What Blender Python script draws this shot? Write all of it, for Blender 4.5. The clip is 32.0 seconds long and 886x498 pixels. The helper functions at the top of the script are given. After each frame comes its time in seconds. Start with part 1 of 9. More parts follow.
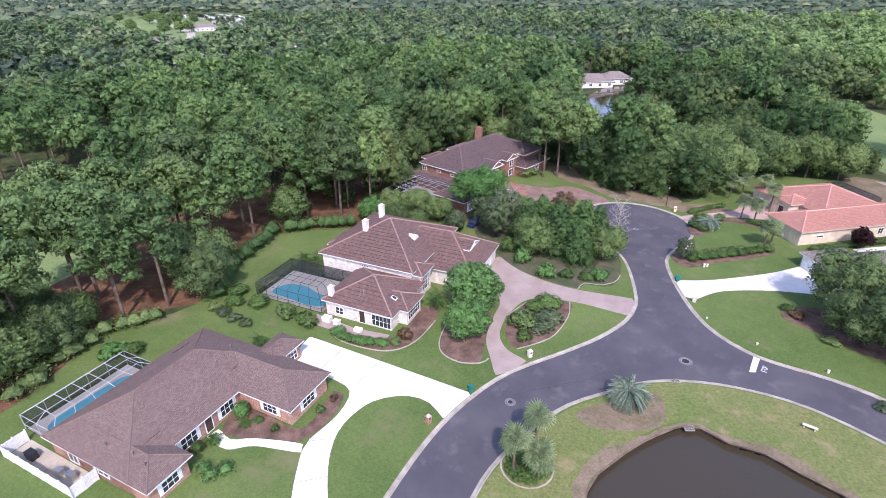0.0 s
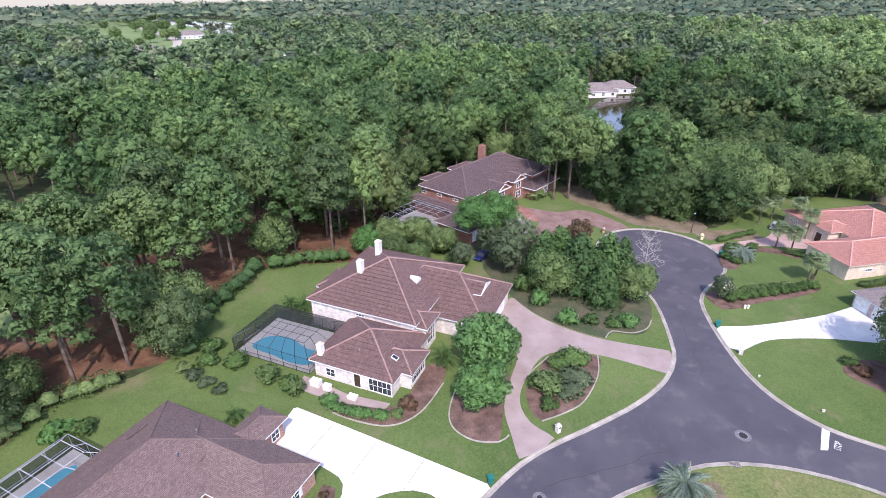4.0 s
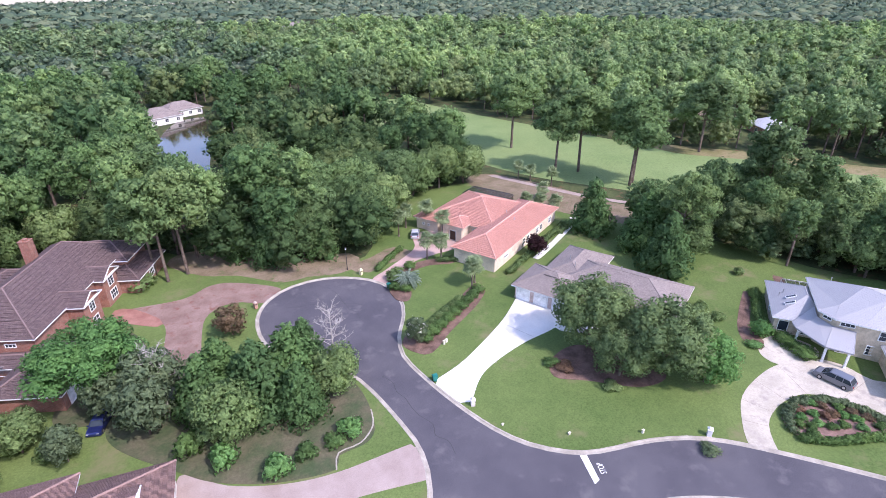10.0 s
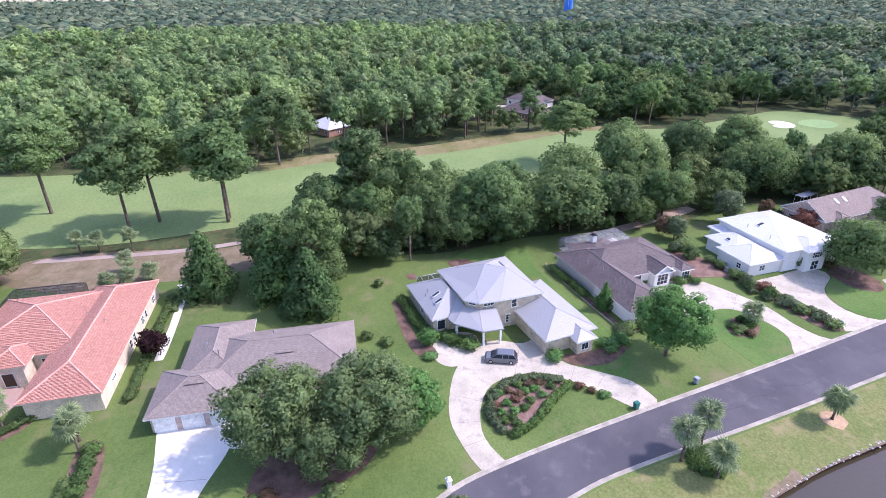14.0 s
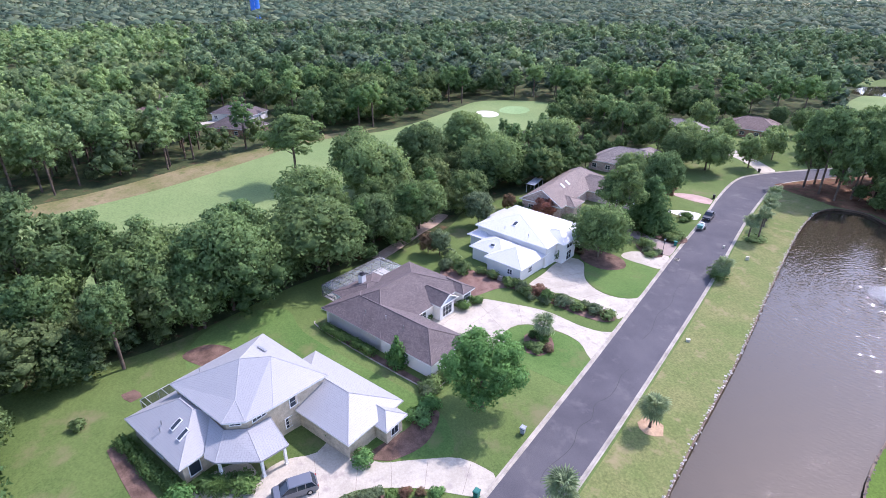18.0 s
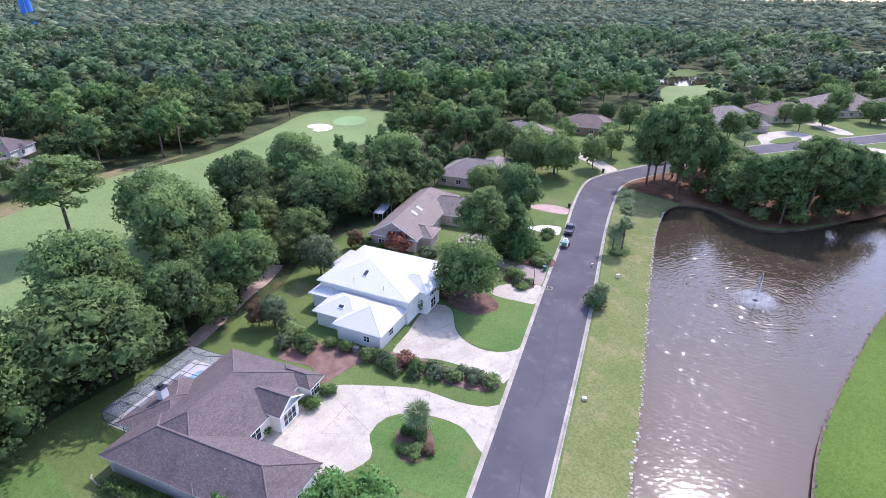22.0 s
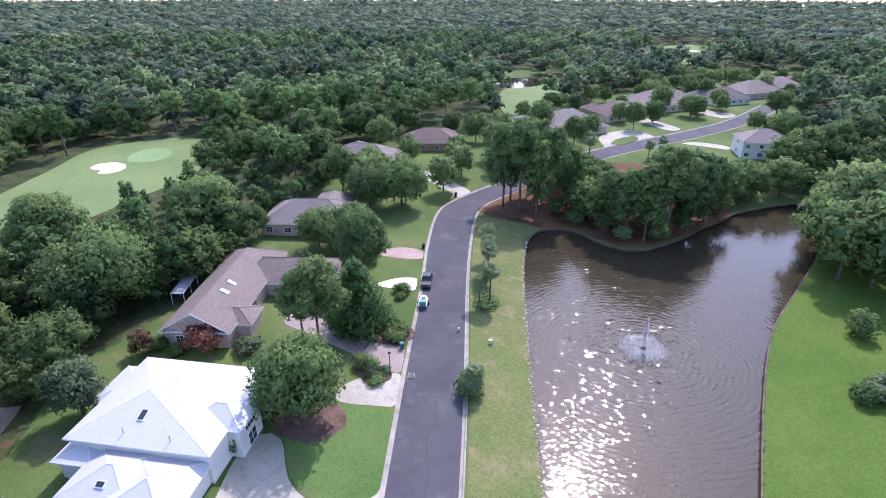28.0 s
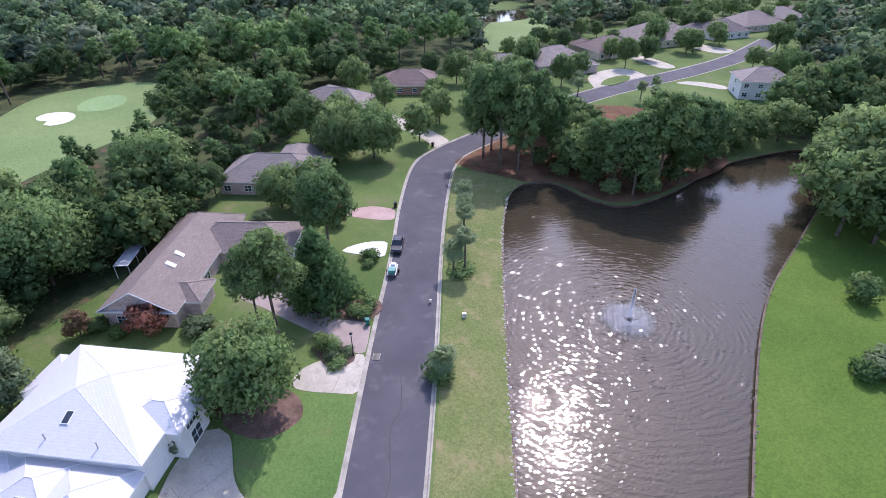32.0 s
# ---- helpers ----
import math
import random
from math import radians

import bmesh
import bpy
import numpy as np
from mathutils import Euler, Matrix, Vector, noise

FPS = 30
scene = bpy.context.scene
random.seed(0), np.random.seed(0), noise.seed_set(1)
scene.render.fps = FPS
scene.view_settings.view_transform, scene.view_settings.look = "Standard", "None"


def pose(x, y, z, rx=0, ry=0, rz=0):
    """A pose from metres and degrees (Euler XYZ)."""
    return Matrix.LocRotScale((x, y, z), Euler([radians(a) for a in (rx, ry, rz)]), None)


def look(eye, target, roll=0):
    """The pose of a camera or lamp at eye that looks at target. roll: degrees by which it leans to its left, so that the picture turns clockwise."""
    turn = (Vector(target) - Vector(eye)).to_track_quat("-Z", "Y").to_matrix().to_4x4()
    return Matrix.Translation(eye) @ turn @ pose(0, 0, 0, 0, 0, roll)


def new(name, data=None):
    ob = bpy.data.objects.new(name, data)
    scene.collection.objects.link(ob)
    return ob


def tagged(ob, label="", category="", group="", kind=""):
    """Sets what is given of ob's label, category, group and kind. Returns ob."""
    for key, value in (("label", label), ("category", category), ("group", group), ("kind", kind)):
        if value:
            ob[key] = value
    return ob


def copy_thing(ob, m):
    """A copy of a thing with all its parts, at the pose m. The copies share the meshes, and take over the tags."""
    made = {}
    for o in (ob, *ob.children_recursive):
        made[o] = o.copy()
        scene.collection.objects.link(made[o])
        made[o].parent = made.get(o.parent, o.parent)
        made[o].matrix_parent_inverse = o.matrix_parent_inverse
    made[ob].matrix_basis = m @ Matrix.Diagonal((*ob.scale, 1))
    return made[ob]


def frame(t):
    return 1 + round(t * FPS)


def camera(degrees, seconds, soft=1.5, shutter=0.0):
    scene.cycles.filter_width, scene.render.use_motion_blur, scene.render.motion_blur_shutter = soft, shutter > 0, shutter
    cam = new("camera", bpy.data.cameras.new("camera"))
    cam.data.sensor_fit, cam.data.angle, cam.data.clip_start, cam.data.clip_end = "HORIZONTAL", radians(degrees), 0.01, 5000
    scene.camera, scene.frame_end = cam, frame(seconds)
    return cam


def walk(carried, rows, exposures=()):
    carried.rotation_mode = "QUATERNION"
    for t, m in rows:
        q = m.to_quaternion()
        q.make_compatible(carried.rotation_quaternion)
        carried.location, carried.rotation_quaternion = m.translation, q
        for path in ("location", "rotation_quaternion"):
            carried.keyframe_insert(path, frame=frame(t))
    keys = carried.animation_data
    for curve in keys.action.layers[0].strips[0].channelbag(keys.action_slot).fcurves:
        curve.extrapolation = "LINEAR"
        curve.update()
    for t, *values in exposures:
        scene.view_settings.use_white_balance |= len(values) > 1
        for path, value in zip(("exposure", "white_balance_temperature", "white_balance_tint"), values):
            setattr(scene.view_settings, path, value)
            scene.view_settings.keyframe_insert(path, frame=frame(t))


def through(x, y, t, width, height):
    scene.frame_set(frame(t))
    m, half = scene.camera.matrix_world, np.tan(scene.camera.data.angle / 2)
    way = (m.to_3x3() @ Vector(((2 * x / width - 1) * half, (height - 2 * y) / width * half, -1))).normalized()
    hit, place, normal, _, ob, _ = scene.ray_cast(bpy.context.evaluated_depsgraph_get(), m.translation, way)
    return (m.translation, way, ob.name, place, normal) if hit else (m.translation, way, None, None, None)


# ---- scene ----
cam = camera(79.1, 32.0, 0.5)
PATH = [
    (0, (-18.634, -71.227, 51.716), (-19.125, -69.518, 50.801), 0.0),
    (0.5, (-18.844, -69.781, 51.562), (-19.404, -68.091, 50.651), -0.1),
    (1, (-19.338, -67.954, 51.412), (-19.946, -66.28, 50.502), -0.3),
    (1.5, (-19.916, -66.481, 51.325), (-20.547, -64.813, 50.42), -0.3),
    (2, (-20.686, -64.739, 51.392), (-21.326, -63.076, 50.484), -0.4),
    (2.5, (-21.621, -63.018, 51.377), (-22.267, -61.357, 50.47), -0.3),
    (4.5, (-25.64, -56.024, 51.593), (-26.035, -54.282, 50.695), -0.1),
    (5, (-26.418, -54.063, 51.929), (-26.757, -52.31, 51.029), -0.2),
    (5.5, (-26.935, -51.963, 52.004), (-27.18, -50.193, 51.105), -0.4),
    (6, (-27.737, -49.646, 52.18), (-27.845, -47.864, 51.28), -0.3),
    (6.5, (-28.41, -47.262, 52.406), (-28.447, -45.478, 51.502), -0.3),
    (7, (-28.749, -44.798, 52.588), (-28.719, -43.016, 51.68), -0.3),
    (7.5, (-29.336, -42.188, 52.707), (-29.207, -40.413, 51.796), -0.2),
    (8, (-29.81, -39.631, 52.583), (-29.582, -37.863, 51.676), -0.2),
    (8.5, (-29.963, -37.113, 52.586), (-29.61, -35.365, 51.681), -0.2),
    (9, (-29.705, -34.534, 52.578), (-29.166, -32.833, 51.675), -0.4),
    (9.5, (-29.649, -31.87, 52.513), (-28.919, -30.24, 51.613), -0.3),
    (10, (-29.308, -29.247, 52.205), (-28.429, -27.688, 51.313), -0.2),
    (10.5, (-28.721, -26.609, 52.109), (-27.725, -25.12, 51.219), -0.3),
    (11, (-27.746, -24.175, 51.879), (-26.628, -22.771, 50.995), -0.3),
    (11.5, (-26.49, -22.017, 52.048), (-25.25, -20.722, 51.163), -0.4),
    (12, (-24.931, -20.132, 52.342), (-23.554, -18.983, 51.457), -0.6),
    (12.5, (-23.521, -17.931, 52.459), (-22.014, -16.957, 51.575), -0.5),
    (13, (-21.839, -15.675, 52.612), (-20.225, -14.892, 51.727), -0.3),
    (13.5, (-19.761, -14.075, 52.715), (-18.074, -13.465, 51.831), -0.3),
    (14, (-17.615, -12.524, 52.627), (-15.879, -12.065, 51.747), -0.4),
    (14.5, (-15.093, -11.434, 52.562), (-13.343, -11.025, 51.683), -0.5),
    (15, (-12.552, -10.675, 52.394), (-10.772, -10.424, 51.518), -0.7),
    (15.5, (-9.874, -9.971, 52.304), (-8.076, -9.914, 51.429), -0.6),
    (17.5, (1.763, -8.362, 51.856), (3.51, -8.776, 50.975), 0.1),
    (18, (4.585, -8.682, 51.932), (6.315, -9.158, 51.049), 0.3),
    (18.5, (7.267, -9.273, 51.984), (8.991, -9.765, 51.098), 0.4),
    (19, (9.953, -10.066, 51.974), (11.67, -10.58, 51.088), 0.6),
    (19.5, (12.35, -10.948, 52.113), (14.059, -11.487, 51.224), 0.8),
    (20, (14.981, -12.002, 52.159), (16.653, -12.645, 51.271), 1.0),
    (20.5, (17.539, -13.127, 51.948), (19.173, -13.866, 51.062), 1.0),
    (21, (19.676, -14.886, 51.881), (21.279, -15.694, 50.999), 0.7),
    (21.5, (22.83, -17.044, 51.735), (24.39, -17.93, 50.851), 0.4),
    (22, (25.099, -18.574, 51.637), (26.614, -19.537, 50.756), 0.4),
    (22.5, (27.381, -19.966, 51.411), (28.868, -20.976, 50.534), 0.4),
    (23, (29.611, -21.609, 51.555), (31.082, -22.641, 50.676), 0.5),
    (23.5, (31.432, -23.316, 51.603), (32.867, -24.399, 50.726), 0.4),
    (24, (33.209, -25.237, 51.554), (34.611, -26.365, 50.68), 0.3),
    (24.5, (35.05, -27.015, 51.559), (36.42, -28.182, 50.686), 0.3),
    (25, (36.571, -28.976, 51.626), (37.911, -30.176, 50.752), 0.2),
    (25.5, (37.854, -30.988, 51.585), (39.173, -32.213, 50.712), -0.1),
    (26, (39.079, -32.688, 51.556), (40.357, -33.955, 50.684), -0.2),
    (26.5, (40.392, -34.354, 51.746), (41.643, -35.647, 50.872), -0.0),
    (28.5, (43.706, -40.1, 51.785), (44.891, -41.456, 50.913), -0.1),
    (29, (44.209, -41.442, 51.744), (45.391, -42.799, 50.871), -0.2),
    (29.5, (44.948, -42.642, 51.599), (46.121, -43.999, 50.714), -0.2),
    (30, (45.567, -43.671, 51.448), (46.73, -45.03, 50.554), -0.1),
    (30.5, (45.795, -45.075, 51.47), (46.967, -46.438, 50.591), -0.3),
    (31, (46.088, -46.131, 51.55), (47.254, -47.487, 50.654), -0.3),
    (31.5, (46.66, -46.937, 51.291), (47.791, -48.268, 50.316), -0.2),
    (32, (46.91, -47.997, 51.349), (48.005, -49.286, 50.282), -0.3),
]
EXPOSURES = [(0, 1.19, 6300, 29), (8, 1.31, 6250, 29), (10, 1.41, 6200, 31), (12, 1.48, 6200, 34), (13.5, 1.45, 6200, 33), (18, 1.44, 6150, 30), (24, 1.31, 6050, 29), (30, 1.23, 6000, 29), (32, 1.12, 6100, 28)]
walk(cam, [(t, look(eye, target, roll)) for t, eye, target, roll in PATH], EXPOSURES)

# ---- light ----
SUN_AZ, SUN_EL = radians(157), radians(49.5)
world = bpy.data.worlds.new("sky")
scene.world = world
world.use_nodes = True
wn = world.node_tree.nodes
sky = wn.new("ShaderNodeTexSky")
sky.sky_type, sky.sun_disc = "NISHITA", False
sky.sun_elevation, sky.sun_rotation = SUN_EL, SUN_AZ
sky.air_density, sky.dust_density, sky.ozone_density = 1.0, 1.1, 1.2
wn["Background"].inputs["Strength"].default_value = 0.15
world.node_tree.links.new(sky.outputs[0], wn["Background"].inputs["Color"])
sun_dir = Vector((math.sin(SUN_AZ) * math.cos(SUN_EL), math.cos(SUN_AZ) * math.cos(SUN_EL), math.sin(SUN_EL)))
lamp = bpy.data.lights.new("sun", "SUN")
lamp.energy, lamp.angle, lamp.color = 1.84, radians(1.4), (1.0, 0.97, 0.92)
new("sun", lamp).matrix_world = look(sun_dir * 300, (0, 0, 0))

# ---- materials ----
def shader(name, rough=0.8, metal=0.0, spec=0.4):
    m = bpy.data.materials.new(name)
    m.use_nodes = True
    b = m.node_tree.nodes["Principled BSDF"]
    b.inputs["Roughness"].default_value, b.inputs["Metallic"].default_value = rough, metal
    b.inputs["Specular IOR Level"].default_value = spec
    return m, m.node_tree.nodes, m.node_tree.links, b


def ramp(n, stops):
    r = n.new("ShaderNodeValToRGB")
    while len(r.color_ramp.elements) < len(stops):
        r.color_ramp.elements.new(0.5)
    for e, (p, c) in zip(r.color_ramp.elements, stops):
        e.position, e.color = p, (*c, 1)
    return r


def noise_tex(n, l, scale, detail=4, coord=None, rough=0.6):
    t = n.new("ShaderNodeTexNoise")
    t.inputs["Scale"].default_value, t.inputs["Detail"].default_value, t.inputs["Roughness"].default_value = scale, detail, rough
    if coord is not None:
        l.new(coord, t.inputs["Vector"])
    return t


def blend(n, l, a, b, fac, mode="MIX"):
    x = n.new("ShaderNodeMix")
    x.data_type, x.blend_type = "RGBA", mode
    for sock, v in ((x.inputs[0], fac), (x.inputs[6], a), (x.inputs[7], b)):
        if isinstance(v, (int, float)):
            sock.default_value = v
        elif isinstance(v, tuple):
            sock.default_value = (*v, 1)
        else:
            l.new(v, sock)
    return x.outputs[2]


def bump(n, l, b, height, strength, dist=0.05):
    x = n.new("ShaderNodeBump")
    x.inputs["Strength"].default_value, x.inputs["Distance"].default_value = strength, dist
    l.new(height, x.inputs["Height"])
    l.new(x.outputs[0], b.inputs["Normal"])


def position(n):
    return n.new("ShaderNodeNewGeometry").outputs["Position"]


def surface(name, dark, light, big=0.15, fine=3.0, rough=0.85, bumpy=0.3, spec=0.3, third=None, metal=0.0, grain=0.26):
    """Two colours mixed by a broad and a fine noise, with fine relief."""
    m, n, l, b = shader(name, rough, metal, spec)
    p = position(n)
    wide, small = noise_tex(n, l, big, 5, p), noise_tex(n, l, fine, 6, p, 0.7)
    r1 = ramp(n, [(0.36, dark), (0.64, light)])
    l.new(wide.outputs[0], r1.inputs[0])
    r2 = ramp(n, [(0.3, (1 - grain,) * 3), (0.7, (1 + grain,) * 3)])
    l.new(small.outputs[0], r2.inputs[0])
    col = blend(n, l, r1.outputs[0], r2.outputs[0], 1.0, "MULTIPLY")
    if third:
        patchy = noise_tex(n, l, big * 2.3, 6, p, 0.65)
        r3 = ramp(n, [(0.55, (0, 0, 0)), (0.68, (1, 1, 1))])
        l.new(patchy.outputs[0], r3.inputs[0])
        col = blend(n, l, col, third, r3.outputs[0])
    l.new(col, b.inputs["Base Color"])
    if bumpy:
        bump(n, l, b, small.outputs[0], bumpy)
    return m


def roofing(name, dark, light, tile_w, row, rough=0.75, barrel=0.0, metal=0.0, stain=(0.05, 0.04, 0.04), stains=0.25, spec=0.3, joint=0.55, relief=0.35, grain=0.2):
    """Courses of shingles or tiles on UVs in metres."""
    m, n, l, b = shader(name, rough, metal, spec)
    uv = n.new("ShaderNodeUVMap").outputs[0]
    brick = n.new("ShaderNodeTexBrick")
    brick.inputs["Scale"].default_value = 1.0
    for key, v in (("Mortar Size", 0.012), ("Brick Width", tile_w), ("Row Height", row), ("Bias", 0.0)):
        brick.inputs[key].default_value = v
    brick.inputs["Color1"].default_value, brick.inputs["Color2"].default_value = (*dark, 1), (*light, 1)
    brick.inputs["Mortar"].default_value = (*(c * joint for c in dark), 1)
    l.new(uv, brick.inputs["Vector"])
    p = position(n)
    wide = noise_tex(n, l, 0.35, 6, p, 0.7)
    r = ramp(n, [(0.5, (0, 0, 0)), (0.75, (1, 1, 1))])
    l.new(wide.outputs[0], r.inputs[0])
    sc = n.new("ShaderNodeMath")
    sc.operation = "MULTIPLY"
    sc.inputs[1].default_value = stains
    l.new(r.outputs[0], sc.inputs[0])
    col = blend(n, l, brick.outputs[0], stain, sc.outputs[0])
    fine = noise_tex(n, l, 6.0, 5, p)
    r2 = ramp(n, [(0.3, (1 - grain,) * 3), (0.7, (1 + grain,) * 3)])
    l.new(fine.outputs[0], r2.inputs[0])
    l.new(blend(n, l, col, r2.outputs[0], 1.0, "MULTIPLY"), b.inputs["Base Color"])
    if barrel:
        w = n.new("ShaderNodeTexWave")
        w.inputs["Scale"].default_value = 1.0 / barrel * 0.314 * 2
        l.new(uv, w.inputs["Vector"])
        bump(n, l, b, w.outputs[0], 1.0, 0.09)
    else:
        bump(n, l, b, brick.outputs[1], relief, -0.03)
    return m


def brickwork(name, c1, c2, mortar, width=0.22, row=0.075):
    m, n, l, b = shader(name, 0.85)
    uv = n.new("ShaderNodeUVMap").outputs[0]
    brick = n.new("ShaderNodeTexBrick")
    brick.inputs["Scale"].default_value = 1.0
    for key, v in (("Mortar Size", 0.008), ("Brick Width", width), ("Row Height", row)):
        brick.inputs[key].default_value = v
    for key, c in (("Color1", c1), ("Color2", c2), ("Mortar", mortar)):
        brick.inputs[key].default_value = (*c, 1)
    l.new(uv, brick.inputs["Vector"])
    fine = noise_tex(n, l, 1.3, 6, position(n))
    r2 = ramp(n, [(0.3, (0.75,) * 3), (0.7, (1.25,) * 3)])
    l.new(fine.outputs[0], r2.inputs[0])
    l.new(blend(n, l, brick.outputs[0], r2.outputs[0], 1.0, "MULTIPLY"), b.inputs["Base Color"])
    bump(n, l, b, brick.outputs[1], 0.4, -0.01)
    return m


def foliage(name, a, b_, c, through=0.42, stand=False):
    """Leaves: hue by tree, a slight change from spray to spray, and leafy grain."""
    m, n, l, b = shader(name, 0.7, 0, 0.06)
    g = n.new("ShaderNodeNewGeometry")
    if stand:
        t = n.new("ShaderNodeAttribute")
        t.attribute_name = "tone"
        pick = t.outputs["Fac"]
    else:
        pick = n.new("ShaderNodeObjectInfo").outputs["Random"]
    r = ramp(n, [(0.05, a), (0.5, b_), (0.95, c)])
    l.new(pick, r.inputs[0])
    r2 = ramp(n, [(0.0, (0.78,) * 3), (1.0, (1.2,) * 3)])
    l.new(g.outputs["Random Per Island"], r2.inputs[0])
    col = blend(n, l, r.outputs[0], r2.outputs[0], 1.0, "MULTIPLY")
    wide = noise_tex(n, l, 0.5, 3, g.outputs["Position"])
    r3 = ramp(n, [(0.35, (0.82, 0.86, 0.86)), (0.65, (1.12, 1.1, 1.04))])
    l.new(wide.outputs[0], r3.inputs[0])
    col = blend(n, l, col, r3.outputs[0], 1.0, "MULTIPLY")
    if stand:
        broad = noise_tex(n, l, 0.012, 3, g.outputs["Position"])
        r5 = ramp(n, [(0.38, (0.82, 0.84, 0.88)), (0.62, (1.2, 1.18, 1.08))])
        l.new(broad.outputs[0], r5.inputs[0])
        col = blend(n, l, col, r5.outputs[0], 1.0, "MULTIPLY")
    tuft = noise_tex(n, l, 3.4, 4, g.outputs["Position"], 0.7)
    r4 = ramp(n, [(0.36, (0.7, 0.72, 0.7)), (0.64, (1.3, 1.28, 1.24))])
    l.new(tuft.outputs[0], r4.inputs[0])
    col = blend(n, l, col, r4.outputs[0], 1.0, "MULTIPLY")
    bump(n, l, b, tuft.outputs[0], 0.6, 0.4)
    l.new(col, b.inputs["Base Color"])
    t = n.new("ShaderNodeBsdfTranslucent")
    l.new(col, t.inputs["Color"])
    mix = n.new("ShaderNodeMixShader")
    mix.inputs[0].default_value = through
    l.new(b.outputs[0], mix.inputs[1])
    l.new(t.outputs[0], mix.inputs[2])
    l.new(mix.outputs[0], n["Material Output"].inputs["Surface"])
    return m


def plain(name, c, rough=0.6, metal=0.0, spec=0.4, vary=0.12):
    return surface(name, tuple(v * (1 - vary) for v in c), tuple(min(1, v * (1 + vary)) for v in c), 0.7, 5.0, rough, 0.08, spec, metal=metal)


def water_mat(name, colour, wave, strength, rough=0.06, dist=0.12):
    m, n, l, b = shader(name, rough, 0, 0.5)
    b.inputs["Base Color"].default_value = (*colour, 1)
    p = position(n)
    a, c = noise_tex(n, l, wave, 5, p, 0.65), noise_tex(n, l, wave * 4.0, 3, p)
    add = n.new("ShaderNodeMath")
    l.new(a.outputs[0], add.inputs[0])
    l.new(c.outputs[0], add.inputs[1])
    bump(n, l, b, add.outputs[0], strength, dist)
    return m


GRASS = surface("grass", (0.078, 0.126, 0.035), (0.126, 0.176, 0.054), 0.045, 4.0, 0.9, 0.5, 0.12, third=(0.168, 0.166, 0.08), grain=0.28)
LAWN_BRIGHT = surface("bright_grass", (0.074, 0.135, 0.021), (0.101, 0.161, 0.028), 0.06, 4.0, 0.9, 0.5, 0.15, grain=0.36)
VERGE = surface("dry_grass", (0.125, 0.165, 0.05), (0.175, 0.185, 0.07), 0.12, 3.0, 0.9, 0.5, 0.15, third=(0.25, 0.215, 0.11), grain=0.36)
FAIRWAY = surface("fairway_grass", (0.148, 0.216, 0.079), (0.188, 0.252, 0.096), 0.04, 2.0, 0.9, 0.3, 0.15)
GREEN = surface("putting_grass", (0.2, 0.31, 0.13), (0.24, 0.35, 0.15), 0.05, 2.0, 0.9, 0.2, 0.15)
STRAW = surface("pine_straw", (0.1, 0.05, 0.03), (0.2, 0.11, 0.065), 0.2, 3.0, 0.95, 0.6, 0.1, third=(0.09, 0.1, 0.04))
ROUGH = surface("rough_grass", (0.15, 0.15, 0.06), (0.24, 0.2, 0.11), 0.1, 2.0, 0.95, 0.5, 0.1, third=(0.1, 0.13, 0.04))
SAND = surface("sand", (0.6, 0.55, 0.46), (0.75, 0.7, 0.6), 0.3, 3.0, 0.95, 0.3, 0.1)
MULCH = surface("mulch", (0.1, 0.065, 0.05), (0.2, 0.13, 0.1), 0.5, 6.0, 0.95, 0.8, 0.1)
ASPHALT = surface("asphalt", (0.071, 0.068, 0.079), (0.097, 0.093, 0.102), 0.12, 9.0, 0.85, 0.35, 0.25, third=(0.122, 0.117, 0.122))
CONCRETE = surface("concrete", (0.28, 0.255, 0.21), (0.42, 0.385, 0.32), 0.5, 4.0, 0.85, 0.2, 0.2, grain=0.09)
DRIVE_WHITE = surface("pale_concrete", (0.62, 0.6, 0.54), (0.7, 0.68, 0.62), 0.2, 5.0, 0.85, 0.2, 0.2, grain=0.09)
DRIVE_GREY = surface("weathered_concrete", (0.39, 0.355, 0.284), (0.49, 0.45, 0.366), 0.25, 4.0, 0.85, 0.2, 0.2, third=(0.33, 0.295, 0.255), grain=0.12)
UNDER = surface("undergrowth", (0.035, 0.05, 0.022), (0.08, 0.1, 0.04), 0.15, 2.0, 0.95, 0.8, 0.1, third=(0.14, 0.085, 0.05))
PAVER = surface("tan_pavers", (0.3, 0.235, 0.205), (0.37, 0.3, 0.265), 0.3, 7.0, 0.85, 0.4, 0.2, grain=0.16)
PAVER_PINK = surface("rose_pavers", (0.38, 0.26, 0.22), (0.47, 0.34, 0.3), 0.3, 7.0, 0.85, 0.4, 0.2, grain=0.16)
ROSE_WORN = surface("worn_rose_paving", (0.2, 0.13, 0.105), (0.27, 0.19, 0.16), 0.3, 6.0, 0.9, 0.4, 0.2, third=(0.2, 0.1, 0.075))
BARE = surface("bare_dry_ground", (0.16, 0.13, 0.08), (0.23, 0.18, 0.125), 0.25, 4.0, 0.95, 0.5, 0.1, third=(0.12, 0.135, 0.06))
BRICK_PAVE = surface("red_pavers", (0.24, 0.11, 0.085), (0.34, 0.18, 0.14), 0.35, 7.0, 0.85, 0.4, 0.2)
LAKE = water_mat("lake_water", (0.05, 0.041, 0.026), 2.2, 1.0, 0.045, 0.0018)
# Pool water with the cage's shade put into its base colour.
POOL_DARK = water_mat("shaded_pool_water", (0.03, 0.085, 0.11), 1.2, 0.05)
POOL = water_mat("pool_water", (0.1, 0.5, 0.62), 1.2, 0.05)
SHINGLE_A = roofing("brown_shingles", (0.15, 0.105, 0.09), (0.215, 0.155, 0.135), 0.35, 0.16)
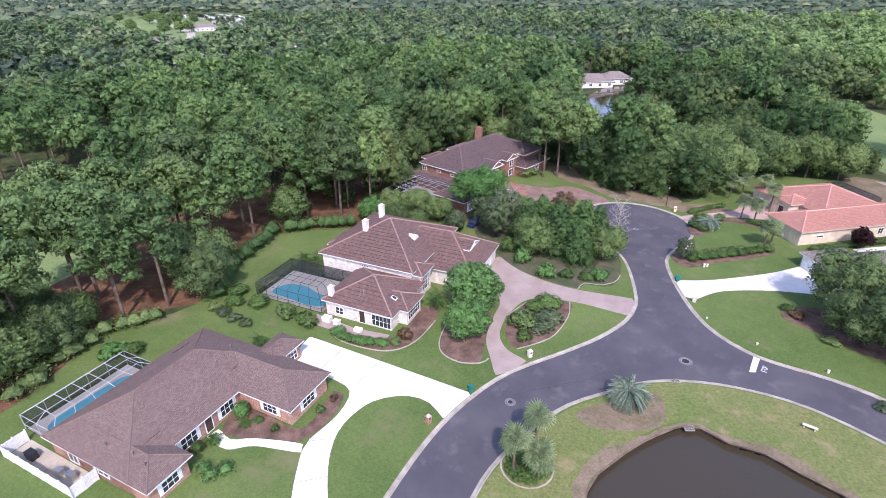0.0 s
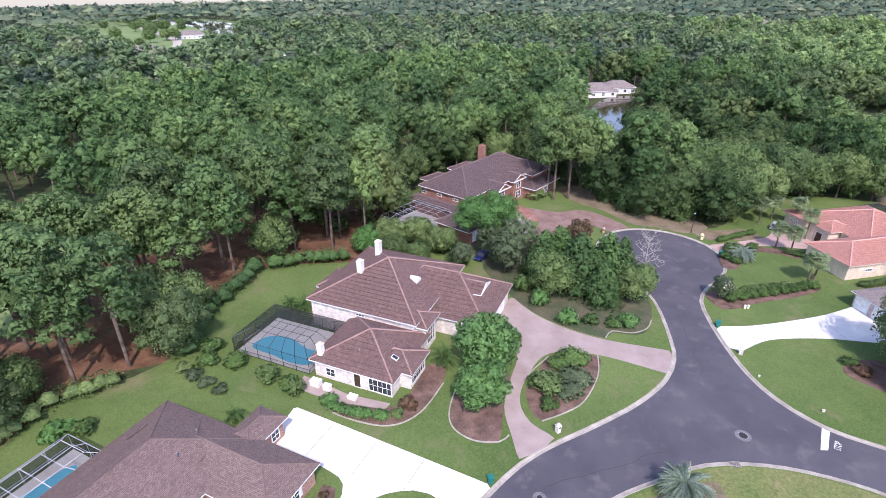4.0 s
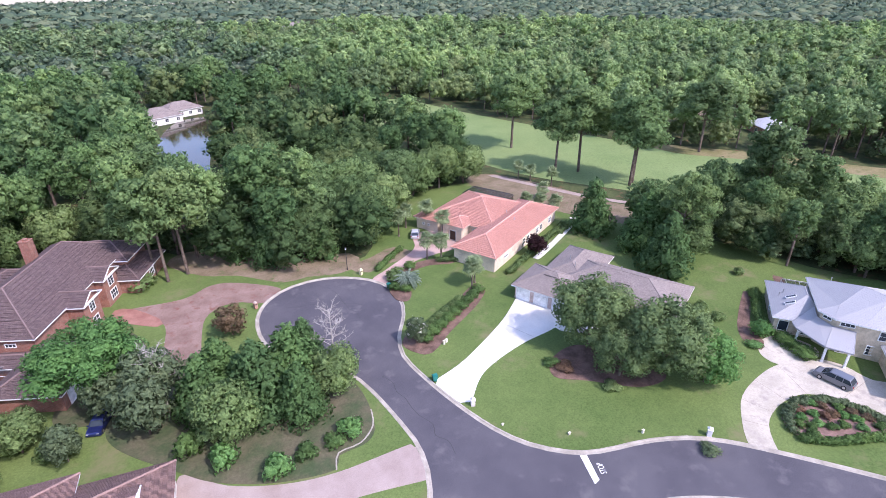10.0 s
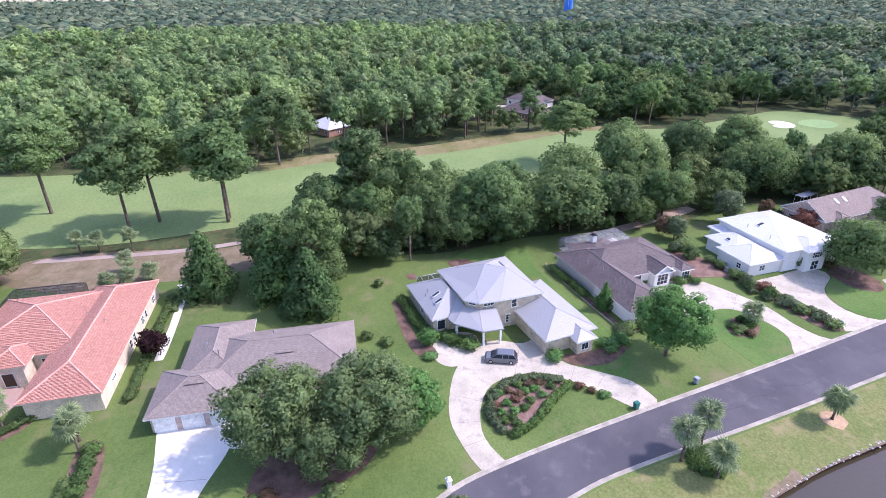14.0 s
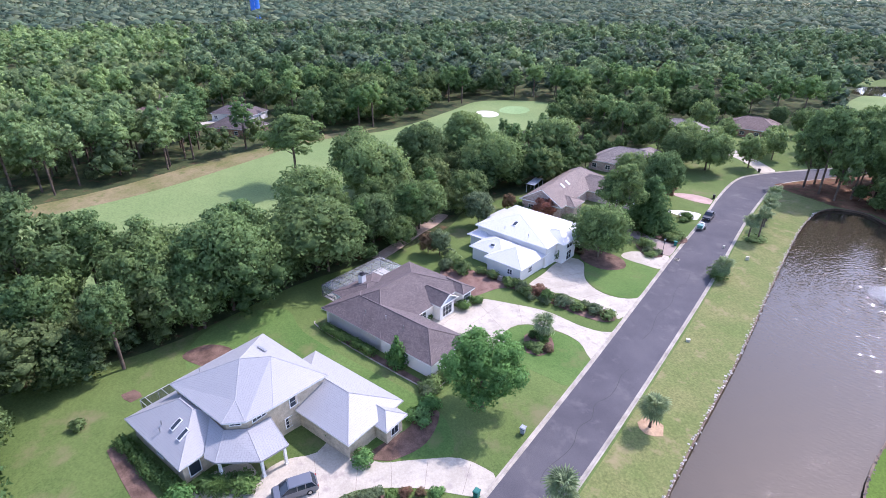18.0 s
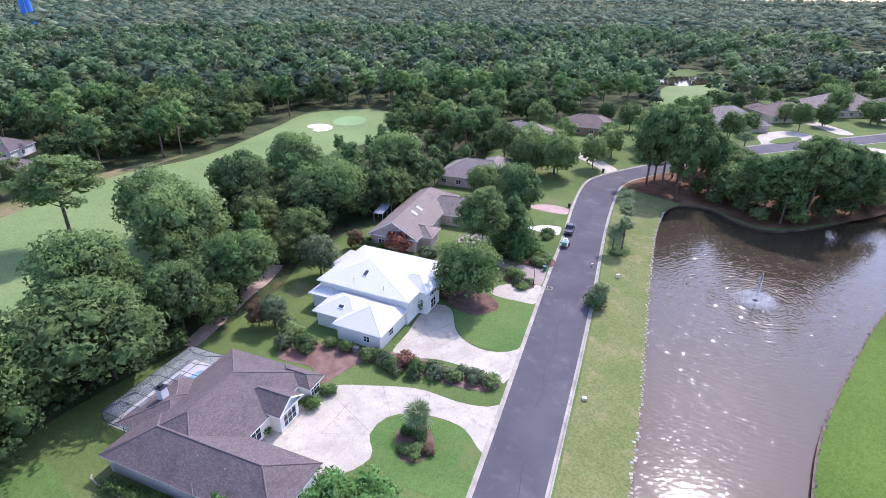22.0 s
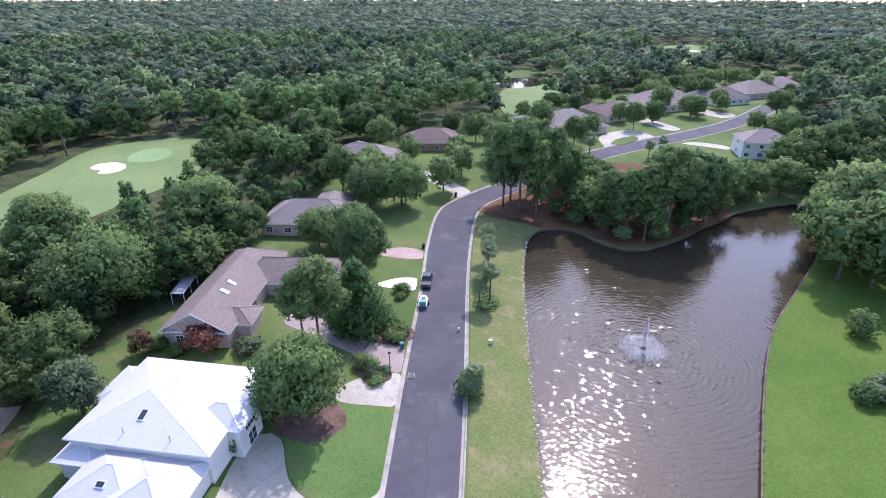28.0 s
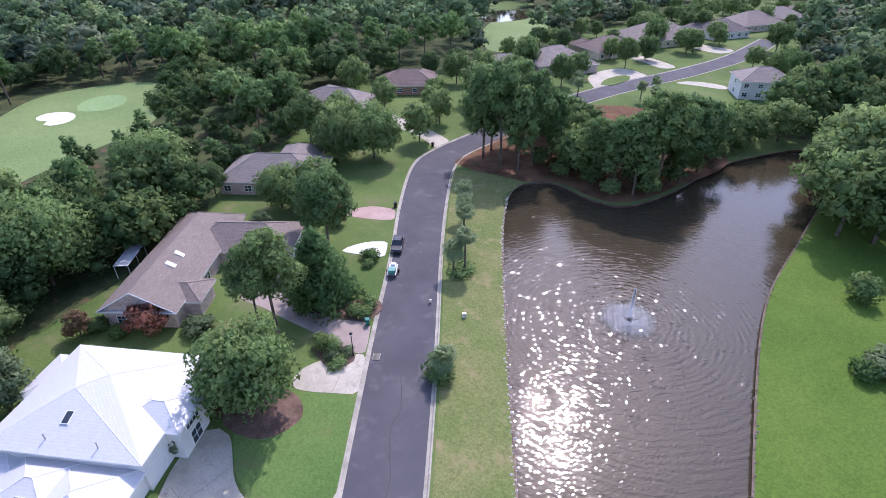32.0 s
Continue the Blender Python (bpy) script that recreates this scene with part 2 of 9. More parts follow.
TILE_B = roofing("brown_tiles", (0.2, 0.122, 0.104), (0.275, 0.175, 0.15), 0.3, 0.42, barrel=0.3)
# Risers of the tile courses, their colour darkened as shade under the overlaps.
BUTT = plain("shaded_tile_ends", (0.075, 0.045, 0.038), 0.9)
CAP_B = plain("mortared_ridge_tiles", (0.3, 0.195, 0.165), 0.85)
# The same shade painted into the risers of the salmon courses.
BUTT_PINK = plain("shaded_salmon_ends", (0.4, 0.19, 0.16), 0.9)
CAP_D = plain("salmon_ridge_tiles", (0.62, 0.33, 0.26), 0.85)
TILE_C = roofing("dark_rose_tiles", (0.145, 0.1, 0.095), (0.2, 0.145, 0.138), 0.3, 0.4, barrel=0.3)
TILE_D = roofing("salmon_tiles", (0.54, 0.25, 0.185), (0.64, 0.33, 0.255), 0.3, 0.4, barrel=0.3, stains=0.1, stain=(0.4, 0.2, 0.16))
SHINGLE_E = roofing("taupe_shingles", (0.22, 0.185, 0.165), (0.29, 0.25, 0.225), 0.35, 0.16)
METAL_F = roofing("pale_metal_shingles", (0.327, 0.331, 0.334), (0.342, 0.346, 0.350), 0.4, 0.3, rough=0.45, stain=(0.274, 0.277, 0.289), stains=0.3, spec=0.4, joint=0.72, relief=0.2, grain=0.08)
SHINGLE_G = roofing("stained_shingles", (0.108, 0.088, 0.086), (0.162, 0.133, 0.128), 0.35, 0.16, joint=0.8, stain=(0.05, 0.045, 0.045), stains=0.6)
METAL_H = roofing("white_metal_tiles", (0.55, 0.555, 0.565), (0.58, 0.585, 0.595), 0.4, 0.35, rough=0.4, stain=(0.52, 0.53, 0.55), stains=0.3, spec=0.4, joint=0.8, relief=0.12, grain=0.05)
SHINGLE_I = roofing("tan_shingles", (0.2, 0.16, 0.14), (0.275, 0.225, 0.195), 0.35, 0.16)
BRICK_RED = brickwork("red_brick", (0.32, 0.14, 0.09), (0.42, 0.2, 0.14), (0.5, 0.42, 0.36))
BRICK_DARK = brickwork("deep_red_brick", (0.23, 0.09, 0.062), (0.3, 0.125, 0.09), (0.32, 0.24, 0.19))
BRICK_TAN = brickwork("pinkish_brick", (0.42, 0.3, 0.26), (0.55, 0.42, 0.37), (0.6, 0.55, 0.5))
STUCCO_W = surface("white_stucco", (0.71, 0.69, 0.65), (0.76, 0.74, 0.7), 0.3, 8.0, 0.9, 0.06, 0.3, grain=0.05)
STUCCO_C = plain("cream_stucco", (0.66, 0.55, 0.42), 0.9)
STONE_W = brickwork("pale_stone", (0.62, 0.56, 0.5), (0.74, 0.69, 0.63), (0.6, 0.56, 0.5), 0.5, 0.22)
SIDING_F = brickwork("tan_siding", (0.55, 0.46, 0.33), (0.58, 0.49, 0.36), (0.42, 0.35, 0.25), 40.0, 0.18)
WHITE = plain("white_paint", (0.8, 0.8, 0.78), 0.5, vary=0.05)
DARK = plain("dark_bronze", (0.025, 0.025, 0.03), 0.45)
BLACK = plain("black_plastic", (0.015, 0.015, 0.017), 0.4)
GREEN_BIN = plain("green_plastic", (0.01, 0.16, 0.13), 0.5)
PALE_METAL = plain("pale_metal", (0.45, 0.46, 0.48), 0.5)
GREY_METAL = plain("grey_metal", (0.4, 0.41, 0.42), 0.4, 0.7)
GLASS, _gn, _gl, _gb = shader("window_glass", 0.05, 0.0, 0.6)
_gb.inputs["Base Color"].default_value = (0.035, 0.045, 0.055, 1)
BARK = surface("bark", (0.09, 0.065, 0.05), (0.19, 0.15, 0.12), 1.0, 9.0, 0.95, 0.8, 0.1)
PINE = foliage("pine_needles", (0.137, 0.209, 0.093), (0.161, 0.262, 0.108), (0.211, 0.304, 0.122))
OAK = foliage("oak_leaves", (0.145, 0.22, 0.09), (0.194, 0.292, 0.116), (0.25, 0.346, 0.142))
OLIVE = foliage("olive_oak_leaves", (0.15, 0.222, 0.105), (0.178, 0.26, 0.115), (0.205, 0.29, 0.125))
LAUREL = foliage("glossy_leaves", (0.105, 0.194, 0.078), (0.122, 0.221, 0.084), (0.140, 0.251, 0.090))
BRIGHT = foliage("fresh_leaves", (0.129, 0.267, 0.090), (0.154, 0.320, 0.105), (0.190, 0.355, 0.131))
GREYLEAF = foliage("grey_green_leaves", (0.138, 0.192, 0.107), (0.168, 0.23, 0.128), (0.2, 0.265, 0.152))
PALMLEAF = foliage("palm_leaves", (0.21, 0.28, 0.15), (0.26, 0.335, 0.18), (0.32, 0.39, 0.22))
SILVER = foliage("silver_fronds", (0.290, 0.378, 0.294), (0.334, 0.420, 0.336), (0.362, 0.448, 0.364))
HEDGE = foliage("hedge_leaves", (0.104, 0.186, 0.067), (0.135, 0.233, 0.079), (0.168, 0.280, 0.093))
RUST = foliage("rust_leaves", (0.192, 0.144, 0.094), (0.228, 0.156, 0.100), (0.252, 0.150, 0.106))
RED = foliage("red_leaves", (0.300, 0.136, 0.111), (0.338, 0.152, 0.119), (0.375, 0.176, 0.136))
PLUM = foliage("plum_leaves", (0.035, 0.018, 0.022), (0.045, 0.022, 0.027), (0.055, 0.027, 0.03))
BLOOM = foliage("white_blossom", (0.6, 0.6, 0.55), (0.65, 0.65, 0.6), (0.7, 0.7, 0.65))
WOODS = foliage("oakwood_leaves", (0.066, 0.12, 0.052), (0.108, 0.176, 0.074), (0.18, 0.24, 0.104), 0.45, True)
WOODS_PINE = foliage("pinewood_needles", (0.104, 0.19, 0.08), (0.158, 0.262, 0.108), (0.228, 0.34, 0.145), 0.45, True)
# Distance haze is put into these two leaf colours: paler and bluer.
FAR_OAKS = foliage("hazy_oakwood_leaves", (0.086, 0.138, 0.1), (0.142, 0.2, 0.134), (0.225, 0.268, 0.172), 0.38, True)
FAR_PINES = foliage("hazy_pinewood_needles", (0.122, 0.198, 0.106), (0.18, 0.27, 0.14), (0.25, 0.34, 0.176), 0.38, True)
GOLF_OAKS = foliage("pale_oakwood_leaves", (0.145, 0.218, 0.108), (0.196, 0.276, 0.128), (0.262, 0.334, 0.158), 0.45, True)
GOLF_PINES = foliage("pale_pinewood_needles", (0.2, 0.305, 0.135), (0.262, 0.382, 0.164), (0.334, 0.45, 0.208), 0.45, True)
CAPS = {m.name: plain("ridge_" + m.name, c, 0.85) for m, c in ((SHINGLE_A, (0.165, 0.118, 0.102)), (SHINGLE_E, (0.245, 0.208, 0.187)), (SHINGLE_G, (0.15, 0.122, 0.118)), (SHINGLE_I, (0.225, 0.182, 0.16)), (METAL_F, (0.33, 0.335, 0.34)), (METAL_H, (0.68, 0.685, 0.69)), (TILE_C, (0.2, 0.14, 0.13)), (TILE_B, (0.3, 0.195, 0.165)))}

# ---- building blocks ----
def link(name, bm, material, parent=None, label=""):
    me = bpy.data.meshes.new(name)
    bm.to_mesh(me)
    bm.free()
    for m in material if isinstance(material, (list, tuple)) else [material]:
        me.materials.append(m)
    ob = new(name, me)
    if parent is not None:
        ob.parent = parent
    if label:
        ob["label"] = label
    return ob


def part(name, bm, material, parent, label=""):
    return link(name, bm, material, parent, label)


def thing(name, m, label, category, group=""):
    e = new(name)
    e.empty_display_size = 0.3
    e.matrix_world = m
    return tagged(e, label, category, group)


def face(bm, pts, mat=0):
    """A face with UVs in metres: along its first edge, and up from it."""
    uv = bm.loops.layers.uv.verify()
    pts = [Vector(p) for p in pts]
    f = bm.faces.new([bm.verts.new(p) for p in pts])
    f.material_index = mat
    e = pts[1] - pts[0]
    ax = e.normalized()
    n = ax.cross(pts[-1] - pts[0])
    ay = n.cross(ax).normalized() if n.length > 1e-9 else Vector((0, 0, 1))
    for lp in f.loops:
        d = lp.vert.co - pts[0]
        lp[uv].uv = (d.dot(ax) + pts[0].x * 0.37, d.dot(ay))
    return f


def box(bm, x0, x1, y0, y1, z0, z1, mat=0, top=True, bottom=True):
    a = [(x0, y0), (x1, y0), (x1, y1), (x0, y1)]
    for i in range(4):
        (xa, ya), (xb, yb) = a[i], a[(i + 1) % 4]
        face(bm, [(xa, ya, z0), (xb, yb, z0), (xb, yb, z1), (xa, ya, z1)], mat)
    if top:
        face(bm, [(x, y, z1) for x, y in a], mat)
    if bottom:
        face(bm, [(x, y, z0) for x, y in reversed(a)], mat)


def rod(bm, a, b, ra, rb=None, n=6, mat=0):
    """A tapered rod between two points."""
    a, b = Vector(a), Vector(b)
    rb = ra if rb is None else rb
    d = (b - a).normalized()
    s = d.cross(Vector((0.3, 0.9, 0.2)) if abs(d.z) > 0.9 else Vector((0, 0, 1))).normalized()
    w = d.cross(s)
    rings = [[bm.verts.new(p + (s * math.cos(i * math.tau / n) + w * math.sin(i * math.tau / n)) * r) for i in range(n)] for p, r in ((a, ra), (b, rb))]
    for i in range(n):
        bm.faces.new((rings[0][i], rings[0][(i + 1) % n], rings[1][(i + 1) % n], rings[1][i])).material_index = mat
    bm.faces.new(rings[1]).material_index = mat
    bm.faces.new(rings[0][::-1]).material_index = mat


def lathe(bm, profile, n=12, at=(0, 0, 0), mat=0):
    rings = []
    for r, z in profile:
        rings.append([bm.verts.new((at[0] + r * math.cos(i * math.tau / n), at[1] + r * math.sin(i * math.tau / n), at[2] + z)) for i in range(n)])
    for lo, hi in zip(rings, rings[1:]):
        for i in range(n):
            bm.faces.new((lo[i], lo[(i + 1) % n], hi[(i + 1) % n], hi[i])).material_index = mat
    bm.faces.new(rings[-1]).material_index = mat
    bm.faces.new(rings[0][::-1]).material_index = mat


def spline(pts, closed=False, step=2.0):
    """A smooth line through points of the plan."""
    p = [Vector(q) for q in pts]
    out, n = [], len(p)
    for i in range(n if closed else n - 1):
        a, b, c, d = (p[(i + k) % n] if closed else p[max(0, min(n - 1, i + k))] for k in (-1, 0, 1, 2))
        m = max(1, int((c - b).length / step))
        for j in range(m):
            t = j / m
            out.append(0.5 * (2 * b + (c - a) * t + (2 * a - 5 * b + 4 * c - d) * t * t + (3 * b - a - 3 * c + d) * t**3))
    return out if closed else out + [p[-1]]


def shifted(line, d, closed=False):
    """The line moved d to its left."""
    out, n = [], len(line)
    for i, q in enumerate(line):
        a, b = (line[i - 1], line[(i + 1) % n]) if closed else (line[max(i - 1, 0)], line[min(i + 1, n - 1)])
        t = (b - a).normalized()
        out.append(q + Vector((-t.y, t.x)) * d)
    return out


def signed_area(loop):
    return sum(a.x * b.y - b.x * a.y for a, b in zip(loop, loop[1:] + loop[:1])) / 2


def sheet(bm, loops, z, skirt=0.0):
    """A flat sheet bounded by the first loop, with holes; skirt: how far its edges go down."""
    from mathutils.geometry import tessellate_polygon
    flat = [v for lp in loops for v in lp]
    verts = [bm.verts.new((v.x, v.y, z)) for v in flat]
    for tri in tessellate_polygon([[Vector((v.x, v.y, 0)) for v in lp] for lp in loops]):
        if len(set(tri)) == 3:
            f = bm.faces.new([verts[i] for i in tri])
            if f.calc_area() > 1e-9:
                f.normal_update()
                if f.normal.z < 0:
                    f.normal_flip()
    if skirt:
        k = 0
        for lp in loops:
            n = len(lp)
            low = [bm.verts.new((v.x, v.y, z - skirt)) for v in lp]
            for i in range(n):
                j = (i + 1) % n
                bm.faces.new((verts[k + i], low[i], low[j], verts[k + j]))
            k += n


def onto(v, poly):
    """A point inside a polygon moved to its nearest edge."""
    if not inside(v.x, v.y, [tuple(q) for q in poly]):
        return v
    best = None
    for a, b in zip(poly, poly[1:] + poly[:1]):
        d = b - a
        f = max(0.0, min(1.0, (v - a).dot(d) / max(d.length_squared, 1e-9)))
        q = a + d * f
        if best is None or (q - v).length < (best - v).length:
            best = q
    return best


def patch(name, pts, z, material, label, category="", kind="structure", skirt=0.08, step=1.5, parent=None, smooth=True, trim=None):
    loop = spline(pts, True, step) if smooth else [Vector(p) for p in pts]
    if trim:
        loop = [onto(v, trim) for v in loop]
    if signed_area(loop) < 0:
        loop.reverse()
    bm = bmesh.new()
    sheet(bm, [loop], z, skirt)
    ob = link(name, bm, material, parent)
    return tagged(ob, label, category, kind=kind) if parent is None else ob


def sweep(bm, line, profile, closed=False, mat=0):
    """A profile of (sideways, height) carried along a line of the plan."""
    rows = []
    n = len(line)
    for i, q in enumerate(line):
        a, b = (line[i - 1], line[(i + 1) % n]) if closed else (line[max(i - 1, 0)], line[min(i + 1, n - 1)])
        t = (b - a).normalized()
        s = Vector((-t.y, t.x))
        rows.append([bm.verts.new((q.x + s.x * o, q.y + s.y * o, h)) for o, h in profile])
    for i in range(n if closed else n - 1):
        r0, r1 = rows[i], rows[(i + 1) % n]
        for j in range(len(profile) - 1):
            bm.faces.new((r0[j], r1[j], r1[j + 1], r0[j + 1])).material_index = mat


def inside(x, y, poly):
    hit = False
    for (x0, y0), (x1, y1) in zip(poly, poly[1:] + poly[:1]):
        if (y0 > y) != (y1 > y) and x < x0 + (y - y0) * (x1 - x0) / (y1 - y0):
            hit = not hit
    return hit

# ---- ground, roads and water ----
KERB_OUT = [
    (-40, -75), (-37.2, -48), (-35.4, -34.2), (-33.2, -24.1), (-30.2, -16.6), (-26.0, -10), (-18.8, -3.0), (-13.6, 2.4), (-9.5, 8.4), (-7.7, 14), (-7.7, 19),
    (-8.7, 27.6), (-10.2, 33), (-13, 37), (-17, 41.5), (-19.4, 47), (-18.9, 54), (-15.8, 59.2), (-10.7, 61.9), (-4.8, 61.8), (0.7, 59), (4.2, 54.6), (4.9, 48.4),
    (3.1, 43), (-0.3, 37.6), (-1.9, 32.6), (-1.5, 26.7), (-0.2, 19.5), (1.7, 12.9), (4.1, 8.4), (7.6, 4.9), (11.2, 3), (18.3, 1), (24.5, -2.3), (30.9, -8.9),
    (42.3, -23), (60.9, -46.9), (89, -82.1), (104.8, -102.5), (117.7, -118.2), (128.6, -133.6), (131.5, -143.5), (131.5, -158),
    (130, -180), (129.5, -198), (126.5, -217), (121, -238), (112.5, -267), (106, -300), (104, -345),
]
KERB_IN = [
    (-31, -75), (-28.6, -45), (-26.9, -31.8), (-25, -25.4), (-21.7, -19.3), (-17.7, -13.9), (-12, -9.4), (-6.6, -5.8), (0.3, -4), (6.9, -4), (13.5, -5.5), (20.8, -9.8),
    (28.1, -16.2), (34.1, -23.3), (49.6, -44.7), (76.9, -80.7), (99.4, -108.9), (112.2, -125.9), (121, -139.2), (123.6, -147),
    (123.5, -158), (122, -180), (121, -198), (118, -216), (112.5, -236), (104, -266), (97.5, -300), (95.5, -345),
]
LAKE_EDGE = [
    (-14.6, -27.4), (-11.9, -22.5), (-7.9, -17.8), (-3.2, -13.9), (-0.9, -13.6), (2.2, -15.3), (5.9, -15.8), (9.5, -18), (13, -19.8), (24, -28.6), (36.8, -42.3),
    (45, -53.2), (58, -71.6), (74.9, -94.2), (86.6, -110), (95.8, -123.2), (102.2, -134.4), (103.3, -141.8), (98.3, -146.7), (88, -144.6), (81.1, -147.1), (76.2, -160.4),
    (71.8, -183.6), (58, -205), (51.6, -180), (51.2, -155), (51.1, -129.8), (45.4, -100), (39.8, -80.6), (30, -63), (12, -50), (-6, -44), (-14, -37),
]
out_line, in_line = spline(KERB_OUT), spline(KERB_IN)
lake_line = spline(LAKE_EDGE, True)
if signed_area(lake_line) > 0:
    lake_line.reverse()
CENTRE = Vector((40, 10))


def land(x, y):
    """The land is level round the houses and falls gently away a kilometre off."""
    r = math.hypot(x - CENTRE.x, y - CENTRE.y)
    return -max(0.0, r - 900) * (0.008 + 0.034 * max(0.0, (0.643 * (y - CENTRE.y) - 0.766 * (x - CENTRE.x)) / r) ** 2)


def skirt(bm, z):
    """The falling land round the level sheet, out to the horizon."""
    rings = []
    for r in (900, 1000, 1200, 1500, 2000, 3000):
        ps = [(CENTRE.x + r * math.cos(k * 0.0873), CENTRE.y + r * math.sin(k * 0.0873)) for k in range(72)]
        rings.append([bm.verts.new((x, y, z + land(x, y))) for x, y in ps])
    for a, b in zip(rings, rings[1:]):
        for k in range(72):
            bm.faces.new((a[k], b[k], b[(k + 1) % 72], a[(k + 1) % 72]))


far_cut = [Vector((CENTRE.x + 900 * math.cos(k * 0.0873), CENTRE.y + 900 * math.sin(k * 0.0873))) for k in range(72)]
road_hole = shifted(out_line, 0.62) + shifted(in_line, -0.62)[::-1]
bm = bmesh.new()
sheet(bm, [far_cut, road_hole, lake_line], 0.1)
skirt(bm, 0.1)
tagged(link("ground", bm, GRASS), "mown lawn grass, green with paler dry patches", "ground", kind="structure")

bm = bmesh.new()
sheet(bm, [out_line + in_line[::-1]], 0.0)
tagged(link("road", bm, ASPHALT), "dark grey asphalt road ending in a round turning place", "road", kind="structure")
KERB = [(0.0, -0.05), (0.0, 0.012), (0.34, 0.02), (0.42, 0.11), (0.47, 0.135), (0.64, 0.135), (0.66, 0.0)]
for line, side in ((out_line, 1), (in_line, -1)):
    bm = bmesh.new()
    sweep(bm, line, [(o * side, h) for o, h in KERB])
    bmesh.ops.recalc_face_normals(bm, faces=bm.faces)
    tagged(link("kerb", bm, CONCRETE), "pale concrete kerb with a shallow gutter along the road", "kerb", kind="structure")

wave_rng, cell = np.random.default_rng(8), 0.24
gx, gy = np.meshgrid(np.arange(-18, 106, cell), np.arange(-212, -10, cell), indexing="ij")
wet = np.zeros(gx.shape, bool)
for p, q in zip(lake_line, lake_line[1:] + lake_line[:1]):
    if p.y != q.y:
        wet ^= ((p.y > gy) != (q.y > gy)) & (gx < p.x + (gy - p.y) * (q.x - p.x) / (q.y - p.y))
quads = wet[:-1, :-1] | wet[1:, :-1] | wet[:-1, 1:] | wet[1:, 1:]
gz = -0.55 + wave_rng.normal(scale=0.0026, size=gx.shape) + 0.005 * np.sin(gx * 1.1 + 0.7 * gy) * np.sin(gy * 0.9 - gx * 0.5)
FOUNTAIN = (66.0, -113.2)
ring = np.hypot(gx - FOUNTAIN[0], gy - FOUNTAIN[1])
gz = gz + wave_rng.normal(size=gx.shape) * 0.02 * np.exp(-ring / 5.0)
for dx, dy, reach in ((0.0, 0.0, 0.93), (1.3, -0.8, 0.76), (-0.9, 1.5, 1.12)):
    r = np.hypot(gx - FOUNTAIN[0] - dx, gy - FOUNTAIN[1] - dy)
    patchy = 0.5 + 0.5 * np.sin(gx * (0.9 + 0.4 * reach) + 1.3 * np.sin(gy * 0.7 + 3 * reach)) * np.sin(gy * (1.5 - 0.4 * reach) + 2 * reach)
    gz = gz + 0.033 * reach * np.exp(-ring / 22.0) * patchy * np.sin(r * math.tau / reach + 1.1 * np.sin(gx * 0.8 + 5 * reach) + 1.1 * np.sin(gy * 0.7)) * wave_rng.uniform(-0.3, 1.7, gx.shape)
gx = gx + wave_rng.uniform(-0.11, 0.11, gx.shape)
gy = gy + wave_rng.uniform(-0.11, 0.11, gy.shape)
index = np.arange(gx.size).reshape(gx.shape)
ij = np.argwhere(quads)
used, back = np.unique(np.stack([index[ij[:, 0], ij[:, 1]], index[ij[:, 0] + 1, ij[:, 1]], index[ij[:, 0] + 1, ij[:, 1] + 1], index[ij[:, 0], ij[:, 1] + 1]], 1), return_inverse=True)
back = back.reshape(-1, 4)
tris = np.concatenate([back[:, [0, 1, 2]], back[:, [0, 2, 3]]])
water = bpy.data.meshes.new("lake_water")
water.from_pydata(np.stack([gx.ravel()[used], gy.ravel()[used], gz.ravel()[used]], 1).tolist(), [], tris.tolist())
water.materials.append(LAKE)
tagged(new("lake_water", water), "brown lake with small ripples that mirrors sky and trees", "water", kind="structure")
bm = bmesh.new()
sweep(bm, lake_line, [(-0.25, 0.104), (0.0, 0.14), (0.12, 0.05), (0.35, -0.7)], True)
bmesh.ops.recalc_face_normals(bm, faces=bm.faces)
tagged(link("lake_bank", bm, surface("wet_bank", (0.1, 0.07, 0.05), (0.2, 0.15, 0.11), 0.4, 5.0)), "dark wet earth edge round the lake", "bank", kind="structure")

# Small pale and dark stones along the water's edge
stone_rng = np.random.default_rng(23)


def shore_stones(pts, step, material, label):
    line = spline(pts, False, step)
    V, F = [], []
    for q in line:
        r = stone_rng.uniform(0.1, 0.26)
        V.append(OCTA * r * stone_rng.uniform(0.7, 1.3, (6, 3)) * (1, 1, 0.7) + (q.x + stone_rng.normal() * 0.14, q.y + stone_rng.normal() * 0.14, 0.13))
    V = np.concatenate(V)
    F = [[a + 6 * k, b + 6 * k, c + 6 * k] for k in range(len(line)) for a, b, c in ((0, 1, 4), (1, 2, 4), (2, 3, 4), (3, 0, 4), (1, 0, 5), (2, 1, 5), (3, 2, 5), (0, 3, 5))]
    me = bpy.data.meshes.new("shore_stones")
    me.from_pydata(V.tolist(), [], F)
    me.materials.append(material)
    tagged(new("shore_stones", me), label, "stones", kind="stuff")


OCTA = np.array([(1, 0, 0), (0, 1, 0), (-1, 0, 0), (0, -1, 0), (0, 0, 1), (0, 0, -1)], float)
shore_stones([(24, -28.6), (36.8, -42.3), (45, -53.2), (58, -71.6), (74.9, -94.2), (86.6, -110), (95.8, -123.2), (102.2, -134.4)], 0.5, surface("shore_stone", (0.4, 0.37, 0.32), (0.6, 0.56, 0.5), 1.0, 5.0), "small pale stones lining the lake verge")
